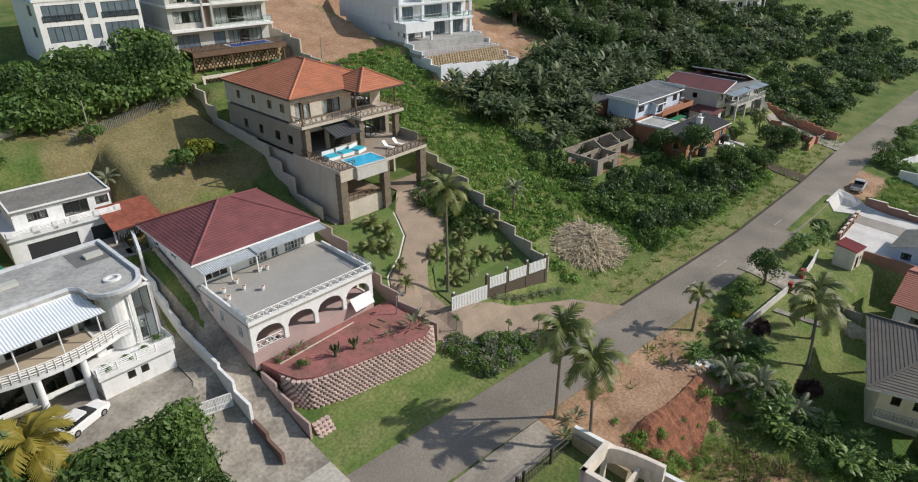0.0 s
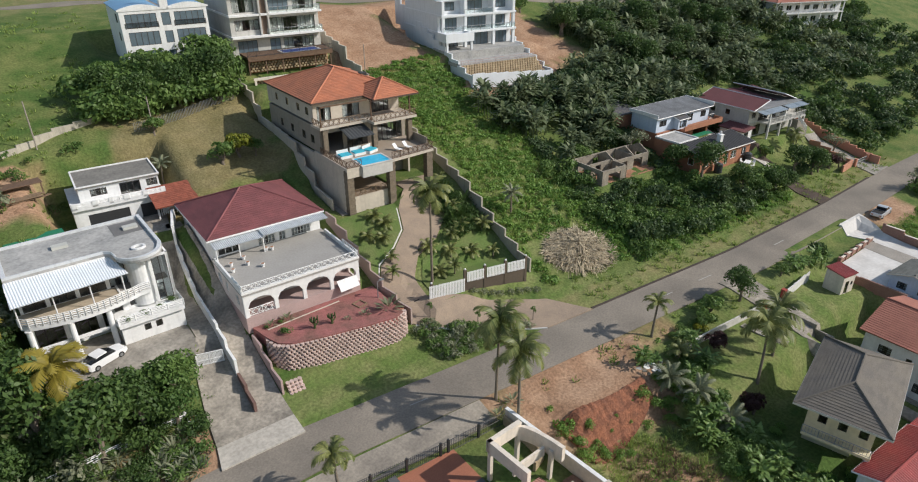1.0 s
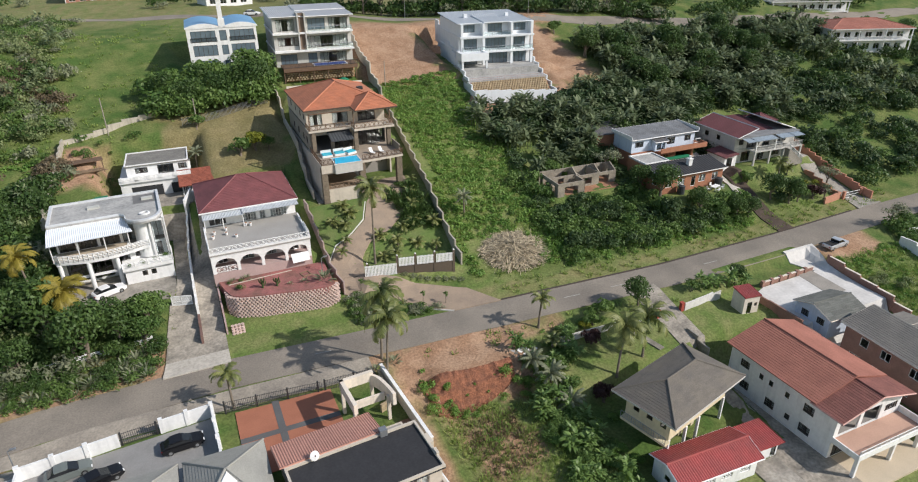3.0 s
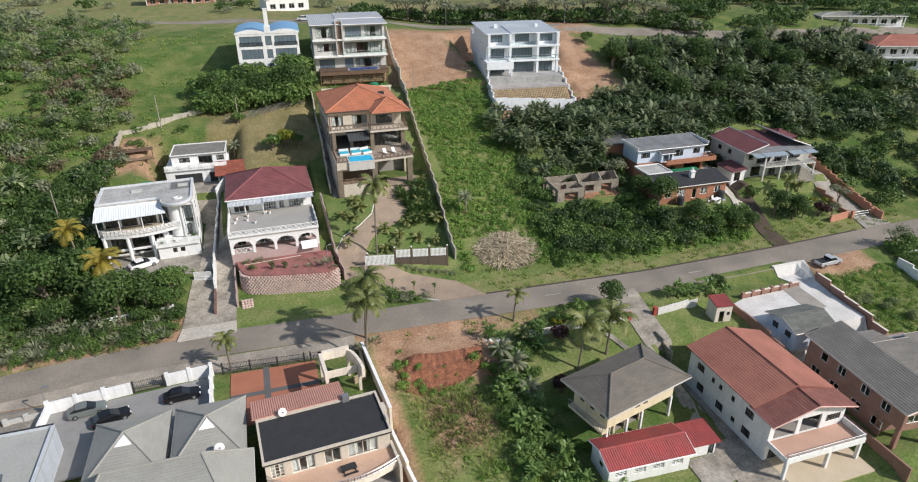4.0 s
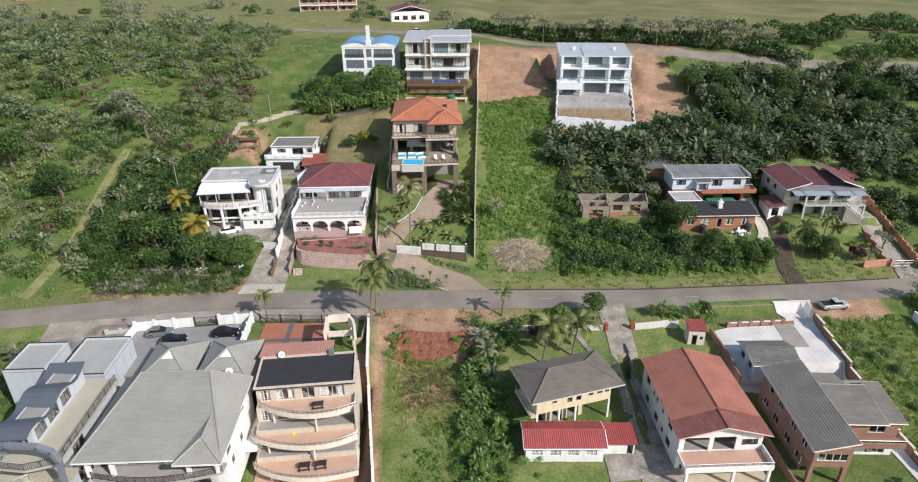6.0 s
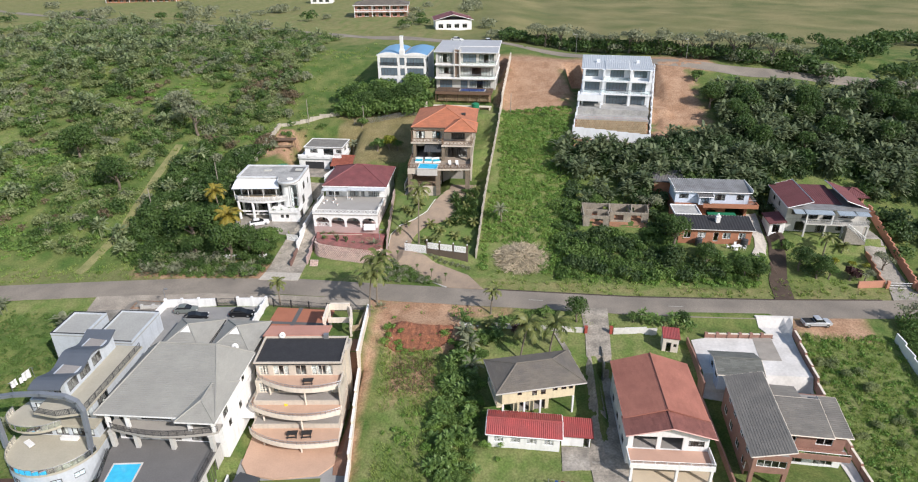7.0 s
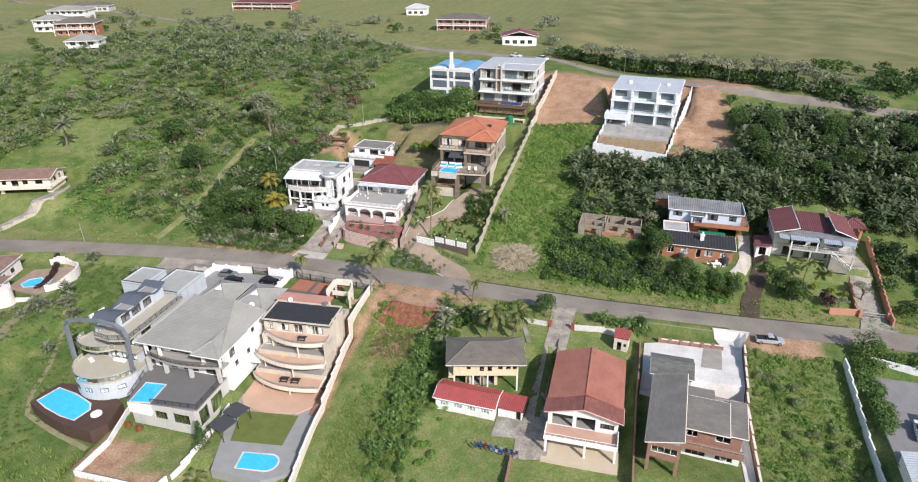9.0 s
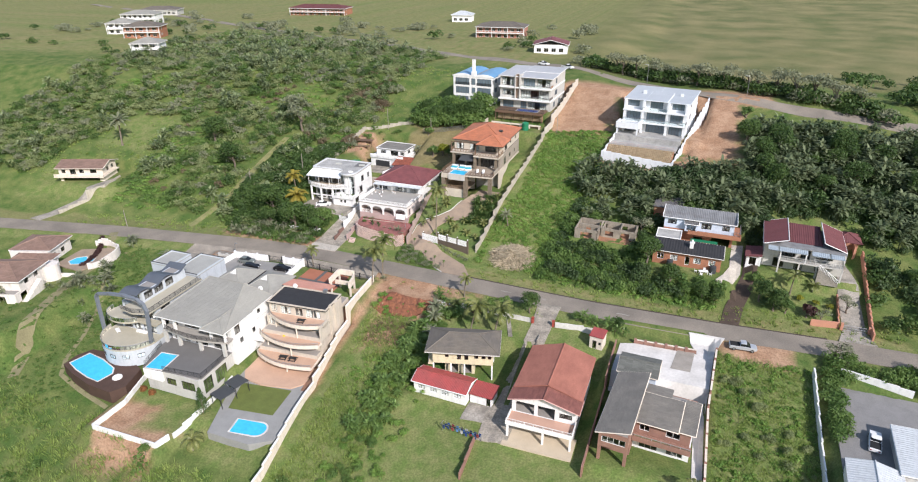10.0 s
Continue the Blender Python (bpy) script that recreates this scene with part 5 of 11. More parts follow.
def new_house():
    H = thing("house", "new white three storey house with glass balconies", "house", 83.8, 97.8, 18.6, -7)
    W, D = 18, 17
    B = mat("cool_white_paint", (0.74, 0.77, 0.80), 0.6, 0.08, stain=0.1)
    storey(H, 0, W, 1.2, D, 0, 3.2, B, S=[(0.6, 4.6, 0.2, 2.6, "r"), (6.6, 12.2, 0.1, 2.9, "r"), (13.2, 17, 0.1, 2.9, "r")], E=[(3, 5, 0.8, 2.4, "r")])
    slab(H, [(-0.2, -0.8), (W + 0.2, -0.8), (W + 0.2, D), (-0.2, D)], 3.2, 3.6, B, "balcony")
    storey(H, 0, W, 1.6, D, 3.6, 6.6, B, S=[(0.6, 4.6, 0.2, 2.5, "r"), (6.4, 11.8, 0.2, 2.5, "r"), (13.2, 16.8, 0.2, 2.5, "r")], E=[(3, 5, 0.8, 2.4, "r")])
    slab(H, [(-0.2, -0.6), (W + 0.2, -0.6), (W + 0.2, D), (-0.2, D)], 6.6, 7.0, B, "balcony")
    storey(H, 0, W, 1.6, D, 7.0, 9.7, B, S=[(0.6, 4.0, 0.6, 2.3, "r"), (7.2, 10.8, 0.4, 2.4, "r"), (13.4, 16.8, 0.6, 2.3, "r")], E=[(3, 5, 0.8, 2.4, "r")])
    for x in (0, 5.3, 12.3, 17.4):
        part("column", boxes((x, x + 0.6, -0.6, 0.0, 0, 3.2), (x, x + 0.6, -0.5, 0.1, 3.6, 6.6), (x, x + 0.6, -0.4, 1.6, 7.0, 9.7)), B, H)
    railing(H, [(0.3, -0.6), (W, -0.6), (W, 1.5)], 3.6, 1.0, METALG, "glass", post=2.2)
    railing(H, [(5.4, -0.4), (12.4, -0.4)], 7.0, 0.9, METALG, "glass", post=2.2)
    part("planter", boxes((-1.0, 5.6, -4.0, -3.4, 2.4, 3.8), (-1.0, -0.4, -3.4, 0, 2.4, 3.8), (5.0, 5.6, -3.4, 0, 2.4, 3.8)), B, H)
    slab(H, [(-1.0, -4.0), (5.6, -4.0), (5.6, 0), (-1.0, 0)], 2.1, 2.4, B, "porch_roof")
    for x in (-0.8, 5.0):
        part("column", boxes((x, x + 0.4, -3.8, -3.4, -0.5, 2.1)), B, H)
    sheet = mat("new_roof_sheet", (0.44, 0.47, 0.50), 0.45, 0.12, 0.5, 4)
    for x0, x1, y0, y1, z in ((-0.5, 5.8, 0.8, 10, 9.75), (5.8, 12.2, 0.2, 8, 9.9), (12.2, W + 0.5, 0.8, 10, 9.75), (-0.5, 8, 10, D + 0.5, 10.1), (8, W + 0.5, 10, D + 0.5, 10.1), (5.8, 12.2, 8, 10, 10.2)):
        roof(H, x0 + 0.02, x1 - 0.02, y0, y1, z, 0.35, sheet, "mono", mode="rib", course=0.5, cap=False, fascia=B)
    part("chimney", boxes((3.4, 4.3, 8, 9, 10, 10.9)), B, H)
    part("chimney", boxes((14.2, 15, 8.4, 9.2, 10, 10.8)), B, H)
    # yard walls stepping down the slope and block lattice bank
    ang = -7
    Y = thing("yard_wall", "tall white plastered boundary wall stepping down the slope", "wall", 80.4, 82.9, 13.0, -5.5)
    for i in range(13):
        t = 3.4 + i * 0.86
        part("wall_panel", boxes((0.26 * i, 0.3 + 0.26 * i, 3 * i, 3 * i + 2.99, t - 5.5, t)), B, Y)
        part("wall_panel", boxes((19.3 + 0.30 * i, 19.6 + 0.30 * i, 3 * i, 3 * i + 2.99, t - 6.0, t - 0.7 - 0.02 * i)), B, Y)
    for i in range(7):
        part("wall_panel", boxes((2.8 * i, 2.8 * i + 2.79, -0.3, 0, -2.5, 3.7 - 0.2 * i)), B, Y)
    L = thing("block_bank", "sloping bank of hexagonal earth-filled ochre blocks", "retaining wall", 80.9, 83.4, 14.9, -5.5)
    me = mesh_of("block", boxes((0, 0.44, 0, 0.4, 0, 0.45)), mat("ochre_bank_block", (0.42, 0.33, 0.21), 0.9, 0.3, 1, 8, rand=0.3))
    for r in range(8):
        for i in range(29):
            share("block", me, L, pose(0.3 + i * 0.62 + 0.31 * (r % 2), 0.5 + r * 0.5, r * 0.33 - 0.3, 0, 0, random.uniform(-3, 3)))
    bm = bmesh.new()
    v = [bm.verts.new(p) for p in ((0, 0.3, -0.6), (18.6, 0.3, -0.6), (18.6, 4.7, 2.3), (0, 4.7, 2.3), (0, 4.7, -2), (18.6, 4.7, -2), (18.6, 0.3, -2), (0, 0.3, -2))]
    for f in ((0, 1, 2, 3), (3, 2, 5, 4), (0, 7, 6, 1), (1, 6, 5, 2), (0, 3, 4, 7), (4, 5, 6, 7)):
        bm.faces.new([v[i] for i in f])
    part("bank", bm, SOIL, L)
    part("terrace", boxes((0, 18.9, 4.7, 9.4, 1.9, 2.6)), SLAB, L, "grey screeded terrace")
    part("upper_terrace", boxes((0.4, 19.2, 9.41, 16.4, 1.9, 4.06)), SLAB, L, "grey screeded terrace")
    railing(L, [(0.4, 4.8), (18.4, 4.8)], 2.6, 0.6, mat("pink_rail", (0.5, 0.38, 0.35), 0.8), "bars", 0.5)


new_house()


def brick_house():
    H = thing("house", "pale blue upper house with grey flat sheet roof", "house", 100.7, 53.8, 5.2, -1)
    W = 15.6
    storey(H, 0, W, 0.3, 6.4, -1, 3.0, BRICKO, S=[(7, 9.0, 0.6, 2.6, "w"), (11.0, 15, 0.8, 3.4, "o")])
    slab(H, [(5.6, -1.6), (W + 1.6, -1.6), (W + 1.6, 0.28), (5.6, 0.28)], 2.8, 3.1, BRICKO, "balcony")
    part("parapet", boxes((5.6, W + 1.6, -1.6, -1.4, 3.1, 3.7), (W + 1.4, W + 1.6, -1.4, 0.28, 3.1, 3.7)), BRICKO, H)
    storey(H, 0, W, 0.6, 6.4, 3.0, 5.75, BLUEP, S=[(0.8, 2.8, 1.0, 2.1, "b"), (8.4, 10.6, 0.7, 2.1, "b"), (13.0, 14.6, 0.9, 2.1, "b")], E=[(2, 3.6, 1, 2.2, "w")], frame=METALD)
    storey(H, 4.8, 7.6, -0.6, 0.6, 3.11, 5.0, BLUEP, S=[(0.4, 2.4, 0.2, 1.7, "w")], skip="N", top=False)
    roof(H, 4.6, 7.8, -0.9, 0.6, 5.0, 0.4, T_DARK, "mono", mode="rib", cap=False, fascia=WHITE)
    roof(H, -0.4, W + 0.4, 0.1, 6.7, 5.75, 0.6, mat("grey_fibre_roof", (0.25, 0.255, 0.26), 0.7, 0.35, 0.5, 4, color2=(0.17, 0.17, 0.17)), "mono", mode="rib", course=0.4, cap=False, fascia=WHITE)
    part("verge_board", boxes((-0.52, -0.41, 0.05, 6.75, 5.9, 6.5)), WHITE, H)
    part("verge_board", boxes((W + 0.41, W + 0.52, 0.05, 6.75, 5.9, 6.5)), WHITE, H)
    part("awning", boxes((6.5, 12.4, -3.0, -1.62, 1.8, 1.86)), GREENP, H, "green shade cloth")
    railing(H, [(W, 0.3), (W + 1.5, 0.3), (W + 1.5, 5.6)], 3.1, 0.9, METALG, "bars", 0.3)
    slab(H, [(W + 0.02, 0.3), (W + 1.6, 0.3), (W + 1.6, 5.8), (W + 0.02, 5.8)], 2.8, 3.1, BRICKO, "side_balcony")
    C = thing("outbuilding", "low wing with dark fibre roof behind the blue house", "outbuilding", 97.6, 61.6, 8.0, -6)
    storey(C, 0, 6.4, 0, 6, -2, 2.4, BRICKO)
    roof(C, -0.3, 6.7, -0.3, 6.3, 2.4, 0.7, T_DARK, "mono", mode="rib", cap=False)
    K = thing("house", "orange brick cottage with dark sheet roof and chimney", "house", 99.5, 43.6, 4.3, -1)
    storey(K, 0, 14.6, 0, 4.2, -1.4, 2.7, BRICKO, S=[(1.0, 2.4, 1.9, 3.3, "w"), (3.8, 5.4, 1.9, 3.3, "b"), (7.0, 8.0, 1.3, 3.3, "w"), (8.8, 10.4, 1.9, 3.3, "c"), (12.0, 13.4, 1.9, 3.3, "c")], E=[(1.4, 2.8, 2, 3.2, "w")], W=[(1.4, 2.6, 2, 3.2, "w")], frame=WHITE)
    roof(K, -0.4, 15.0, -0.6, 4.6, 2.75, 1.0, ASPH_ROOF, "mono", mode="rib", course=0.6, cap=False, fascia=mat("pale_gutter", (0.6, 0.58, 0.55), 0.6))
    bm = boxes((7.6, 8.4, 1.8, 2.6, 2.9, 4.5), (7.5, 8.5, 1.7, 2.7, 4.5, 4.65))
    tube(bm, (8, 2.2, 4.65), (8, 2.2, 5.2), 0.2, 8)
    part("chimney", bm, WHITE, K)
    F = thing("outbuilding", "grey flat-roofed link between brick cottage and blue house", "outbuilding", 99.4, 48.3, 4.6, -1)
    storey(F, 0, 5.6, 0, 5.2, -1.2, 3.2, BRICKO)
    flat_roof(F, 0, 5.6, 0, 5.2, 3.2, SLAB, WHITE, 0.2, 0.2)
    for x, y in ((103.4, 42.5), (112.6, 42.6)):
        T = thing("water_tank", "dark rainwater barrel beside the brick cottage", "water tank", x, y, gz(x, y))
        bm = bmesh.new()
        for i in range(4):
            tube(bm, (0, 0, i * 0.4), (0, 0, i * 0.4 + 0.38), 0.7, 14)
        tube(bm, (0, 0, 1.58), (0, 0, 1.8), 0.68, 14, 0.2)
        part("tank", bm, mat("charcoal_plastic", (0.05, 0.055, 0.06), 0.5), T)
    T = thing("garden_table", "white garden table on the brick cottage lawn", "table", 110.7, 41.4, gz(110.7, 41.4), 20)
    part("tabletop", boxes((-1.0, 1.0, -0.5, 0.5, 0.68, 0.75)), WHITE, T)
    for a, b in ((-0.8, -0.4), (0.8, -0.4), (-0.8, 0.4), (0.8, 0.4)):
        part("leg", boxes((a - 0.05, a + 0.05, b - 0.05, b + 0.05, 0, 0.68)), WHITE, T)
    for a, b, r in ((-1.6, 0.2, 90), (1.5, -0.3, -80), (0.2, 1.2, 0), (-0.4, -1.2, 180)):
        C2 = thing("garden_chair", "white plastic garden chair on the lawn", "chair", 110.7 + a, 41.4 + b, gz(110.7 + a, 41.4 + b), r, group="chairs round the garden table")
        part("seat", boxes((-0.25, 0.25, -0.25, 0.25, 0.4, 0.45)), WHITE, C2)
        part("backrest", boxes((-0.25, 0.25, 0.22, 0.27, 0.45, 0.9)), WHITE, C2)
        for p, q in ((-0.23, -0.23), (0.2, -0.23), (-0.23, 0.2), (0.2, 0.2)):
            part("leg", boxes((p, p + 0.04, q, q + 0.04, 0, 0.4)), WHITE, C2)


brick_house()


def maroon_house():
    H = thing("house", "grey two storey house with maroon sheet roofs and stair", "house", 122.6, 47.8, 4.3, -3)
    W = 16
    storey(H, 0, W, 1.5, 13, 0, 2.9, GREYP, S=[(2.2, 4.4, 0.2, 2.3, "w"), (6.5, 8.2, 0.1, 2.2, "b"), (10.5, 12.5, 0.6, 2.0, "b")])
    slab(H, [(3.0, -1.2), (W - 0.4, -1.2), (W - 0.4, 1.48), (3.0, 1.48)], 2.8, 3.05, GREYP, "balcony")
    storey(H, 0, W, 1.5, 13, 2.95, 5.6, GREYP, S=[(1.0, 2.2, 0.9, 2.0, "w"), (3.2, 6.4, 0.1, 2.1, "w"), (7.4, 9.2, 0.1, 2.1, "w"), (10.4, 13.6, 0.5, 2.1, "c")], W=[(2.5, 3.6, 0.9, 1.9, "w"), (6, 7, 0.9, 1.9, "w")], E=[(3, 4.5, 0.9, 2, "w")])
    railing(H, [(3.1, -1.1), (10.4, -1.1)], 3.05, 0.95, GREYP, "bars", 0.35, bar=0.06)
    railing(H, [(12.2, -1.1), (W - 0.5, -1.1), (W - 0.5, 1.4)], 3.05, 0.95, GREYP, "bars", 0.35, bar=0.06)
    for x in (3.2, 7.2, 10.6, 15.7):
        column(H, min(x, W - 0.6), -1.0, -0.6, 2.8, 0.16, GREYP, square=True)
    for x in (3.2, 8.2):
        column(H, x, -1.0, 3.05, 5.35, 0.12, WHITE, square=True)
    CANOPY = mat("blue_grey_canopy_sheet", (0.36, 0.42, 0.47), 0.55, 0.2, 0.6, 6, stain=0.2)
    for x0, x1, m in ((2.8, 8.4, CANOPY), (9.2, 12.6, CANOPY), (12.8, 15.4, CANOPY), (0.6, 2.6, CANOPY)):
        bm = bmesh.new()
        roof_face(bm, [(x0, -1.5, 5.3), (x1, -1.5, 5.3), (x1, 0.6, 5.55), (x0, 0.6, 5.55)], "rib", 0.4, thick=0.06)
        part("canopy", bm, m, H, "pale sheet canopy over the balcony")
    part("apron_roof", boxes((-0.2, W - 0.2, 0.3, 3.4, 5.6, 5.75)), mat("grey_fibre_roof", (0.25, 0.255, 0.26)), H)
    roof(H, -0.4, 4.4, 0.4, 13.6, 5.78, 1.5, T_MAROON, "mono_e", mode="rib", course=0.45, cap=False, fascia=WHITE)
    roof(H, 4.5, 11.4, 3.2, 13.4, 5.78, 0.5, T_MAROON, "mono", mode="rib", course=0.45, cap=False)
    roof(H, 11.5, W - 0.1, 1.6, 13.6, 5.78, 1.5, T_MAROON, "mono_w", mode="rib", course=0.45, cap=False, fascia=WHITE)
    for x in (4.41, 11.39):
        bm = bmesh.new()
        tube(bm, (x, 0.4 if x < 9 else 1.6, 7.32), (x, 13.7, 7.32), 0.11, 4)
        part("verge_board", bm, WHITE, H, "white verge board along the roof edge")
    # outside stair from balcony to garden
    bm = bmesh.new()
    for i in range(14):
        box(bm, 10.8 + i * 0.3, 11.1 + i * 0.3, -2.5, -1.3, -0.6, 3.0 - i * 0.22)
    part("stair", bm, CONC, H)
    bm = bmesh.new()
    for i in range(15):
        x, z = 10.8 + i * 0.29, 3.0 - i * 0.215
        tube(bm, (x, -2.45, z), (x, -2.45, z + 0.9), 0.06, 4)
    tube(bm, (10.8, -2.45, 3.95), (14.9, -2.45, 0.95), 0.07, 4)
    part("stair_railing", bm, WHITE, H)
    S = thing("outbuilding", "small white lean-to with maroon roof beside the grey house", "outbuilding", 119.4, 48.2, 4.2, -3)
    storey(S, 0, 3.0, 0, 5, -1, 2.4, WHITE, S=[(0.6, 2.0, 1.2, 3.0, "w")])
    roof(S, -0.4, 3.1, -0.6, 5.2, 2.4, 0.5, T_MAROON, "mono_e", mode="rib", cap=False)
    P = thing("pavilion", "pink-walled pavilion with maroon hip roof", "pavilion", 137.9, 57.4, 6.6, -3)
    for x in (0, 3.8):
        for y in (0, 3.8):
            column(P, x + 0.3, y + 0.3, -2.2, 2.6, 0.22, mat("salmon_plaster", (0.52, 0.25, 0.17), 0.85, 0.15), square=True)
    part("low_wall", boxes((0.1, 4.3, 4.0, 4.2, -2.2, 1.0), (4.1, 4.3, 0.3, 4.0, -2.2, 1.0)), mat("salmon_plaster", (0.52, 0.25, 0.17)), P)
    roof(P, -0.6, 5.0, -0.6, 5.0, 2.6, 1.3, T_MAROON, "hip", "y", mode="rib", course=0.4)
    SAL = mat("salmon_plaster", (0.52, 0.25, 0.17))
    boundary_wall("garden_wall", "salmon plastered boundary wall with wavy stepped top", [(142.9, 31.8), (143.2, 46), (143.4, 57)], 1.6, SAL, 0.3, 1.6)
    boundary_wall("garden_wall", "salmon plastered front garden wall", [(132.0, 33.8), (137.2, 34.4)], 1.4, SAL, 0.3, 3)
    boundary_wall("garden_wall", "salmon plastered wall along the concrete driveway", [(137.2, 34.4), (137.6, 43.5)], 0.8, SAL, 0.25, 2.5)
    G = thing("gate", "grey metal driveway gate between salmon piers", "gate", 137.9, 34.0, gz(139, 34.0))
    bm = bmesh.new()
    for i in range(18):
        tube(bm, (i * 0.25, 0, 0.1), (i * 0.25, 0, 1.2), 0.025, 4)
    for z in (0.12, 0.65, 1.2):
        tube(bm, (0, 0, z), (4.25, 0, z), 0.035, 4)
    part("gate_frame", bm, METALG, G)
    for x in (-0.5, 4.4):
        part("pier", boxes((x, x + 0.5, -0.25, 0.25, -0.6, 1.6)), SAL, G)


maroon_house()


def ruin():
    H = thing("ruin", "roofless unfinished concrete block house overgrown with shrubs", "unfinished house", 80.4, 48.6, 4.6, -2)
    C = mat("raw_block_wall", (0.34, 0.30, 0.24), 0.95, 0.35, 0.6, 5, color2=(0.24, 0.21, 0.17), stain=0.3)
    wall_run(H, (0, 0), (5.6, 0), -1.6, 2.5, C, [(1.4, 4.2, 1.5, 3.4, "o")], 0.25)
    wall_run(H, (5.6, 0), (5.6, 3.0), -1.6, 2.5, C, [(1.0, 2.2, 2.3, 3.4, "o")], 0.25)
    wall_run(H, (0, 6.6), (0, 0.3), -1.6, 2.5, C, [(1, 2.4, 2.3, 3.4, "o"), (4, 5.4, 2.3, 3.4, "o")], 0.25)
    wall_run(H, (5.9, 2.8), (14.2, 2.8), -1.6, 2.3, C, [(1.0, 3.0, 2.0, 3.3, "o"), (4.6, 6.8, 1.6, 3.3, "o")], 0.25)
    wall_run(H, (14.2, 3.1), (14.2, 7), -1.6, 2.6, C, [(1, 2.4, 2.2, 3.4, "o")], 0.25)
    wall_run(H, (14.2, 7.2), (0, 7.2), -1.6, 2.5, C, [(2.5, 4.2, 2.3, 3.4, "o"), (7.5, 9.4, 2.3, 3.4, "o")], 0.25)
    wall_run(H, (6.4, 3.1), (6.4, 7.0), -1.6, 2.4, C, [(1, 2, 1.6, 3.6, "o")], 0.22)
    wall_run(H, (10.4, 3.1), (10.4, 7.0), -1.6, 2.5, C, (), 0.22)
    wall_run(H, (0.3, 3.6), (6.1, 3.6), -1.6, 2.4, C, [(1.8, 3.0, 1.6, 3.6, "o")], 0.22)
    # gable ends that were never roofed
    for x in (5.7, 10.5, 14.0):
        gable_wall(H, 2.9, 7.1, x, 2.3, 1.1, C, "y", 0.2)
    part("floor", boxes((0.3, 13.9, 0.3, 7, -1.7, 0.02)), SOIL, H)


ruin()

# ---- houses below the street ----
RAILD = METALD


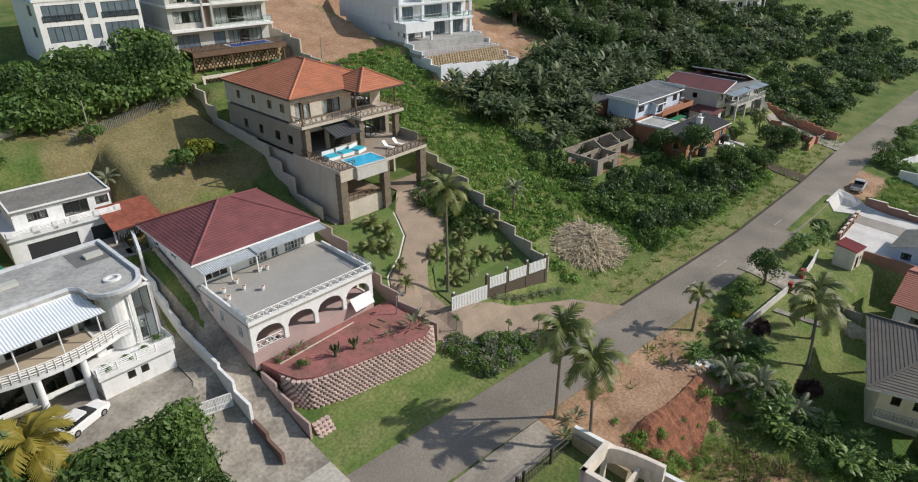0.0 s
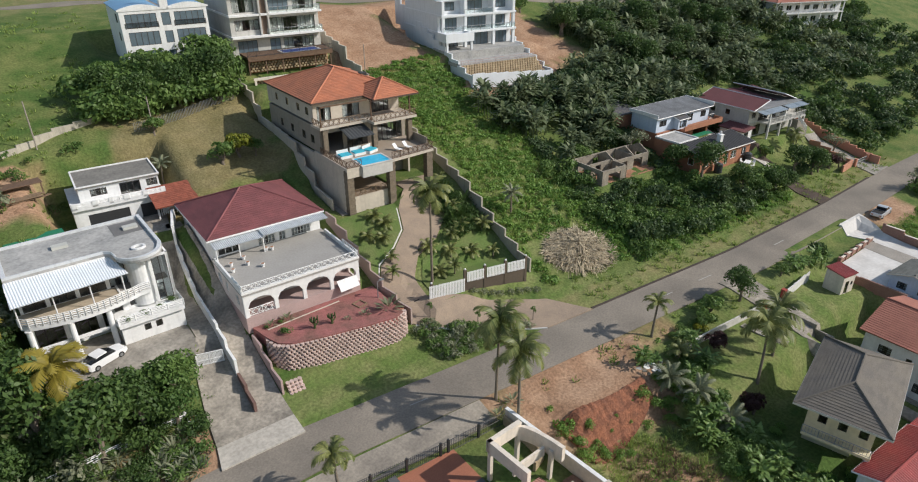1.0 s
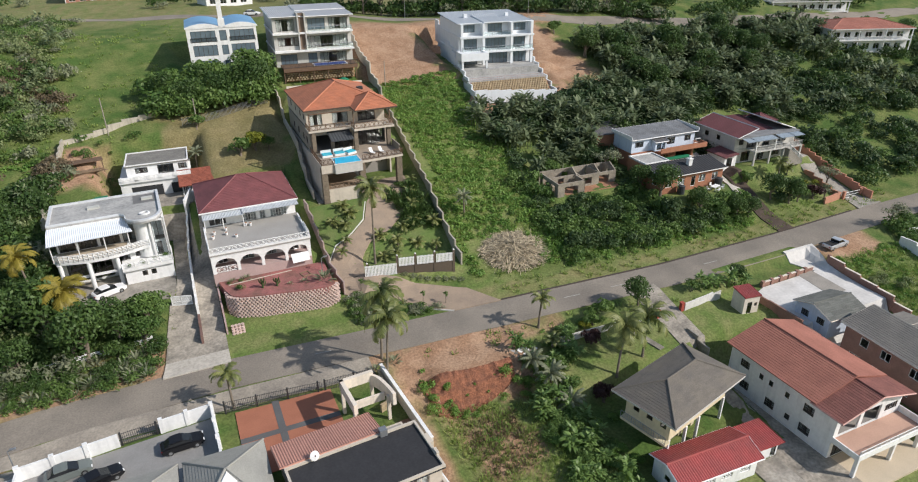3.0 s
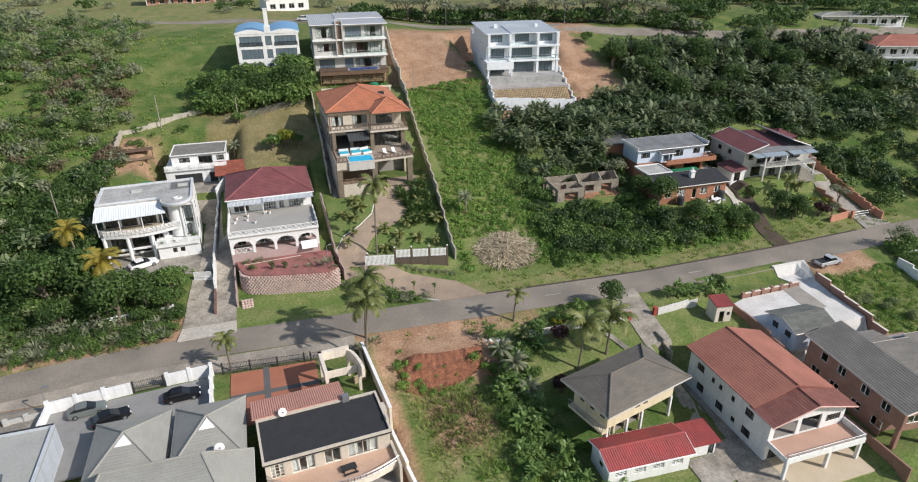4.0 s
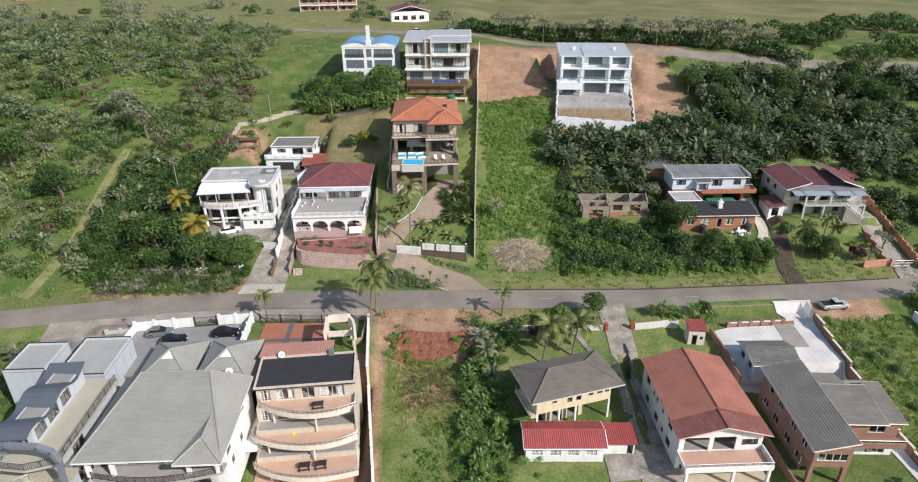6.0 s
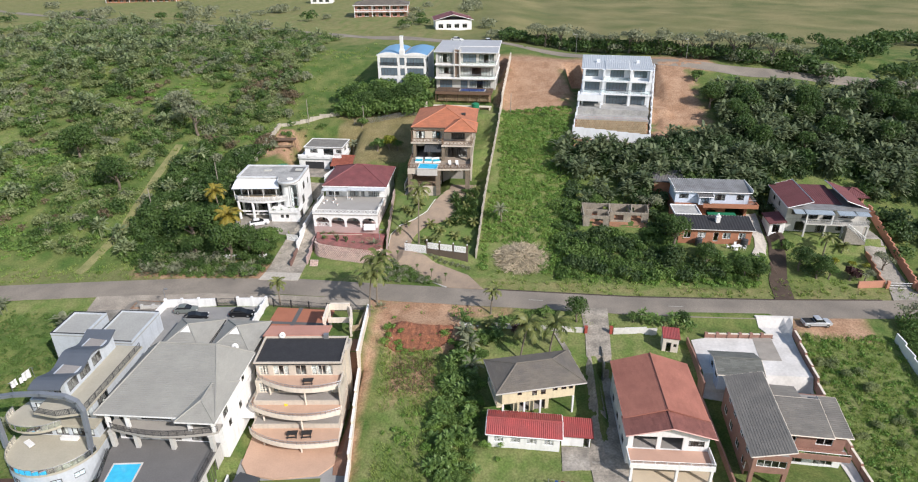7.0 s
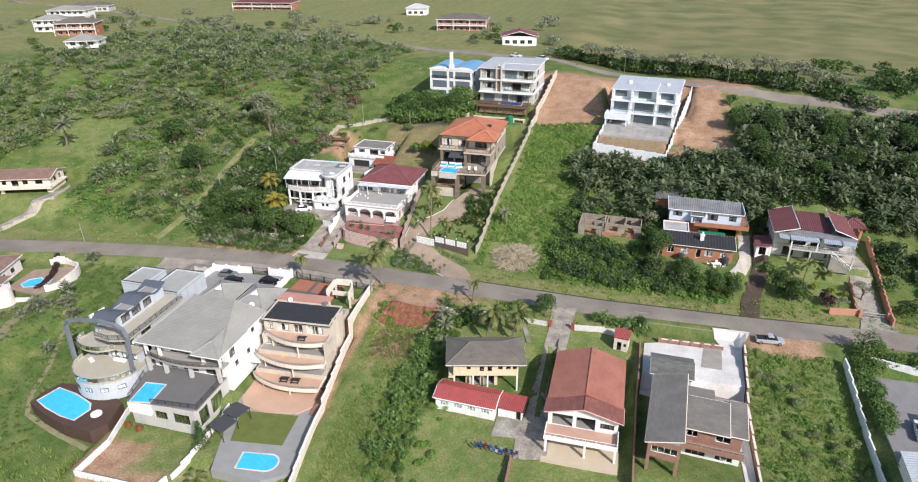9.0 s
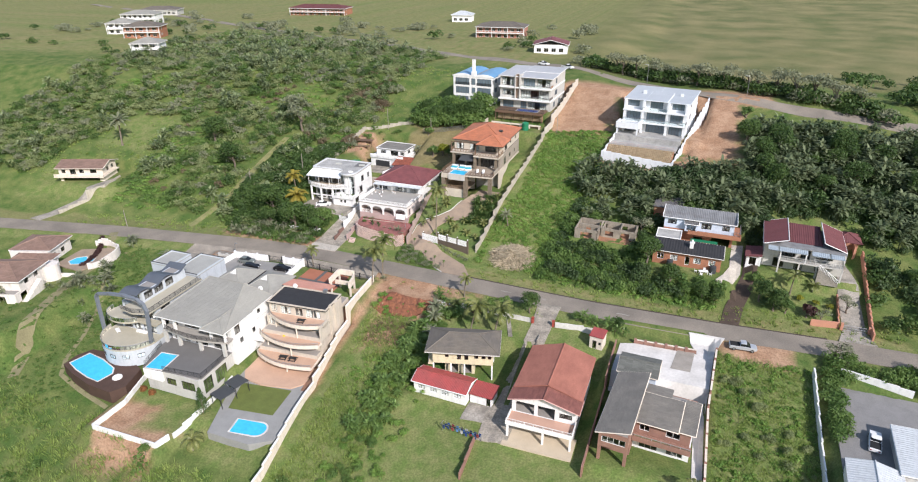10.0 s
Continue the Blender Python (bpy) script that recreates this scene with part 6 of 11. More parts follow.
def hip_villa():
    """The large grey-roofed white villa with two garages and the pool deck."""
    H = thing("house", "white villa with grey tile hip roofs and dark balcony rails", "house", 6.2, -11.0, -8.6)
    W = 16.6
    storey(H, 0.6, W, 2.0, 15, 0, 3.2, WHITE)
    storey(H, 0.6, W, 1.6, 15, 3.2, 6.5, WHITE, S=[(0.8, 2.6, 0.2, 2.4, "w"), (3.4, 4.8, 0.2, 2.4, "o"), (6.2, 9.4, 0.2, 2.4, "w"), (11, 14.5, 0.2, 2.4, "w")], E=[(2, 3, 1, 2.2, "w"), (6, 7, 1, 2.2, "w")])
    bal = [(0.2, 0.6)] + [(W * f, 0.2 - 1.3 * math.sin(math.pi * f)) for f in np.linspace(0.05, 0.95, 14)] + [(W, 0.4)]
    slab(H, bal + [(W, 2.0), (0.2, 2.0)], 6.2, 6.65, mat("warm_grey_plaster", (0.36, 0.34, 0.31), 0.85, 0.15), "balcony")
    railing(H, bal, 6.65, 1.0, RAILD, "bars", 0.16)
    storey(H, 0.2, W, 1.9, 15, 6.65, 9.75, WHITE, S=[(0.8, 2.4, 0.0, 2.3, "w"), (4.2, 8.8, 0.2, 2.4, "c"), (9.6, 11.2, 0.2, 2.3, "w"), (12.4, 15.2, 0.1, 2.3, "w")], E=[(0.6, 2.2, 0.2, 2.2, "w"), (8, 9, 1, 2, "w")])
    for x in (0.5, 3.4, 12.6, 16.1):
        column(H, x, 0.35, 6.65, 9.7, 0.24, WHITE, square=True)
    for x in (0.6, 4.2, 9.6, 15.6):
        column(H, x, 0.1, 3.2, 6.2, 0.3, GREYP, square=True)
    A, B, C2, D2 = (-0.7, -0.6, 9.75), (W + 0.6, -0.6, 9.75), (W + 0.6, 15.0, 9.75), (-0.7, 15.0, 9.75)
    R0, R1 = (3.4, 12.2, 13.2), (12.6, 12.2, 13.2)
    bm = bmesh.new()
    for f in ((A, B, R1, R0), (C2, D2, R0, R1), (B, C2, R1), (D2, A, R0)):
        roof_face(bm, f, "tile", 0.34)
    main = part("roof", bm, T_GREY, H)
    bm = bmesh.new()
    for a, b in ((R0, R1), (A, R0), (D2, R0), (B, R1), (C2, R1)):
        tube(bm, Vector(a) + Vector((0, 0, 0.05)), Vector(b) + Vector((0, 0, 0.05)), 0.13, 6)
    part("ridge_cap", bm, T_GREY, main)
    part("fascia", boxes((-0.75, W + 0.65, -0.65, -0.57, 9.55, 9.77), (-0.75, W + 0.65, 14.97, 15.05, 9.55, 9.77), (-0.75, -0.67, -0.57, 14.97, 9.55, 9.77), (W + 0.57, W + 0.65, -0.57, 14.97, 9.55, 9.77)), WHITE, main)
    roof(H, 11.6, W + 0.8, -1.4, 8.0, 9.7, 1.6, T_GREY, "hip", "y", course=0.34, fascia=WHITE)
    # garages with hip roofs and little white gablets
    for x0, x1 in ((0.0, 8.0), (8.5, 16.4)):
        storey(H, x0 + 0.4, x1 - 0.4, 15.2, 24.6, 5.2, 9.0, WHITE, N=[(1, 6, 1.2, 3.4, "g")])
        roof(H, x0, x1, 15.1, 25.2, 9.0, 2.3, T_GREY, "hip", "x", course=0.34, fascia=METALD)
        xm = (x0 + x1) / 2
        bm = bmesh.new()
        for q in (((xm - 0.9, 18.6, 10.75), (xm + 0.8, 18.55, 10.75), (xm, 19.6, 11.35)),):
            a = [bm.verts.new(p) for p in q]
            b = [bm.verts.new((p[0], p[1] + 0.25, p[2] - 0.05)) for p in q]
            bm.faces.new(a)
            bm.faces.new(b[::-1])
            for i in range(3):
                bm.faces.new((a[i], a[(i + 1) % 3], b[(i + 1) % 3], b[i]))
        bmesh.ops.recalc_face_normals(bm, faces=bm.faces)
        part("gablet", bm, WHITE, H)
    # pool deck on the lower storey
    storey(H, 2.6, 15.8, -8.2, 1.9, -2.2, 3.0, GREYP, S=[(1.0, 1.02, 1, 2, "o"), (5.0, 7.4, 2.4, 4.0, "w"), (8.8, 12.0, 2.2, 4.2, "w")], E=[(1, 3.4, 1.2, 4.4, "w"), (4.4, 7.6, 1.2, 4.4, "w")], skip="N")
    slab(H, [(0.2, -1), (2.4, -8.6), (16.0, -7.6), (15.8, 1.9), (0.2, 1.9)], 3.0, 3.22, DARKDECK, "deck")
    railing(H, [(7.0, -8.1), (15.8, -7.4), (15.7, -0.6)], 3.2, 1.0, RAILD, "bars", 0.2)
    railing(H, [(0.4, -1.4), (2.4, -8.0)], 3.2, 1.0, RAILD, "bars", 0.2)
    pool("swimming_pool", "rectangular blue pool let into a charcoal deck", [(8.7, -14.6), (12.5, -14.2), (13.0, -19.0), (9.4, -19.6)], -5.38)
    part("pool_tank", boxes((2.5, 7.0, -8.7, -3.0, 0.8, 3.0)), WHITE, H)
    for x, y in ((8.5, -20.6), (11.0, -20.9)):
        B = thing("clipped_bush", "round rust-coloured clipped bush by the wall", "bush", x, y, gz(x, y), group="rust bushes")
        blob_leaves("crown", B, (0, 0, 0.6), (0.7, 0.7, 0.6), 260, 0.16, mat("rust_foliage", (0.22, 0.09, 0.03), 0.9, 0.4, island=0.6))
    D = thing("satellite_dish", "white satellite dish on the grey roof", "satellite dish", 20.0, 4.6, 1.0)
    bm = bmesh.new()
    tube(bm, (0, 0, -0.6), (0, 0, 0.6), 0.05, 6)
    part("pole", bm, METALG, D)
    bm = bmesh.new()
    bmesh.ops.create_cone(bm, cap_ends=False, segments=16, radius1=0.55, radius2=0.12, depth=0.2, matrix=pose(0, -0.15, 0.85, 60, 0, 20))
    bmesh.ops.solidify(bm, geom=bm.faces[:], thickness=0.03)
    part("dish", bm, WHITE, D)


def glass_house():
    """The pale grey modern house with curved terraces and the grey loop frame."""
    H = thing("house", "pale grey modern house with curved terraces and glass rails", "house", -8.5, -12.0, -8.6)
    PG = mat("pale_blue_grey_plaster", (0.50, 0.54, 0.58), 0.75, 0.12, 0.4, 3, stain=0.15)
    SAND = mat("sand_terrace_tile", (0.43, 0.40, 0.32), 0.75, 0.12, 0.5, 4)
    low = arc(7.0, 0.6, 6.6, 6.4, 180, 350, 20)
    slab(H, low + [(13.2, 6), (0.4, 6)], -0.4, 3.4, PG, "lower_storey")
    for i in (4, 7, 10, 13, 16):
        a, b = low[i], low[i + 1]
        ang = math.degrees(math.atan2(b[1] - a[1], b[0] - a[0]))
        window_part(H, pose(a[0], a[1], 1.6, 0, 0, ang) @ pose(0, -0.12, 0), 1.4, 0.9, "w", FRAME_D)
    slab(H, [(x, y) for x, y in low] + [(13.0, 6), (0.5, 6)], 3.4, 3.8, SAND, "terrace")
    railing(H, low, 3.8, 0.95, METALG, "glass")
    storey(H, 2.2, 12.5, 2.0, 16, 3.8, 6.8, PG, S=[(0.6, 3, 0.1, 2.5, "w"), (3.6, 5.6, 0.1, 2.5, "c"), (6.2, 9.6, 0.1, 2.5, "c")], E=[(1, 3.6, 0.2, 2.6, "w")], W=[(9, 11.5, 0.2, 2.4, "w")])
    mid = arc(4.0, 2.6, 4.8, 3.4, 170, 330, 14)
    slab(H, mid + [(13.2, 0.8), (13.2, 6), (0, 6)], 6.5, 6.9, SAND, "terrace")
    railing(H, mid, 6.9, 0.95, METALG, "glass")
    storey(H, 3.0, 12.4, 2.6, 16, 6.9, 9.9, PG, S=[(0.6, 1.8, 0.1, 2.4, "c"), (2.6, 5.0, 0.1, 2.5, "w"), (5.4, 8.6, 0.1, 2.5, "c")], E=[(1, 3.6, 0.2, 2.6, "w")])
    top = [(5.8, -0.4), (9.5, -1.0), (13.0, 0.0), (13.0, 16), (5.2, 16)]
    slab(H, top, 9.9, 10.2, SAND, "roof_terrace")
    railing(H, [(5.8, -0.3), (9.5, -0.9), (12.9, 0.1), (12.9, 15.6)], 10.2, 1.0, RAILD, "bars", 0.2)
    storey(H, 5.6, 8.8, 3.0, 15.5, 10.2, 12.6, PG, E=[(0.4, 2.6, 0.5, 2.2, "w"), (3.2, 5.6, 0.5, 2.2, "w"), (6.4, 8.6, 0.5, 2.2, "w")], S=[(0.4, 2.4, 0.2, 2.2, "w")])
    bm = bmesh.new()
    k = 18
    rows = []
    for i in range(k + 1):
        y = 1.4 + 14.6 * i / k
        z = 12.7 + 0.5 * math.sin(i * 0.75)
        rows.append([bm.verts.new(p) for p in ((4.4, y, z + 0.1), (9.2, y, z + 0.25), (9.2, y, z + 0.05), (4.4, y, z - 0.1))])
    for a, b in zip(rows, rows[1:]):
        for q in range(4):
            bm.faces.new((a[q], b[q], b[(q + 1) % 4], a[(q + 1) % 4]))
    bm.faces.new(rows[0])
    bm.faces.new(rows[-1][::-1])
    bmesh.ops.recalc_face_normals(bm, faces=bm.faces)
    part("roof", bm, mat("slate_blue_roof_sheet", (0.10, 0.115, 0.14), 0.6, 0.15), H, "wavy slate grey roof")
    bm = bmesh.new()
    # the loop frame: a broad grey band that rises, turns and comes down before the terraces
    loop = [(0.2, -1.0, 4.0), (0.6, -1.0, 12.4), (1.2, -1.0, 13.2), (4.5, -1.0, 13.9), (8.5, -1.0, 14.3), (12.0, -1.0, 14.0), (13.4, -1.0, 13.2), (13.9, -1.0, 11.7), (13.6, -1.0, 8.0), (12.9, -1.0, 2.4)]
    for a, b in zip(loop, loop[1:]):
        a, b = Vector(a), Vector(b)
        d = (b - a).normalized()
        s = d.cross(Vector((0, 1, 0))).normalized() * 0.24
        y = Vector((0, 0.34, 0))
        lo = [bm.verts.new(a + q) for q in (s + y, s - y, -s - y, -s + y)]
        hi = [bm.verts.new(b + q + d * 0.12) for q in (s + y, s - y, -s - y, -s + y)]
        for i in range(4):
            bm.faces.new((lo[i], lo[(i + 1) % 4], hi[(i + 1) % 4], hi[i]))
        bm.faces.new(lo[::-1])
        bm.faces.new(hi)
    part("loop_frame", bm, mat("slate_frame_paint", (0.17, 0.19, 0.22), 0.6, 0.12), H, "slate grey loop frame before the terraces")
    # garages toward the street
    for x0, x1, y0, y1, z in ((-4.6, 1.4, 18.6, 25.4, 9.7), (3.6, 10.6, 17.0, 26.4, 9.7)):
        storey(H, x0, x1, y0, y1, 3.0, z, PG)
        flat_roof(H, x0, x1, y0, y1, z, mat("pale_grey_screed", (0.37, 0.37, 0.345), 0.85, 0.15, 0.4, 3), PG, 0.35, 0.25)
        part("coping", boxes((x0, x1, y0, y0 + 0.25, z + 0.55, z + 0.6), (x0, x0 + 0.25, y0 + 0.25, y1, z + 0.55, z + 0.6), (x0 + 0.25, x1, y1 - 0.25, y1, z + 0.55, z + 0.6)), METALD, H)
    part("cushion", boxes((7.0, 9.6, 1.0, 1.6, 3.8, 4.3)), WHITE, H)
    S = thing("sun_lounger", "white sun lounger on the curved terrace", "lounger", -5.4, -12.2, -4.8, -30)
    part("mattress", boxes((-0.9, 0.9, -0.4, 0.4, 0.25, 0.4)), WHITE, S)
    for a, b in ((-0.8, -0.3), (0.8, -0.3), (-0.8, 0.3), (0.8, 0.3)):
        part("leg", boxes((a - 0.04, a + 0.04, b - 0.04, b + 0.04, 0, 0.25)), METALG, S)
    patch("timber_deck", "dark brown timber deck round the curved pool", [(-12.0, -18.0), (-10.6, -15.2), (-2.1, -14.6), (4.6, -17.0), (6.2, -22.5), (4.6, -25.0), (-1.5, -24.6), (-7.6, -23.0), (-11.9, -21.4)], mat("brown_deck_board", (0.085, 0.05, 0.038), 0.75, 0.3), 0.1, "deck", flat=-8.9, drop=2.5)
    pool("swimming_pool", "curved bright blue pool in a brown deck", [(-9.9, -16.6), (-5.4, -17.4), (-1.0, -18.8), (0.2, -20.2), (-0.4, -23.2), (-3.6, -22.8), (-7.6, -21.8), (-10.9, -20.6)], -8.78)
    P = thing("spa_cover", "white oval spa cover on the deck", "spa", 2.4, -20.9, -8.8)
    bm = bmesh.new()
    tube(bm, (0, 0, 0), (0, 0, 0.3), 1.0, 18, 0.95)
    part("cover", bm, WHITE, P)


def blob_leaves(name, parent, centre, radii, n, size, material, squash=0.7, label=""):
    """A bushy mass of separate leaf blades spread through an egg-shaped crown."""
    rng = np.random.default_rng(int(abs(centre[0] * 97 + centre[2] * 31 + n)) + 5)
    d = rng.normal(size=(n, 3))
    d /= np.linalg.norm(d, axis=1)[:, None]
    rad = rng.uniform(0.55, 1.0, n) ** 0.5
    p = np.array(centre) + d * rad[:, None] * np.array(radii) * (1 + 0.18 * np.sin(d[:, :1] * 7 + d[:, 1:2] * 5))
    t = rng.normal(size=(n, 3))
    t -= (t * d).sum(1)[:, None] * d * 0.7
    t /= np.linalg.norm(t, axis=1)[:, None]
    b = np.cross(t, d + 0.5 * rng.normal(size=(n, 3)))
    b /= np.linalg.norm(b, axis=1)[:, None]
    s = size * rng.uniform(0.6, 1.4, n)[:, None]
    co = np.stack([p - t * s, p + b * s * 0.55, p + t * s, p - b * s * 0.55], 1).reshape(-1, 3)
    me = bpy.data.meshes.new(name)
    me.from_pydata(co.tolist(), [], np.arange(4 * n).reshape(n, 4).tolist())
    me.materials.append(material)
    ob = new(name, me)
    ob.parent = parent
    if label:
        ob["label"] = label
    return ob


hip_villa()
glass_house()


def beige_flats():
    H = thing("apartment_building", "beige four storey flats with curved terracotta terraces", "apartment building", 24.4, 1.3, -9.6, 4)
    W = 13.6
    levels = ((0, 3.0), (3.0, 6.0), (6.0, 8.3), (8.3, 10.7))
    fronts = (-5.4, -3.4, -1.4, 0.0)
    for i, (z0, z1) in enumerate(levels):
        storey(H, 0, W, fronts[i], 10.2 if i < 3 else 7, z0, z1, BEIGE,
               S=[(0.5, 1.9, 0.1, 1.95, "b"), (2.7, 5.2, 0.1, 2.0, "c"), (6.2, 8.0, 0.1, 2.0, "w"), (8.8, 12.2, 0.1, 2.0, "c")], E=[(1.5, 2.5, 0.8, 1.8, "w"), (4.5, 5.3, 0.8, 1.8, "w")], frame=CREAM if i != 1 else FRAME_D)
    for i, (z, dx0, d0, d1, d2) in enumerate(((8.3, 0.0, 0.2, 3.9, 2.6), (5.2, -0.8, 3.4, 6.6, 5.2), (2.2, -0.4, 6.0, 9.4, 8.8))):
        curve = []
        for f in np.linspace(0, 1, 22):
            d = d1 - (d1 - d2) * max(0, (f - 0.62) / 0.38) ** 2 if f > 0.62 else d0 + (d1 - d0) * math.sin(math.pi / 2 * f / 0.62) ** 0.7
            curve.append((dx0 + (W + 0.3 - dx0) * f, -d))
        pts = curve + [(W + 0.3, 0.6), (dx0, 0.6)]
        slab(H, pts, z - 0.35, z, CREAM, "terrace")
        slab(H, [(x * 0.985 + 0.1, y * 0.96 - 0.02) for x, y in curve] + [(W - 0.1, fronts[3 - i] - 0.01), (dx0 + 0.15, fronts[3 - i] - 0.01)], z, z + 0.03, TERRA, "terrace_floor")
        bm = bmesh.new()
        for p, q in zip(curve, curve[1:]):
            prism(bm, [p, q, (q[0], q[1] + 0.16), (p[0], p[1] + 0.16)], z, z + 0.45)
        bmesh.ops.remove_doubles(bm, verts=bm.verts, dist=1e-4)
        bmesh.ops.recalc_face_normals(bm, faces=bm.faces)
        part("parapet", bm, CREAM, H)
        railing(H, [(x, y + 0.08) for x, y in curve], z + 0.45, 0.5, METALG, "bars", 0.3)
        for f in (3, 12):
            x, y = curve[f]
            column(H, x + 0.3, y * 0.9, z - 3.0 if i < 2 else -0.2, z - 0.35, 0.14, CREAM)
    # white porch in the gap beside the villa
    storey(H, -2.6, -0.02, -3.4, 3.0, 0, 3.6, WHITE, S=[(0.3, 2.2, 0.1, 2.6, "o")])
    slab(H, [(-2.7, -4.6), (-0.02, -4.6), (-0.02, 3.0), (-2.7, 3.0)], 3.6, 3.85, WHITE, "porch_slab")
    # stepped side fin
    part("fin", boxes((W + 0.003, W + 0.3, -3.6, 0.4, 2.0, 8.9), (W + 0.003, W + 0.3, 1.2, 2.0, 0, 11.4), (W + 0.003, W + 0.6, 3.2, 4.6, 0, 11.0)), BEIGE, H)
    flat_roof(H, -0.2, W + 0.2, -0.4, 6.8, 10.7, ASPH_ROOF, BEIGE, 0.25, 0.25)
    bm = bmesh.new()
    roof_face(bm, [(-0.6, 11.2, 10.3), (W - 3.4, 11.2, 10.3), (W - 3.4, 6.8, 11.3), (-0.6, 6.8, 11.3)], "rib", 0.26)
    part("roof", bm, mat("salmon_tile_roof", (0.52, 0.27, 0.21), 0.75, 0.2, 0.5, 6), H, "salmon tiled roof strip")
    part("vent", boxes((W - 3.9, W - 3.1, 6.3, 7.0, 10.9, 11.7)), METALG, H)
    # open sculptural entrance frame by the street
    A = thing("entrance_frame", "cream sculptural open concrete frame over the entrance", "entrance canopy", 32.2, 13.0, -2.6, 4)
    A.matrix_basis = A.matrix_basis @ Matrix.Diagonal((0.8, 0.8, 1, 1))
    part("beam", boxes((0, 0.55, 0, 6.2, 3.6, 4.9), (0, 5.0, 5.7, 6.25, 3.6, 4.9)), CREAM, A)
    bm = bmesh.new()
    c = [(4.4 + 1.4 * math.cos(a), 5.7 - 6.4 * (1 - math.sin(a)), a) for a in np.linspace(math.pi / 2, 0.15, 12)]
    for p, q in zip(c, c[1:]):
        prism(bm, [(p[0], p[1]), (q[0], q[1]), (q[0] + 0.5, q[1]), (p[0] + 0.5, p[1])], 2.9, 4.5)
    bmesh.ops.recalc_face_normals(bm, faces=bm.faces)
    part("curved_beam", bm, CREAM, A)
    for x, y in ((0.05, 5.6), (4.5, 5.75), (0.05, 0.4), (5.4, 1.4)):
        part("column", boxes((x, x + 0.45, y, y + 0.45, -0.2, 3.6)), CREAM, A)
    part("cross_wall", boxes((0.6, 5.4, 2.4, 2.7, 2.6, 3.6)), CREAM, A)
    D = thing("satellite_dish", "white satellite dish on the black roof", "satellite dish", 26.8, 8.0, 1.35)
    bm = bmesh.new()
    tube(bm, (0, 0, -0.3), (0, 0, 0.5), 0.05, 6)
    part("pole", bm, METALG, D)
    bm = bmesh.new()
    bmesh.ops.create_cone(bm, cap_ends=False, segments=16, radius1=0.5, radius2=0.1, depth=0.2, matrix=pose(0, -0.15, 0.7, 60, 0, 20))
    bmesh.ops.solidify(bm, geom=bm.faces[:], thickness=0.03)
    part("dish", bm, WHITE, D)
    # furniture of the terraces
    for x, y, z in ((33.0, 0.2, -1.56), (31.4, -5.2, -7.56), (33.6, -5.0, -7.56)):
        T = thing("patio_table", "dark patio table with benches on the terrace", "table", x, y, z, 8, group="patio tables")
        part("tabletop", boxes((-0.8, 0.8, -0.4, 0.4, 0.7, 0.76)), METALD, T)
        for a in (-0.65, 0.6):
            part("leg", boxes((a, a + 0.06, -0.35, 0.35, 0, 0.7)), METALD, T)
        for b in (-0.75, 0.6):
            part("bench", boxes((-0.8, 0.8, b, b + 0.25, 0.38, 0.44), (-0.7, -0.62, b, b + 0.25, 0, 0.38), (0.62, 0.7, b, b + 0.25, 0, 0.38)), METALD, T)
    S = thing("toy_slide", "small yellow plastic slide on the terrace", "slide", 29.6, -1.6, -4.76, 25)
    bm = bmesh.new()
    v = [bm.verts.new(p) for p in ((-0.25, -1.0, 0.1), (0.25, -1.0, 0.1), (0.25, 0.6, 1.0), (-0.25, 0.6, 1.0), (-0.25, -1.0, 0), (0.25, -1.0, 0), (0.25, 0.7, 0.9), (-0.25, 0.7, 0.9))]
    for f in ((0, 1, 2, 3), (7, 6, 5, 4), (0, 4, 5, 1), (3, 2, 6, 7), (1, 5, 6, 2), (0, 3, 7, 4)):
        bm.faces.new([v[i] for i in f])
    part("chute", bm, mat("yellow_plastic", (0.70, 0.50, 0.02), 0.5, 0.1), S)
    part("ladder", boxes((-0.25, 0.25, 0.7, 0.85, 0, 1.0)), mat("yellow_plastic", (0.7, 0.5, 0.02)), S)
    # garden: patio, lawn, grey paving, pool
    patch("patio", "terracotta tiled patio below the flats", [(24.2, -3.6), (24.6, -9.4), (26.2, -11.4), (30.5, -12.0), (36.8, -10.8), (38.6, -8.6), (38.6, -3.6)], TERRA, 0.06, "patio", flat=-9.5, drop=0.4)
    patch("paving", "grey paved walk round the lawn and pool", [(23.6, -3.6), (40.0, -3.6), (42.2, -24), (38.5, -26.5), (29.5, -26.5), (24.6, -13)], mat("grey_paver", (0.30, 0.30, 0.29), 0.85, 0.2), 0.02, "paving", flat=-9.76, drop=1.6)
    patch("lawn", "square mown lawn between grey paving", [(26.4, -12.5), (37.2, -11.2), (38.0, -18.6), (28.8, -19.8)], mat("bright_lawn", (0.13, 0.16, 0.04), 0.95, 0.3, 0.5, 6, bump=0.02), 0.07, "lawn", flat=-9.76)
    pool("swimming_pool", "pale blue garden pool with a rounded end", [(32.6, -21.6), (37.6, -21.0)] + arc(37.6, -22.7, 1.7, 1.7, 90, -80, 8) + [(33.2, -25.0)], -9.72)
    G = thing("gazebo", "dark flat-roofed garden gazebo on slim posts", "gazebo", 25.4, -16.2, -9.7, -15)
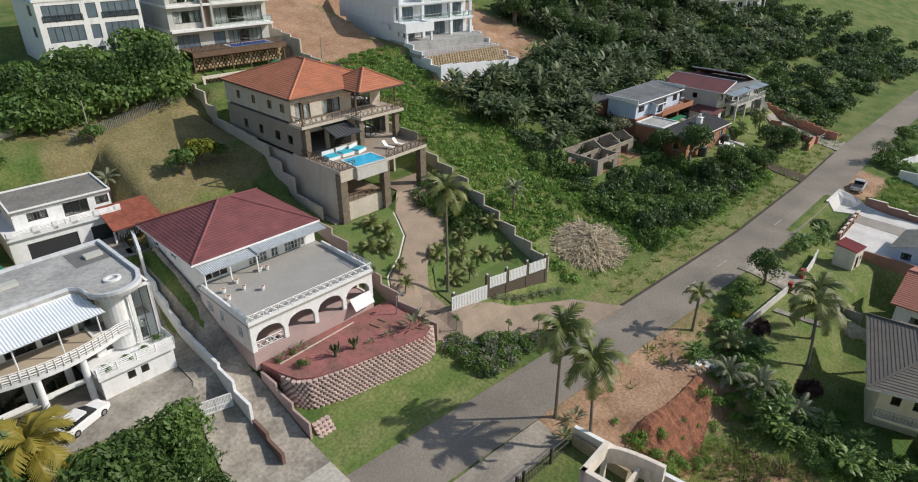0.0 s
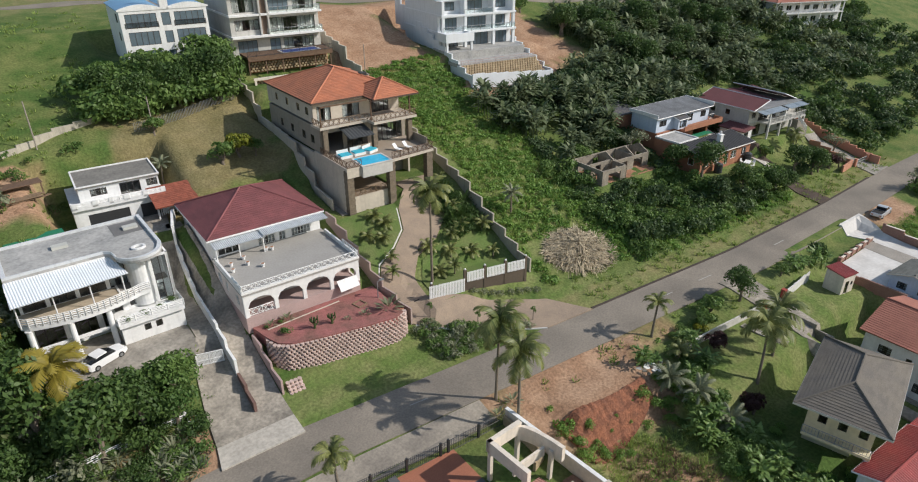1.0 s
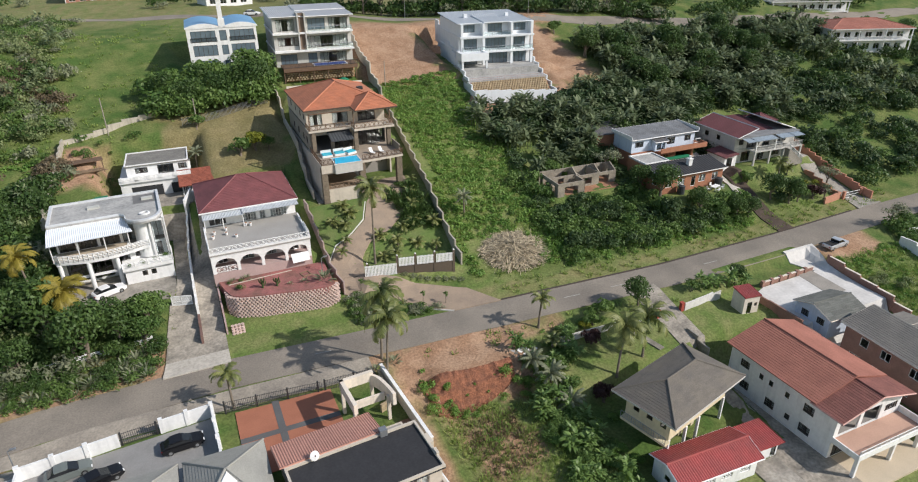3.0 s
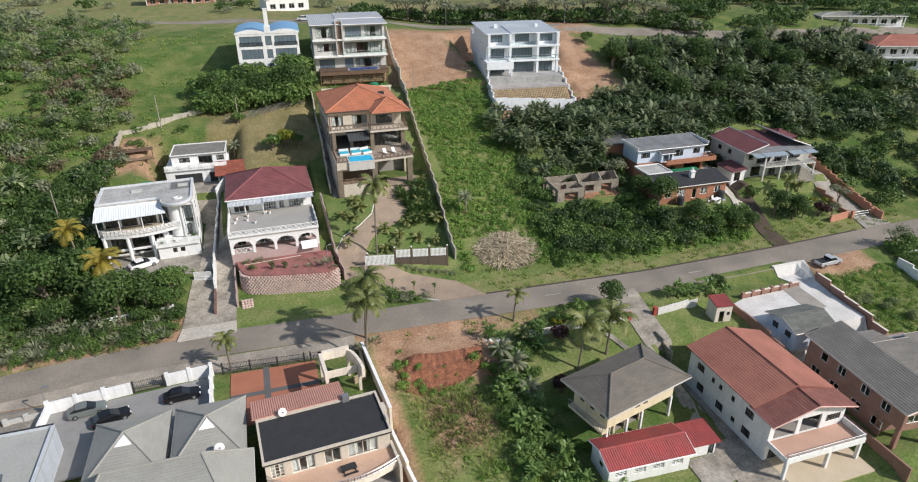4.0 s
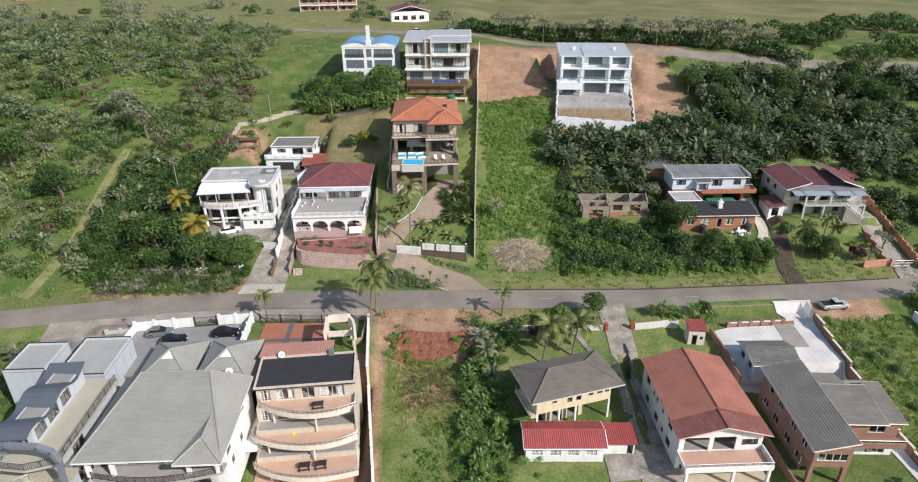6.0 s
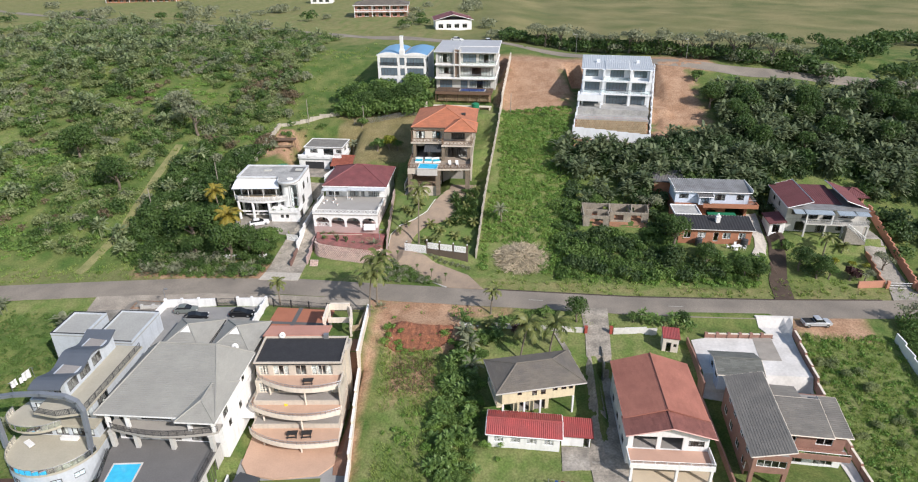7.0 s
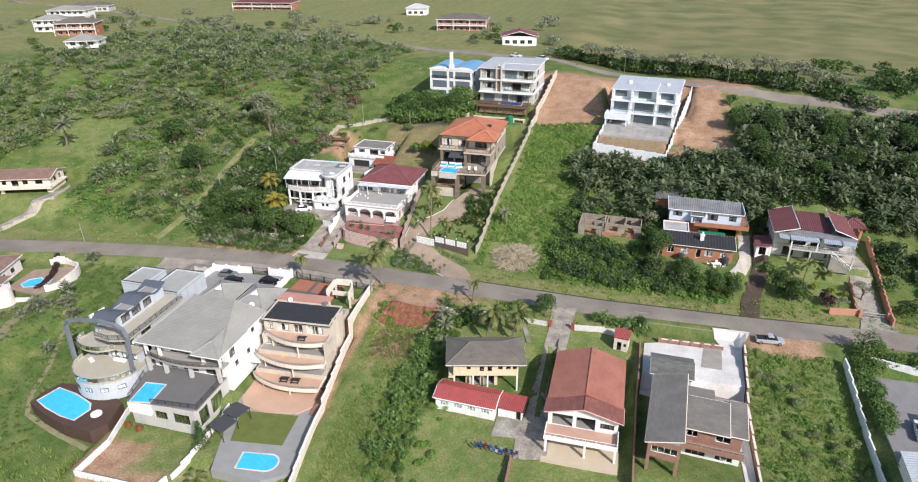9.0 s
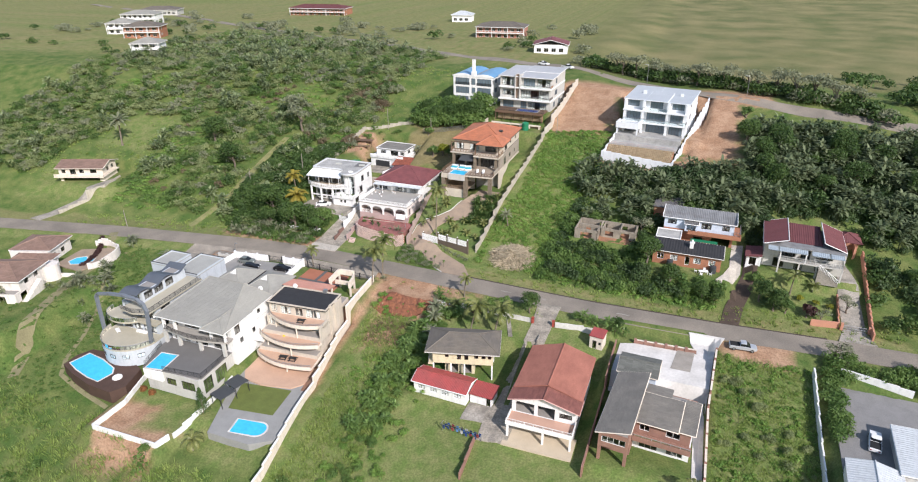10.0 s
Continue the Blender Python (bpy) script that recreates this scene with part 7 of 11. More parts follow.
    part("roof", boxes((0, 3.4, 0, 3.2, 2.5, 2.62)), mat("charcoal_canvas", (0.06, 0.065, 0.07), 0.8, 0.15), G)
    part("roof", boxes((0.5, 3.8, -3.6, -0.2, 2.3, 2.42)), mat("charcoal_canvas", (0.06, 0.065, 0.07)), G)
    for x, y in ((0.1, 0.1), (3.2, 0.1), (0.1, 3.0), (3.2, 3.0), (0.6, -3.5), (3.6, -3.5)):
        part("post", boxes((x, x + 0.1, y, y + 0.1, 0, 2.4)), METALD, G)


beige_flats()


def boundary_things():
    boundary_wall("boundary_wall", "long cream boundary wall stepping down beside the vacant lot", [(38.2, 22.6), (39.2, 8), (41.4, -12), (44.2, -30), (45, -40)], 1.7, CREAM, 0.3, 3.0, WHITE)
    boundary_wall("boundary_wall", "white stepped boundary wall below the pool terraces", [(4.6, -10.5), (6.0, -18), (8.3, -25), (8.2, -32.4), (22.8, -32.2), (23.4, -29.5)], 1.1, WHITE, 0.3, 2.0)
    boundary_wall("boundary_wall", "white garden wall between the villa and the flats", [(23.6, -12), (24.6, -22), (23.8, -29)], 1.0, WHITE, 0.22, 2.5)
    boundary_wall("boundary_wall", "white court wall along the street", [(-1.0, 21.8), (8.3, 22.9)], 1.7, WHITE, 0.25, 3.2, pier=0.45)
    boundary_wall("boundary_wall", "white court wall beside the dark gate", [(12.6, 23.3), (18.0, 23.8), (18.4, 12)], 1.7, WHITE, 0.25, 2.7, pier=0.45)
    boundary_wall("boundary_wall", "white court side wall of the villa", [(-1.0, 21.8), (-1.4, 13.5)], 1.5, WHITE, 0.25, 2.7)
    boundary_wall("boundary_wall", "low pale grey wall with piers along the street", [(-15, 19.6), (-9.5, 20.6)], 0.7, GREYP, 0.25, 2.6, pier=0.5)
    boundary_wall("boundary_wall", "low pale grey wall with piers beside a driveway", [(-5.5, 21.0), (-1.2, 21.6)], 0.7, GREYP, 0.25, 2.2, pier=0.5)
    patch("court", "grey paved front court behind the white wall", [(-1.2, 9.5), (18.2, 9.5), (18.2, 23.2), (-1, 21.6)], mat("court_paver", (0.27, 0.265, 0.255), 0.85, 0.2), 0.04, "paving", flat=-2.4)
    patch("court", "grey concrete forecourt of the modern house", [(-16, 12), (-1.6, 12), (-1.3, 21.6), (-16, 19.4)], CONC, 0.04, "paving", flat=-2.4)
    patch("court", "red brick court with grey cross bands", [(20.4, 12), (31.6, 12), (31.6, 22.6), (20.4, 23.0)], mat("orange_red_paver", (0.38, 0.15, 0.09), 0.85, 0.2, 0.6, 7), 0.04, "paving", flat=-2.4)
    for pts in ([(20.4, 17.4), (31.6, 17.4), (31.6, 18.2), (20.4, 18.2)], [(24.6, 12), (25.4, 12), (25.4, 17.4), (24.6, 17.4)], [(24.6, 18.2), (25.4, 18.2), (25.4, 23.2), (24.6, 23.2)]):
        patch("paving_band", "grey paver band across the red court", pts, mat("grey_band_paver", (0.12, 0.12, 0.12), 0.85, 0.2), 0.06, "paving", flat=-2.4, drop=0.05)
    for x0, y0, x1, y1, lab, h in ((8.5, 22.95, 12.4, 23.25, "dark metal sliding gate in the white wall", 1.6), (19.4, 23.6, 30.6, 22.6, "dark wrought metal fence and gate before the red court", 1.5), (31, 22.6, 37.6, 22.4, "dark metal fence beside the entrance frame", 1.5)):
        G = thing("gate", lab, "gate", x0, y0, gz(x0, y0))
        L = math.hypot(x1 - x0, y1 - y0)
        G.rotation_euler.z = math.atan2(y1 - y0, x1 - x0)
        bm = bmesh.new()
        n = int(L / 0.2)
        for i in range(n + 1):
            tube(bm, (L * i / n, 0, -0.2), (L * i / n, 0, h + 0.15 * math.sin(math.pi * i / n)), 0.022, 4)
        for z in (0.1, 0.8, h):
            tube(bm, (0, 0, z), (L, 0, z), 0.035, 4)
        part("gate_frame", bm, METALD, G)
        for i in range(int(L / 3.6) + 1):
            part("post", boxes((i * 3.6 - 0.1, i * 3.6 + 0.1, -0.1, 0.1, -0.3, h + 0.2)), METALD, G)
    patch("passage", "red-brown paved side passage beside the flats", [(37.2, 13.5), (38.5, 13.5), (39.2, 6), (41.0, -10.5), (38.8, -10.5), (37.4, -3)], mat("passage_paver", (0.27, 0.15, 0.10), 0.85, 0.3, 0.5, 6), 0.12, "paving", 1.2)
    patch("pavement", "dusty grey paved strip between the court walls and the street", [(-17, 20.2), (-9, 21.2), (8, 23.3), (18.6, 24.2), (31, 23.3), (37.6, 23.2), (37.6, 26.2), (20, 27.4), (5, 27.4), (-17, 25.0)], mat("dusty_street_concrete", (0.35, 0.31, 0.255), 0.92, 0.35, 0.3, 4, color2=(0.22, 0.195, 0.165)), 0.05, "pavement", 1.4)
    boundary_wall("planter_wall", "tan stone planter wall at the corner of the court", [(36.0, 16.0), (37.6, 16.6), (37.8, 22.4)], 1.1, mat("tan_stone", (0.42, 0.33, 0.21), 0.9, 0.4, 1.2, 6), 0.3, 2.0)


boundary_things()


def hip_cottage():
    H = thing("house", "pale yellow two storey house with brown hip roof", "house", 63.6, -1.4, -6.0, 14.7)
    W, D = 11.6, 5.9
    storey(H, 2.2, 8.0, 1.4, D, 0, 3.2, YELLOWP, S=[(1.0, 2.6, 0, 2.4, "o"), (3.4, 5.2, 0, 2.4, "o")])
    storey(H, 0, W, 0, D, 3.2, 6.5, YELLOWP, S=[(2.4, 3.1, 1.4, 2.0, "w"), (4.7, 5.5, 1.0, 2.2, "w"), (6.1, 6.9, 1.0, 2.3, "w"), (8.0, 8.8, 1.4, 2.2, "w"), (9.4, 10.2, 1.4, 2.2, "w"), (10.6, 11.3, 1.4, 2.2, "w")], E=[(2, 3.2, 1.2, 2.2, "w"), (4, 5.2, 1.2, 2.2, "w")], W=[(0.8, 1.6, 1.2, 2.2, "w"), (2.6, 3.4, 1.2, 2.2, "w"), (4.4, 5.2, 1.2, 2.2, "w")])
    for x, y in ((0.0, -0.1), (3.4, -0.1), (6.0, -0.1), (W - 0.3, -0.1), (W - 0.3, D - 0.3)):
        part("post", boxes((x, x + 0.28, y, y + 0.3, -0.6, 3.2)), WHITE, H)
    slab(H, [(-0.9, -0.2), (0.0, -0.2), (0.0, D), (-0.9, D)], 2.9, 3.2, YELLOWP, "balcony")
    railing(H, [(-0.85, -0.1), (-0.85, D)], 3.2, 0.9, METALG, "bars", 0.3)
    roof(H, -1.3, W + 1.3, -1.3, D + 1.3, 6.5, 1.9, T_BROWN, "hip", "x", course=0.34, fascia=mat("pale_gutter", (0.6, 0.58, 0.55), 0.6))
    C = thing("house", "white cottage with red ribbed roof", "house", 61.6, -6.0, -7.4, -2.5)
    storey(C, 0, 10.6, 0, 4.4, -0.3, 3.3, WHITE, S=[(0.8, 2.3, 1.9, 2.9, "b"), (3.3, 4.8, 1.9, 2.9, "b"), (5.7, 7.2, 1.9, 2.9, "b"), (8.2, 9.7, 1.9, 2.9, "b")], W=[(1.6, 2.6, 1.9, 2.8, "w")], frame=WHITE)
    roof(C, -0.35, 10.95, -0.5, 4.9, 3.3, 0.9, T_RED, "gable", "x", mode="rib", course=0.3, fascia=WHITE)
    for x in (0.0, 10.4):
        gable_wall(C, 0, 4.4, x, 3.25, 0.75, WHITE, "y")
    A = thing("outbuilding", "small white annex with red sheet roof", "outbuilding", 72.6, -5.4, -6.9, -2.5)
    storey(A, 0, 4.2, 0.3, 3.6, -0.3, 2.3, WHITE, S=[(3.2, 4.0, 0.3, 2.2, "w")])
    roof(A, -0.1, 4.6, -0.2, 3.8, 2.3, 0.2, T_RED, "mono", mode="rib", course=0.3, cap=False)
    patch("yard", "cracked concrete yard beside the white cottage", [(72.4, -10), (78, -9.6), (78, -5.4), (72.6, -5.4)], CONC, 0.05, "paving")
    patch("driveway", "cracked grey concrete drive running down past the houses", [(77.9, 24.6), (82.9, 24.6), (82.5, 18), (82.1, 11.2), (82.1, -4), (77.2, -4), (77.6, 8), (78.2, 17)], DRIVE, 0.05, "driveway")
    L = thing("washing_line", "washing line hung with blue and dark clothes", "washing line", 70.2, -13.0, gz(70.2, -13.0), -6)
    for x in (0, 7.6):
        bm = bmesh.new()
        tube(bm, (x, 0, -0.2), (x, 0, 1.9), 0.05, 6)
        tube(bm, (x, -0.5, 1.85), (x, 0.5, 1.85), 0.04, 6)
        part("post", bm, METALG, L)
    bm = bmesh.new()
    for y in (-0.4, 0, 0.4):
        tube(bm, (0, y, 1.85), (7.6, y, 1.82), 0.015, 3)
    part("line", bm, METALG, L)
    cols = [(0.03, 0.07, 0.22), (0.02, 0.03, 0.08), (0.10, 0.22, 0.42), (0.04, 0.10, 0.30), (0.03, 0.06, 0.16), (0.25, 0.04, 0.05), (0.05, 0.05, 0.06), (0.45, 0.45, 0.47)]
    for i in range(24):
        y = (-0.4, 0, 0.4)[i % 3]
        x = 0.3 + i * 0.29
        q = random.choice(cols)
        h = random.uniform(0.5, 0.95)
        bm = bmesh.new()
        rows = [[bm.verts.new((x + 0.45 * j / 3, y + 0.03 * math.sin(j * 2 + k) + d, 1.84 - h * k / 2)) for k in range(3)] for d in (0, 0.02) for j in range(4)]
        for base in (0, 4):
            for j in range(3):
                for k in range(2):
                    bm.faces.new((rows[base + j][k], rows[base + j + 1][k], rows[base + j + 1][k + 1], rows[base + j][k + 1]))
        part("garment", bm, mat("cloth_%d" % cols.index(q), q, 0.9, 0.15), L)


hip_cottage()


def sheet_line():
    """White sheets pegged out beside the modern house."""
    z = gz(-17.6, 2.6)
    L = thing("washing_line", "washing line hung with large white sheets", "washing line", -17.9, 0.6, z, 81)
    for x in (0.0, 4.4):
        bm = bmesh.new()
        tube(bm, (x, 0, -0.4), (x, 0, 2.5), 0.05, 6)
        tube(bm, (x, -0.4, 2.45), (x, 0.4, 2.45), 0.04, 6)
        part("post", bm, METALG, L)
    bm = bmesh.new()
    for y in (-0.3, 0.3):
        tube(bm, (0, y, 2.45), (4.4, y, 2.42), 0.015, 3)
    part("line", bm, METALG, L)
    for x, y, w, h in ((0.2, 0.3, 1.2, 1.3), (1.5, -0.3, 1.0, 1.1), (2.6, 0.3, 1.5, 1.6)):
        bm = bmesh.new()
        grid = [[[bm.verts.new((x + w * j / 6, y + d + (0.05 + 0.12 * k / 4) * math.sin(j * 1.6 + x), 2.43 - h * k / 4)) for k in range(5)] for j in range(7)] for d in (0, 0.015)]
        for g in grid:
            for j in range(6):
                for k in range(4):
                    bm.faces.new((g[j][k], g[j + 1][k], g[j + 1][k + 1], g[j][k + 1]))
        part("sheet", bm, mat("white_linen", (0.80, 0.80, 0.79), 0.9, 0.05), L)


sheet_line()


def red_villa():
    H = thing("house", "white two storey house with terracotta gable roof and balcony", "house", 81.5, -8.2, -6.9, 0)
    W, D = 11.2, 15.4
    storey(H, 0, W, 0, D, 0, 3.0, WHITE, S=[(0.6, 3.2, 0.1, 2.3, "w"), (4.0, 7.2, 0.1, 2.4, "o"), (8, 10.4, 0.4, 2.2, "w")], W=[(2, 3.4, 1, 2.2, "b"), (6, 7.4, 1, 2.2, "b"), (9, 9.7, 1.2, 2.0, "w"), (11, 12.5, 1, 2.2, "b")], E=[(3, 4.4, 1, 2.2, "b"), (8, 9.4, 1, 2.2, "b")])
    storey(H, 0, W, 0, D, 3.0, 6.2, WHITE, S=[(0.7, 4.0, 0.1, 2.4, "o"), (4.6, 7.6, 0.1, 2.4, "o"), (8.4, 10.6, 0.9, 1.9, "b")], W=[(1.5, 2.9, 1, 2.1, "b"), (4.5, 5.1, 1.0, 1.8, "w"), (6.0, 6.6, 1.0, 1.8, "w"), (8.4, 9.0, 1.0, 1.8, "w"), (11, 12.4, 0.9, 2.1, "b")], E=[(3, 4.4, 1, 2.1, "b"), (8, 9.4, 1, 2.1, "b")])
    slab(H, [(-0.2, -3.4), (W + 0.2, -3.4), (W + 0.2, 0.1), (-0.2, 0.1)], 2.7, 3.05, WHITE, "balcony")
    slab(H, [(0, -3.2), (W, -3.2), (W, -0.02), (0, -0.02)], 3.05, 3.08, mat("salmon_floor_tile", (0.52, 0.33, 0.25), 0.7, 0.12), "balcony_floor")
    part("parapet", boxes((-0.2, W + 0.2, -3.4, -3.25, 3.05, 3.45), (-0.2, -0.05, -3.25, 0, 3.05, 3.45), (W + 0.05, W + 0.2, -3.25, 0, 3.05, 3.9)), WHITE, H)
    railing(H, [(-0.1, -3.3), (W + 0.1, -3.3)], 3.45, 0.6, WHITE, "bars", 0.2)
    for x in (0.0, 6.2, W - 0.3):
        part("post", boxes((x, x + 0.35, -3.3, -2.9, -0.4, 2.7)), WHITE, H)
    patch("patio", "cream paved patio under the balcony", [(81.2, -13.6), (93.2, -13.6), (93.2, -8.3), (81.2, -8.3)], mat("cream_paver", (0.55, 0.46, 0.34), 0.8, 0.15), 0.05, "patio", flat=-6.9)
    roof(H, -0.5, W + 0.6, 2.6, D + 0.6, 6.25, 1.9, T_TERRA, "gable", "y", course=0.36, fascia=None)
    roof(H, -0.6, W + 0.7, -0.9, 3.2, 6.12, 1.65, mat("mottled_red_tile", (0.25, 0.10, 0.08), 0.75, 0.35, 0.6, 8, island=0.2), "gable", "y", course=0.36, fascia=mat("pink_barge", (0.60, 0.36, 0.31), 0.7))
    gable_wall(H, 0, W, -0.0, 6.2, 1.5, WHITE)
    gable_wall(H, 0, W, D - 0.2, 6.2, 1.65, WHITE)
    boundary_wall("garden_wall", "low weathered wall along the sunken drive", [(80.7, 10), (80.7, 14.5)], 0.4, CONC, 0.2, 3)
    boundary_wall("garden_wall", "brick garden wall beside the lower drive", [(76.6, -13.8), (76.8, -22)], 1.0, BRICK, 0.25, 2.5)
    boundary_wall("garden_wall", "brick boundary wall between two gardens", [(95.8, 17), (95.6, 2), (95.4, -16)], 1.1, BRICK, 0.25, 3)


red_villa()


def brick_flats():
    H = thing("house", "brown brick house with grey tiled gable roof", "house", 97.1, -12.3, -6.0, -4.5)
    S1 = [(0.5, 4.3, 1.0, 2.2, "w")]
    wins = [(1.2, 2.8, 1, 2.3, "w"), (4.6, 6.2, 1, 2.3, "w"), (8.4, 10, 1, 2.3, "w"), (11.8, 13.4, 1, 2.3, "w")]
    storey(H, 0, 4.7, 3.0, 16.0, 0, 3.0, BRICK, W=wins, frame=WHITE)
    for x in (0.0, 4.2):
        part("pier", boxes((x, x + 0.5, 0.1, 0.6, -0.4, 3.0)), BRICK, H)
    storey(H, 0, 4.7, 0, 16.0, 3.0, 5.95, BRICK, S=S1, W=[(2.2, 3.4, 0.9, 2.2, "w"), (5.2, 6.6, 0.9, 2.2, "w"), (9.2, 10.6, 0.9, 2.2, "w"), (12.4, 13.8, 0.9, 2.2, "w")], frame=WHITE)
    roof(H, -0.5, 5.0, -0.5, 16.6, 5.95, 1.5, mat("grey_brown_tile", (0.215, 0.20, 0.175), 0.8, 0.3, 0.4, 8, color2=(0.165, 0.155, 0.14), island=0.14), "mono_e", course=0.36, cap=False, fascia=CREAM)
    storey(H, 4.72, 13.7, 5.4, 14, 0, 3.0, WHITE, S=[(1, 4, 0.3, 2.3, "w"), (5.4, 8, 0.3, 2.3, "w")], frame=WHITE)
    slab(H, [(4.75, 3.6), (13.9, 3.6), (13.9, 5.38), (4.75, 5.38)], 2.8, 3.1, BRICK, "balcony")
    part("parapet", boxes((4.75, 13.9, 3.6, 3.75, 3.1, 3.7)), BRICK, H)
    railing(H, [(4.8, 3.68), (13.8, 3.68)], 3.7, 0.4, METALG, "glass")
    storey(H, 4.72, 13.5, 5.4, 14, 3.1, 5.9, BRICK, S=[(0.8, 2.4, 0.8, 2.0, "w"), (5.0, 7.2, 0.8, 2.0, "w")], E=[(2, 3.4, 0.8, 2, "w")], frame=WHITE)
    tg = mat("grey_brown_tile", (0.27, 0.25, 0.225))
    roof(H, 5.05, 11.6, 4.6, 11.6, 5.95, 1.0, tg, "mono", course=0.36, cap=False, fascia=CREAM)
    roof(H, 11.7, 14.2, 5.0, 12.6, 5.85, 0.9, tg, "mono", course=0.36, cap=False, fascia=CREAM)
    roof(H, 5.05, 9.4, 11.8, 15.2, 6.1, 0.6, tg, "mono_s", course=0.36, cap=False)
    B = thing("house", "small pale blue cottage with grey tiled gable roof", "house", 97.8, 5.6, -3.2, -2)
    storey(B, 0, 6.6, 0, 5.6, -0.6, 2.6, BLUEP, W=[(0.8, 2.0, 1.6, 2.6, "b"), (3.4, 4.6, 1.6, 2.6, "b")], S=[(4, 5.2, 1.2, 2.6, "w")], frame=METALD)
    roof(B, -0.4, 7.0, -0.4, 6.0, 2.6, 1.1, mat("moss_grey_tile", (0.15, 0.155, 0.14), 0.8, 0.35, 0.5, 8, island=0.3), "gable", "x", course=0.34, fascia=CREAM)
    for x in (0.0, 6.4):
        gable_wall(B, 0, 5.6, x, 2.55, 0.95, BLUEP, "y")
    patch("parking_court", "bright pale concrete parking court", [(96.2, 6), (96.6, 17.2), (99.4, 18.1), (111.2, 18.4), (109.2, 23.4), (116.0, 23.4), (114.2, 18.6), (113.4, 4), (104, 4)], CONC_W, 0.06, "paving", cell=1.0)
    patch("lane", "pale concrete lane beside the brick house", [(111.6, 4.1), (113.3, 4.1), (113.5, -13), (111.9, -13)], CONC_W, 0.06, "paving", cell=1.0)
    patch("driveway", "stained concrete drive beside the terracotta-roofed house", [(77.2, -4), (82.1, -4), (82.1, -13.4), (76.8, -13.7), (76.4, -7.2)], DRIVE, 0.06, "driveway", 1.2)
    patch("weathered_strip", "weathered grey concrete strip in the court", [(106.6, 12), (110.2, 12), (110.8, 19.5), (107.6, 19.5)], mat("grey_old_screed", (0.34, 0.31, 0.27), 0.9, 0.35), 0.09, "paving", cell=1.0, drop=0.05)
    boundary_wall("brick_fence", "brown brick fence with piers along the verge", [(99.4, 18.4), (105.3, 18.6), (111.0, 18.8)], 0.8, BRICK, 0.25, 1.8, CREAM, pier=0.5)
    boundary_wall("boundary_wall", "brown brick boundary wall with pale coping", [(114.5, 18.8), (113.7, 4), (113.8, -18)], 1.0, BRICK, 0.25, 3.0, CREAM, pier=0.4)
    S = thing("shed", "cream garden shed with red sheet roof", "shed", 90.9, 14.2, -3.0, -8)
    storey(S, 0, 2.6, 0, 2.6, -0.3, 3.0, CREAM, S=[(0.6, 1.4, 0.4, 2.3, "w"), (1.8, 2.3, 1.5, 2.1, "w")], th=0.12)
    roof(S, -0.15, 2.75, -0.15, 2.75, 3.0, 0.35, T_RED, "mono", mode="rib", course=0.25, cap=False)
    boundary_wall("garden_wall", "low grey precast garden wall along the verge", [(61.2, 19.1), (69, 18.7), (77.9, 18.1)], 1.0, CONC_W, 0.18, 1.6)
    boundary_wall("garden_wall", "low pale garden wall along the verge", [(83.1, 17.8), (87, 18.1), (90.9, 18.7)], 1.2, CONC_W, 0.18, 2.0)
    for x in (78.3, 82.7):
        P = thing("gate_pier", "red brick gate pier at the drive", "gate pier", x, 18.0, gz(x, 18.0), group="gate piers")
        part("pier", boxes((-0.25, 0.25, -0.25, 0.25, -0.3, 1.3), (-0.3, 0.3, -0.3, 0.3, 1.3, 1.4)), mat("red_pier", (0.36, 0.07, 0.05), 0.8, 0.2), P)


brick_flats()


def right_lot():
    boundary_wall("boundary_wall", "pale blue-white boundary wall beside the hedge", [(131.2, 18), (131.0, -8)], 1.6, WHITE, 0.25, 3)
    boundary_wall("boundary_wall", "pale block wall along the paved yard", [(135.8, 19.6), (147, 17.4)], 1.2, WHITE, 0.25, 2.5)
    patch("yard", "grey paved yard of the last house", [(133, -12), (150, -12), (152, 17), (134, 19)], mat("yard_paver", (0.24, 0.235, 0.23), 0.85, 0.25), 0.05, "paving", flat=-2.6)
    H = thing("house", "outbuilding with pale grey ribbed sheet roof", "house", 140.4, -6, -2.6, -4)
    storey(H, 0, 12, 0, 11, -0.4, 2.6, GREYP)
    roof(H, -0.4, 12.4, -0.4, 11.4, 2.6, 1.0, T_SHEET, "mono_e", mode="rib", course=0.5, cap=False, fascia=WHITE)
    G = thing("house", "low white building with pale sheet roof", "house", 132.8, -11.5, -2.6, -4)
    storey(G, 0, 7, 0, 6.5, -0.4, 2.2, WHITE)
    roof(G, -0.3, 7.3, -0.3, 6.8, 2.2, 0.8, T_SHEET, "gable", "y", mode="rib", course=0.5)


right_lot()


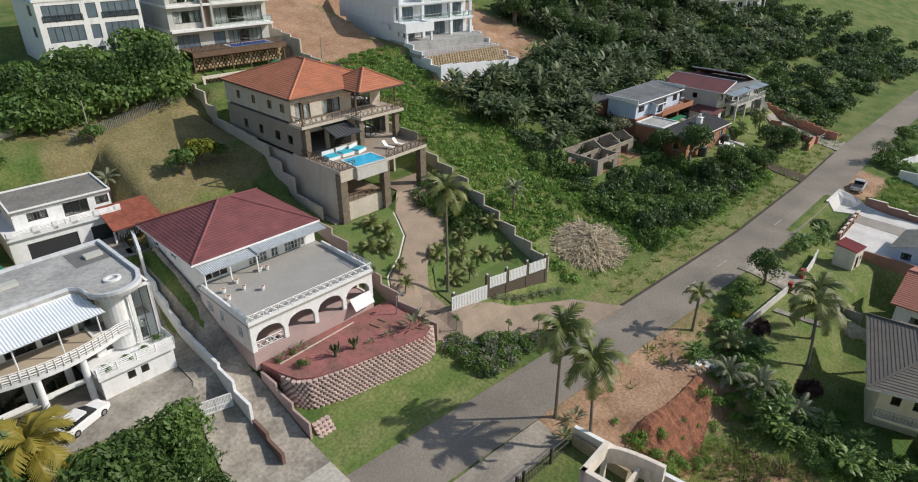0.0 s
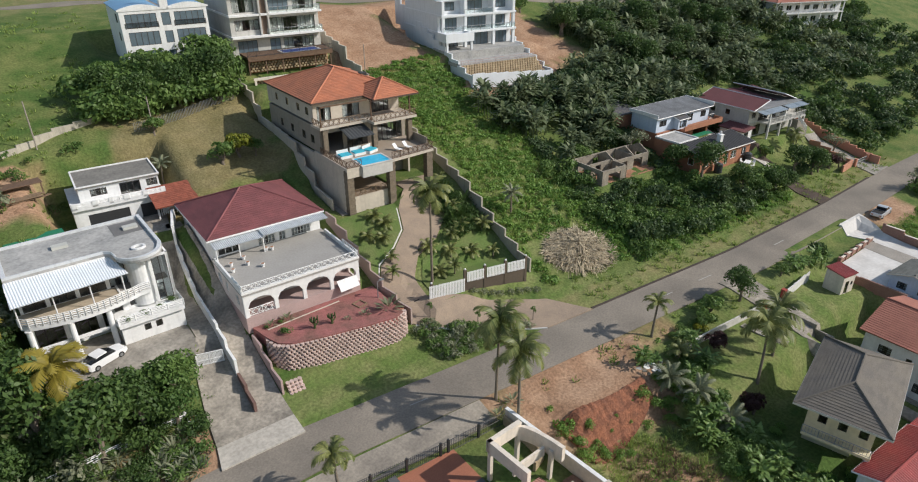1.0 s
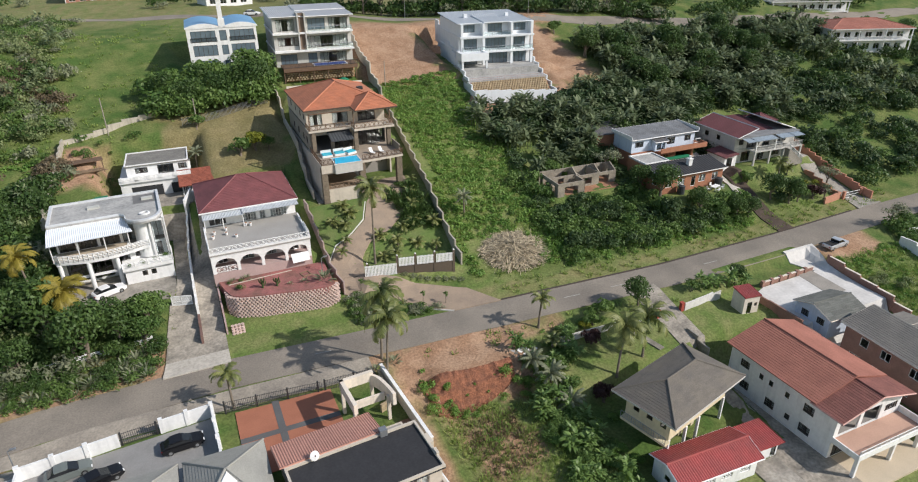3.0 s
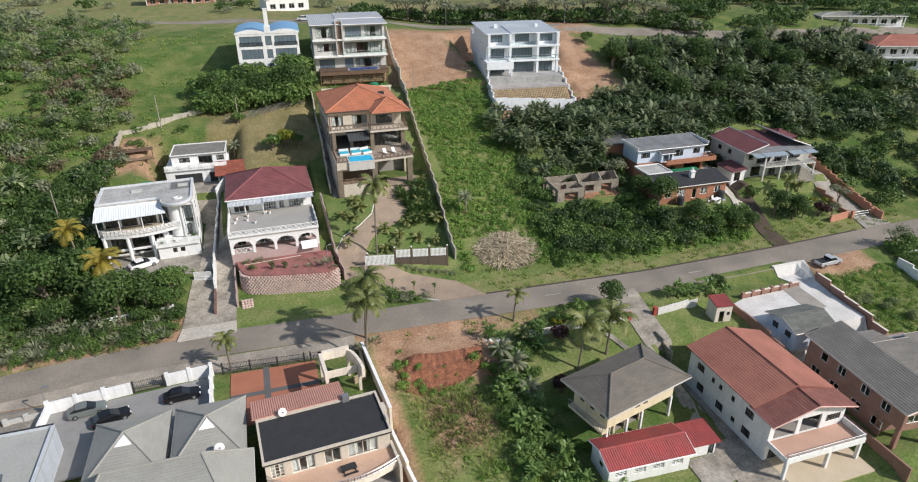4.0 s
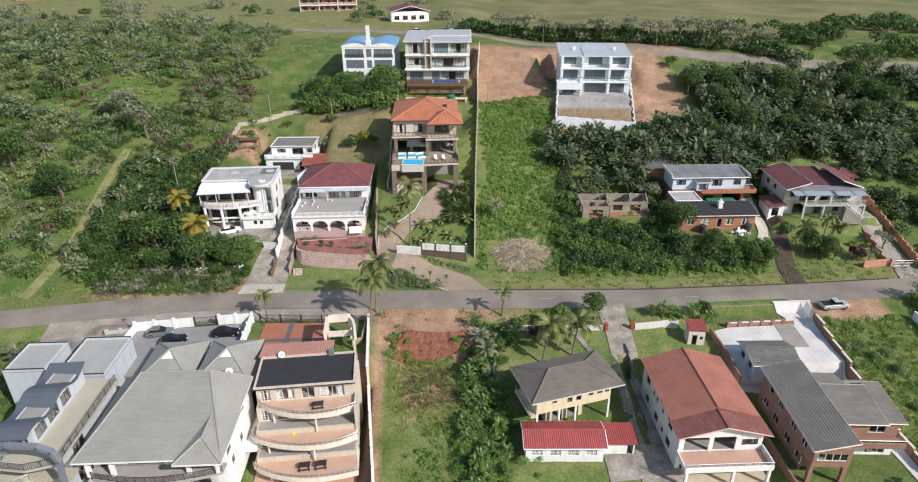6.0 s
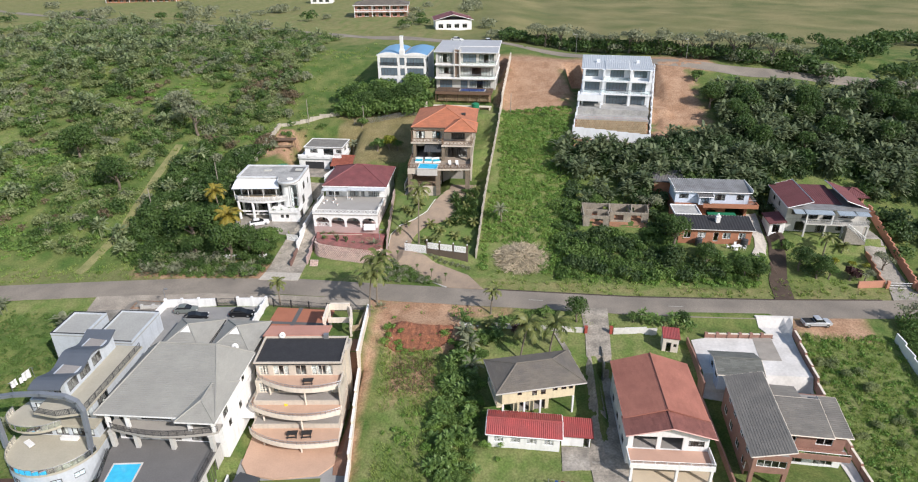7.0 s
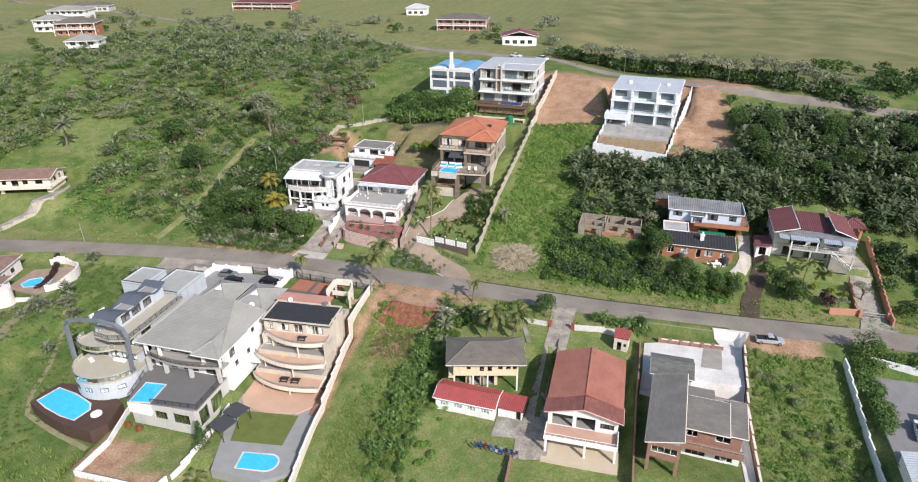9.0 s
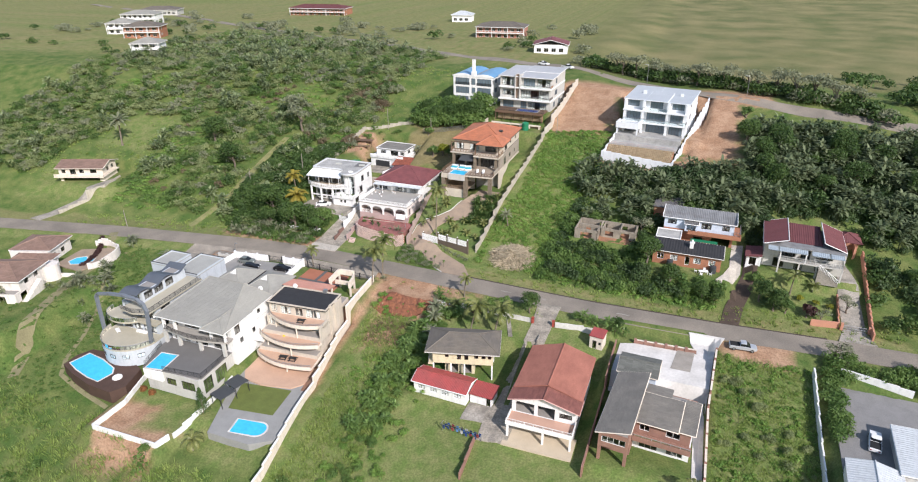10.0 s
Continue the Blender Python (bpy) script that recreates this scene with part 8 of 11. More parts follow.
def left_villa():
    CHALK = mat("chalky_plaster", (0.74, 0.69, 0.64), 0.8, 0.15, 0.4, 3, stain=0.2)
    H = thing("house", "chalk white terraced villa with brown roofs, arches and pool wall", "house", -51, -17, -4.6, 18)
    storey(H, 0, 16, 0, 12, -0.6, 2.6, CHALK, S=[(2, 4.4, 0.6, 2.6, "o"), (6, 8.4, 0.6, 2.6, "o"), (11, 13.4, 0.6, 2.6, "o")], E=[(1.4, 3.6, 0.6, 2.6, "o"), (5.4, 7.6, 0.6, 2.6, "o")])
    storey(H, 0, 16, 2, 12, 2.6, 5.2, CHALK, S=[(2, 3.4, 0.8, 2, "w"), (6, 7.4, 0.8, 2, "w"), (10, 11.4, 0.8, 2, "w")], E=[(1.6, 3, 0.8, 2, "w"), (5, 6.4, 0.8, 2, "w")])
    tb = mat("dusty_brown_tile", (0.25, 0.165, 0.13), 0.75, 0.3, 0.5, 8, island=0.25)
    roof(H, -0.5, 16.6, 1.4, 12.6, 5.2, 2.2, tb, "hip", "x", fascia=WHITE)
    storey(H, 4, 14, 12, 19, -0.4, 3.4, CHALK, E=[(1, 2.2, 1.4, 2.6, "w"), (4, 5.2, 1.4, 2.6, "w")])
    roof(H, 3.6, 14.6, 12.6, 19.5, 3.4, 1.6, tb, "hip", "x", fascia=WHITE)
    storey(H, 1, 11, 19.6, 29, -0.4, 3.9, CHALK, E=[(1.4, 2.8, 1.6, 2.8, "w"), (5, 6.4, 1.6, 2.8, "w")])
    roof(H, 0.5, 11.6, 20.1, 29.6, 3.9, 1.7, tb, "hip", "y", fascia=WHITE)
    bm = bmesh.new()
    tube(bm, (16.4, 12.4, -0.5), (16.4, 12.4, 4.2), 2.0, 20)
    part("drum", bm, CHALK, H)
    bm = bmesh.new()
    for i in range(12):
        box(bm, 16.2 + 0.1, 17.6, 1.0 + i * 0.55, 1.55 + i * 0.55, -1.2, 0.3 + i * 0.24)
    part("stair", bm, CHALK, H)
    W = thing("garden_wall", "cream curved pool wall with arches", "wall", -44, 1.5, -4.4, 18)
    bm = bmesh.new()
    c = arc(6, 8, 8, 7, -60, 100, 24)
    for a, b in zip(c, c[1:]):
        n = ((a[0] - 6) * 0.05, (a[1] - 8) * 0.05)
        prism(bm, [a, b, (b[0] + n[0], b[1] + n[1]), (a[0] + n[0], a[1] + n[1])], -1, 2.0 + 0.5 * math.sin(a[0]))
    bmesh.ops.recalc_face_normals(bm, faces=bm.faces)
    part("wall_panel", bm, CHALK, W)
    part("wall_panel", boxes((-14, 9, -2.3, -2.0, -1.5, 1.0)), CHALK, W)
    patch("pool_terrace", "brown paved terrace round the turquoise pool", [(-45, 5), (-36, 4.6), (-33.5, 12), (-38, 18), (-46, 14)], PAVE, 0.1, "terrace", flat=-4.3)
    pool("swimming_pool", "freeform turquoise garden pool", [(-43.0, 7.6), (-41.2, 6.6), (-38.6, 7.8), (-37.4, 9.8), (-38.2, 11.4), (-39.8, 10.4), (-41, 11.2), (-42.8, 9.8)], -4.18)


left_villa()


def far_cottage():
    H = thing("house", "pale cottage with dark red roof on a platform", "house", -80.6, 38.6, 2.8, 20)
    storey(H, 0, 14, 0, 8, -1.5, 1.6, CREAM, S=[(1, 12.6, 0.9, 2.8, "o")])
    slab(H, [(-1, -1.4), (14.6, -1.4), (14.6, 8.4), (-1, 8.4)], 1.5, 1.8, CREAM, "balcony")
    railing(H, [(-0.9, -1.3), (14.5, -1.3), (14.5, 6)], 1.8, 0.8, CREAM, "boards")
    storey(H, 0, 14, 0, 8, 1.8, 4.3, CREAM, S=[(1, 2.2, 0.8, 2, "w"), (3.6, 5.4, 0.1, 2.1, "w"), (6.6, 8, 0.8, 2, "w"), (10, 12, 0.8, 2, "w")], E=[(2, 3.4, 0.8, 2, "w"), (5, 6.2, 0.8, 2, "w")])
    roof(H, -0.7, 14.7, -0.8, 8.8, 4.3, 1.4, mat("dusty_brown_tile", (0.22, 0.125, 0.095), 0.75, 0.3, 0.5, 8), "gable", "x", fascia=CREAM)
    for x in (0.0, 13.8):
        gable_wall(H, 0, 8, x, 4.25, 1.2, CREAM, "y")
    boundary_wall("garden_wall", "low cream wall down the cottage drive", [(-66, 48), (-63.5, 39.5), (-67.5, 32.5), (-70, 27.5)], 0.6, mat("weathered_cream_wall", (0.46, 0.42, 0.35), 0.9, 0.25, stain=0.3), 0.25, 2.5)
    patch("path", "pale concrete drive to the cottage", [(-66.8, 46), (-64.6, 45), (-64.0, 39.0), (-69.0, 30), (-72, 22.5), (-76, 22.5), (-71.0, 32), (-67.6, 39.0)], CONC, 0.05, "driveway")


far_cottage()


def simple_house(label, x, y, w, d, h, wallm, roofm, rz=0, kind="hip", two=True, rise=2.0, z=None, axis="x"):
    z = gz(x, y) - 0.2 if z is None else z
    H = thing("house", label, "house", x, y, z, rz)
    n = 2 if two else 1
    sh = h / n
    k = max(2, int(w / 3.2))
    for i in range(n):
        S = [(0.8 + (w - 1.6) * j / k + 0.3, 0.8 + (w - 1.6) * j / k + 0.3 + (w - 1.6) / k * 0.6, 0.6, min(2.2, sh - 0.4), "w") for j in range(k)]
        storey(H, 0, w, 0, d, i * sh - (1.5 if i == 0 else 0), (i + 1) * sh, wallm, S=[(a, b, c + (1.5 if i == 0 else 0), e + (1.5 if i == 0 else 0), g) for a, b, c, e, g in S], E=[(1.5, 3.0, 0.9 + (1.5 if i == 0 else 0), 2.1 + (1.5 if i == 0 else 0), "w")], frame=WHITE)
    if two:
        slab(H, [(-0.2, -1.4), (w + 0.2, -1.4), (w + 0.2, 0.1), (-0.2, 0.1)], sh - 0.15, sh + 0.1, WHITE, "balcony")
        railing(H, [(-0.1, -1.3), (w + 0.1, -1.3)], sh + 0.1, 0.9, WHITE, "bars", 0.25)
        for j in range(4):
            part("column", boxes((w * j / 3 - 0.1, w * j / 3 + 0.15, -1.3, -1.05, -1.5, h)), WHITE, H)
    roof(H, -0.6, w + 0.6, -1.4 if two else -0.6, d + 0.6, h, rise, roofm, kind, axis, mode="tile", course=0.5, fascia=WHITE)
    return H


simple_house("red brick two storey house beyond the upper road", -6.0, 222, 24, 12, 5.6, mat("salmon_brick", (0.42, 0.20, 0.15), 0.85, 0.2), T_BROWN, 6)
simple_house("white gabled house beyond the upper road", 35.5, 177, 14, 11, 3.6, WHITE, T_BURG, 10, kind="gable", two=False, axis="y")
simple_house("pale grey house with grey roof on the far slope", -136, 128, 12, 9, 5.2, WHITE, T_GREY, 25)
simple_house("white house with pale roof on the far hill", -198, 172, 14, 10, 5.6, WHITE, T_GREY, 25)
simple_house("brick house with grey roof on the far hill", -178, 164, 18, 11, 5.6, BRICKO, T_BROWN, 25)
simple_house("long low house with grey roof on the far hill", -268, 262, 26, 14, 3.4, GREYP, T_BROWN, 25, two=False)
simple_house("white house on the crest of the hill", -232, 214, 20, 12, 5.6, WHITE, T_GREY, 20)
simple_house("large house with maroon roof by the upper road", -170, 300, 40, 14, 5.0, BRICKO, T_MAROON, 8)
simple_house("small white house by the upper road", -46, 290, 12, 9, 4.0, WHITE, T_SHEET, 8, two=False)
simple_house("white villa with brown roof above the trees", 196, 88, 24, 13, 6.4, WHITE, T_TERRA, -20, z=15)
simple_house("modern white villa with flat roof above the trees", 205, 118, 26, 13, 6.6, WHITE, T_GREY, -20, rise=0.4, z=19)

# ---- drives, fences, walls above the street ----
patch("driveway", "brown interlocking paved driveway apron from the street", [(59.6, 30.6), (52.4, 31.2), (45, 35.5), (38.6, 40.6), (38.4, 44.0), (42.4, 43.0), (48.4, 39.6), (56.2, 35.6)], PAVE, 0.05, "driveway", 1.2)
patch("driveway", "curved brown paved driveway climbing to the pool house", [(38.4, 44.02), (38.4, 47.6), (40.2, 50.2), (43.4, 51.8), (46.0, 53.8), (47.6, 57.6), (50.4, 60.5), (50.6, 63.5), (56.6, 63.5), (56.2, 58), (53.6, 54.4), (49.6, 51.0), (45.4, 49.4), (43.4, 47.2), (42.5, 43.02)], PAVE, 0.06, "driveway", 1.2)
patch("driveway", "stained grey concrete drive beside the white house", [(13.4, 36.0), (18.1, 36.0), (18.2, 46), (18.4, 60), (20.6, 76.5), (10.5, 76.5), (12, 67), (16.3, 66), (16.2, 50), (14.8, 46.6), (13.9, 41)], DRIVE, 0.1, "driveway", 1.5)
patch("driveway", "stained grey concrete drive beside the burgundy-roofed house", [(18.1, 36.0), (21.2, 36.0), (21.35, 47.4), (21.35, 60), (21.35, 72), (19.4, 72), (18.6, 56), (18.15, 41)], DRIVE, 0.1, "driveway", 1.5)
patch("driveway_apron", "cracked concrete apron meeting the street", [(12.9, 33.2), (21.2, 33.2), (21.2, 36.0), (13.4, 36.0)], mat("pale_worn_concrete", (0.50, 0.46, 0.40), 0.9, 0.35, 0.35, 3), 0.1, "driveway", 1.2)
patch("driveway", "pale concrete drive to the brick cottage", [(113.2, 39.4), (114.8, 38.8), (117.0, 41.4), (118.6, 46), (118.9, 55.4), (116.4, 55.4), (116.2, 47), (114.8, 42.4)], mat("pale_worn_concrete", (0.46, 0.43, 0.38)), 0.05, "driveway", 1.5)
patch("driveway", "dark damp earth drive between the two gardens", [(115.0, 29.3), (118.6, 29.3), (119.6, 36), (121.6, 43), (122.2, 50), (119.2, 55), (119.0, 46), (117.6, 41), (115.8, 35)], mat("dark_damp_earth", (0.085, 0.06, 0.045), 0.9, 0.4, 0.7, 4), 0.06, "driveway", 1.5)
patch("driveway", "concrete drive with grass joints to the grey house", [(136.8, 29.8), (143.6, 30.2), (142.2, 34), (141.8, 45), (140.2, 55), (137.6, 52), (138.0, 34)], CONC, 0.05, "driveway", 1.5)
patch("lawn", "mown lawn beside the curved driveway", [(43.4, 43.2), (57.0, 40.9), (57.6, 56), (54.6, 54.6), (53, 53), (49.4, 50), (45.6, 48.6), (44, 46.4)], LAWN, 0.08, "lawn", 1.2, drop=0.1)
patch("lawn", "mown lawn with small palms beside the mauve wall", [(38.1, 44.6), (38.1, 59.2), (49.6, 59.2), (47.3, 57.8), (45.7, 54.0), (43.1, 52.0), (39.9, 50.4), (38.25, 47.8)], LAWN, 0.06, "lawn", 1.2, drop=0.1)
for pts in ([(38.3, 43.9), (42.6, 42.95)], [(38.9, 48.6), (44.4, 48.3)], [(45.6, 53.4), (52.2, 53.0)], [(49.8, 59.9), (56.3, 58.6)]):
    ribbon("drain", "dark drain joint across the paved driveway", pts, 0.22, mat("dark_joint", (0.06, 0.05, 0.045), 0.9), 0.085, "drain", 1.0, 0.02)
patch("court", "concrete car court before the white house", [(1.2, 49.6), (6, 48.8), (16.1, 48.0), (16.1, 52.6), (14, 56.4), (1.2, 56.4)], CONC, 0.08, "driveway", 1.2)
BANK = patch("clay_bank", "raw red clay cut bank below the street shoulder", [(42.2, 19.6), (46, 19.2), (50, 18.6), (54.6, 18.7), (54.2, 16.6), (50.5, 15.4), (46, 14.3), (42.6, 14.2)], mat("raw_red_clay", (0.26, 0.105, 0.058), 0.95, 0.6, 1.4, 5, color2=(0.15, 0.065, 0.04), bump=0.12), 0.2, "bank", 0.45, drop=0.4)
for v in BANK.data.vertices:
    v.co.z += 0.24 * noise.noise((v.co.x * 1.5, v.co.y * 0.3, 5)) + 0.10 * noise.noise((v.co.x * 4, v.co.y, 2))
ribbon("footpath", "worn sandy footpath through the green slope", PATHW, 0.9, mat("worn_path", (0.24, 0.22, 0.12), 0.95, 0.35, 0.5, 5), 0.03, "path", 1.5, 0.05)
ribbon("footpath", "broad worn grassy track beside the villa", [(-44, 23.5), (-35.5, 12.5), (-34.5, 5), (-31.5, -6), (-27.5, -16), (-22, -26)], 2.2, mat("worn_path", (0.24, 0.22, 0.12)), 0.03, "path", 1.5, 0.05)
ribbon("footpath", "faint grassy footpath climbing through the hillside bush", [(-26.5, 33.5), (-24.6, 42), (-23.2, 48), (-23.0, 58), (-23.4, 68), (-23.6, 80)], 2.0, mat("faint_path", (0.25, 0.235, 0.105), 0.95, 0.4, 0.6, 4, color2=(0.17, 0.18, 0.07)), 0.07, "path", 1.5, 0.05)
patch("path", "narrow pale garden path across the lawn", [(72.6, 17.8), (73.5, 17.8), (75.4, 12.9), (74.5, 12.8)], CONC, 0.10, "path", 1.2, drop=0.05)
ribbon("upper_road", "grey asphalt road along the top of the slope", [(-400, 330), (-246, 272), (-120, 215), (-26, 179), (20, 163), (59, 150), (82, 137), (105, 126), (135, 117), (165, 111), (260, 104), (400, 110)], 5.4, ASPHALT, 0.06, "road", 4)
# painted remnants of the centre line
for x in (33.0, 70.0, 78.0, 96.0):
    y = float(road_y(x))
    M = part("line_marking", boxes((-1.6, 1.6, -0.06, 0.06, 0, 0.006)), mat("worn_road_paint", (0.42, 0.41, 0.38), 0.8, 0.4))
    M.matrix_basis = pose(x, y, float(road_z(x)) + 0.025, 0, 0, math.degrees(math.atan2(float(road_y(x + 1) - road_y(x)), 1)))
    tagged(M, "faded white centre line on the street", "road marking", "line markings", "structure")


def kerb(pts, label, material, h=0.12, w=0.16):
    K = ribbon("kerb", label, pts, w, material, h, "kerb", 1.5, 0.1)
    return K


kerb([(x, float(road_y(x)) + 3.2) for x in np.arange(59.8, 136, 3)], "dark earthy street edge with a low kerb", mat("dark_gutter_edge", (0.07, 0.055, 0.045), 0.95, 0.3), 0.05, 0.35)
kerb([(52.2, 31.2), (45, 35.6), (38.9, 40.2)], "pale kerb of the paved apron", CONC_W)
kerb([(38.3, 44.5), (38.3, 47.8), (40.0, 50.4), (43.2, 52.0), (45.8, 54.0), (47.4, 57.8)], "pale kerb of the curved driveway", CONC_W)


PICKET = mat("fresh_white_paint", (0.88, 0.88, 0.88), 0.6, 0.05)


def picket_fence():
    F = thing("fence", "white picket fence on a dark wall with piers", "fence", 42.5, 42.2, 0.6, -12)
    dark = mat("dark_brown_wall", (0.13, 0.10, 0.075), 0.9, 0.2)
    part("base_wall", boxes((4.8, 13.6, 0, 0.25, -1.2, 1.4)), dark, F)
    for x in (0.0, 4.6, 7.4, 10.4, 13.4):
        part("pier", boxes((x, x + 0.35, -0.05, 0.3, -1.0, 3.1 if x else 2.2)), dark, F)
        bm = bmesh.new()
        bmesh.ops.create_icosphere(bm, subdivisions=1, radius=0.16, matrix=pose(x + 0.17, 0.12, 3.22 if x else 2.32))
        part("pier_lamp", bm, WHITE, F, "white globe lamp")
    for a, b, z0, z1 in ((-0.2, 4.7, -0.1, 2.0), (5.0, 7.4, 1.4, 2.85), (7.8, 10.4, 1.4, 2.85), (10.8, 13.4, 1.4, 2.85)):
        n = int((b - a) / 0.21)
        for i in range(n):
            x = a + (b - a) * i / n
            part("picket", boxes((x, x + 0.15, -0.12, -0.08, z0, z1)), PICKET, F)
        part("rail", boxes((a, b, -0.08, -0.03, z0 + 0.15, z0 + 0.25)), WHITE, F)
        part("rail", boxes((a, b, -0.08, -0.03, z1 - 0.25, z1 - 0.15)), WHITE, F)


picket_fence()
boundary_wall("boundary_wall", "white wall between the two concrete drives", [(18.3, 43.4), (18.5, 57), (19.2, 66), (21.2, 74)], 1.5, WHITE, 0.28, 2.6)
boundary_wall("boundary_wall", "low dark red wall dividing the drives at the street", [(18.2, 38.4), (18.3, 43.2)], 0.8, mat("dark_red_low_wall", (0.20, 0.12, 0.10), 0.9, 0.25), 0.3, 2.4)
boundary_wall("boundary_wall", "pale wall climbing the slope beside the pool house", [(57.6, 40.4), (58.4, 52), (59.6, 68), (61.6, 92)], 1.3, mat("weathered_cream_wall", (0.46, 0.42, 0.35), 0.9, 0.25, stain=0.3), 0.25, 3.0)
boundary_wall("boundary_wall", "tall cream wall climbing beside the grey house", [(61.6, 92), (62.6, 108), (64.4, 126)], 2.2, mat("aged_cream_wall", (0.60, 0.55, 0.47), 0.85, 0.2, stain=0.2), 0.25, 3.0)
patch("side_yard", "grey stepped concrete side yard beside the pool house", [(39.9, 60), (40.85, 60), (40.85, 86), (40.4, 86)], CONC, 0.1, "paving", 1.0)
boundary_wall("boundary_wall", "pale wall between the pool house and the vacant garden", [(39.6, 62), (40.2, 80), (40.8, 100)], 1.4, BEIGE, 0.25, 3.0)
boundary_wall("boundary_wall", "pale weathered wall along the grassy terrace", [(1.2, 89.5), (11, 94.5), (17, 96)], 0.8, mat("weathered_cream_wall", (0.46, 0.42, 0.35), 0.9, 0.25, stain=0.3), 0.25, 2.5)
boundary_wall("boundary_wall", "crumbling white garden wall beside the rubble yard", [(-1.2, 66), (0.2, 78), (1.2, 89.5)], 1.2, mat("weathered_cream_wall", (0.46, 0.42, 0.35), 0.9, 0.25, stain=0.3), 0.25, 2.0)
G = thing("gate", "white barred gate across the concrete drive", "gate", 15.1, 46.5, gz(16.2, 46.2) + 0.1, -14)
bm = bmesh.new()
for z in (0.1, 0.62, 1.5):
    box(bm, 0, 2.8, -0.03, 0.05, z, z + 0.12)
for x in (0.0, 1.34, 2.7):
    box(bm, x, x + 0.1, -0.035, 0.055, 0.1, 1.62)
part("gate_frame", bm, WHITE, G)
for i in range(21):
    part("bar", boxes((0.1 + i * 0.127, 0.19 + i * 0.127, 0.0, 0.02, 0.15, 1.55)), WHITE, G)
F = thing("fence", "white balustrade fence half hidden in garden shrubs", "fence", -1.0, 39.6, gz(4, 40) + 0.1, 6)
for i in range(6):
    part("post", boxes((i * 2.6, i * 2.6 + 0.25, 0, 0.25, -0.6, 1.1)), WHITE, F)
railing(F, [(0.1, 0.12), (13.2, 0.12)], 0.0, 0.95, WHITE, "boards", post=2.6)
P = thing("plant_pot", "round white pot of dark soil on the corner stones", "plant pot", 12.5, 40.0, gz(12.5, 40.0) + 0.1)
bm = bmesh.new()
tube(bm, (0, 0, -0.1), (0, 0, 0.15), 0.3, 18, 0.4)
tube(bm, (0, 0, 0.15), (0, 0, 0.45), 0.4, 18, 0.52)
tube(bm, (0, 0, 0.45), (0, 0, 0.75), 0.52, 18, 0.44)
tube(bm, (0, 0, 0.75), (0, 0, 0.82), 0.5, 18)
part("soil", boxes((-0.28, 0.28, -0.28, 0.28, 0.8, 0.835)), SOIL, P, "dark soil in the pot")
part("pot", bm, WHITE, P)
F = thing("fence", "grey palisade fence across the vacant garden", "fence", 21.5, 91.2, gz(30, 93), 12)
bm = bmesh.new()
for i in range(70):
    x = i * 0.25
    z = gz(21.5 + x * 0.98, 91.2 + x * 0.2) - gz(30, 93)
    box(bm, x, x + 0.07, 0, 0.03, z - 0.2, z + 1.5)
part("palisade", bm, METALG, F)
# rubble yard: stacked timber and a green covered pool
T = thing("timber_stack", "stack of weathered planks in the rubble yard", "timber stack", 1.8, 78.5, gz(5, 78), 8)
for i in range(14):
    a = random.uniform(-0.5, 0.5)
    ob = part("plank", boxes((0, 5.5 + a, 0, 0.25, 0, 0.08)), WOODL, T)
    ob.matrix_basis = pose(random.uniform(0, 0.6), (i % 5) * 0.4, 0.3 + (i // 5) * 0.12, 0, 0, random.uniform(-4, 4))
part("shed_roof", boxes((0, 6.2, 2.2, 4.4, 1.6, 1.7)), WOOD, T)
for x in (0.1, 5.9):
    part("post", boxes((x, x + 0.15, 2.3, 2.45, -0.5, 1.6)), WOOD, T)
C = thing("pool_cover", "green covered pool behind the white house", "pool cover", 1.6, 70.2, gz(4, 71) + 0.1, 3)
part("cover", boxes((0, 6.4, 0, 2.4, -0.1, 0.12)), GREENP, C)
# heap of dry palm fronds by the street
H = thing("palm_heap", "heap of dry straw-coloured palm fronds beside the street", "debris heap", 67.2, 40.6, gz(67.2, 40.6), kind="stuff")
rng = np.random.default_rng(11)
vs, fs = [], []
for i in range(2600):
    r, a = 5.0 * math.sqrt(rng.uniform()), rng.uniform(0, 6.283)
    h = 1.7 * (1 - r / 5.4)
    c = np.array([r * math.cos(a) * 1.15, r * math.sin(a) * 0.9, h * rng.uniform(0.6, 1.05) + gz(67.2 + r * math.cos(a), 40.6 + r * math.sin(a) * 0.9) - gz(67.2, 40.6)])
    d = np.array([math.cos(a + rng.normal() * 0.7), math.sin(a + rng.normal() * 0.7), rng.normal() * 0.25]) * rng.uniform(0.4, 1.2)
    s = np.array([-d[1], d[0], rng.normal() * 0.3])
    s = s / np.linalg.norm(s) * rng.uniform(0.03, 0.09)
    k = len(vs)
    vs += [c - d - s, c - d + s, c + d + s * 0.4, c + d - s * 0.4]
    fs.append((k, k + 1, k + 2, k + 3))
me = bpy.data.meshes.new("fronds")
me.from_pydata([tuple(v) for v in vs], [], fs)
me.materials.append(mat("dry_frond", (0.50, 0.42, 0.29), 0.95, 0.35, 1, 6, island=0.7))
ob = new("fronds", me)
ob.parent = H


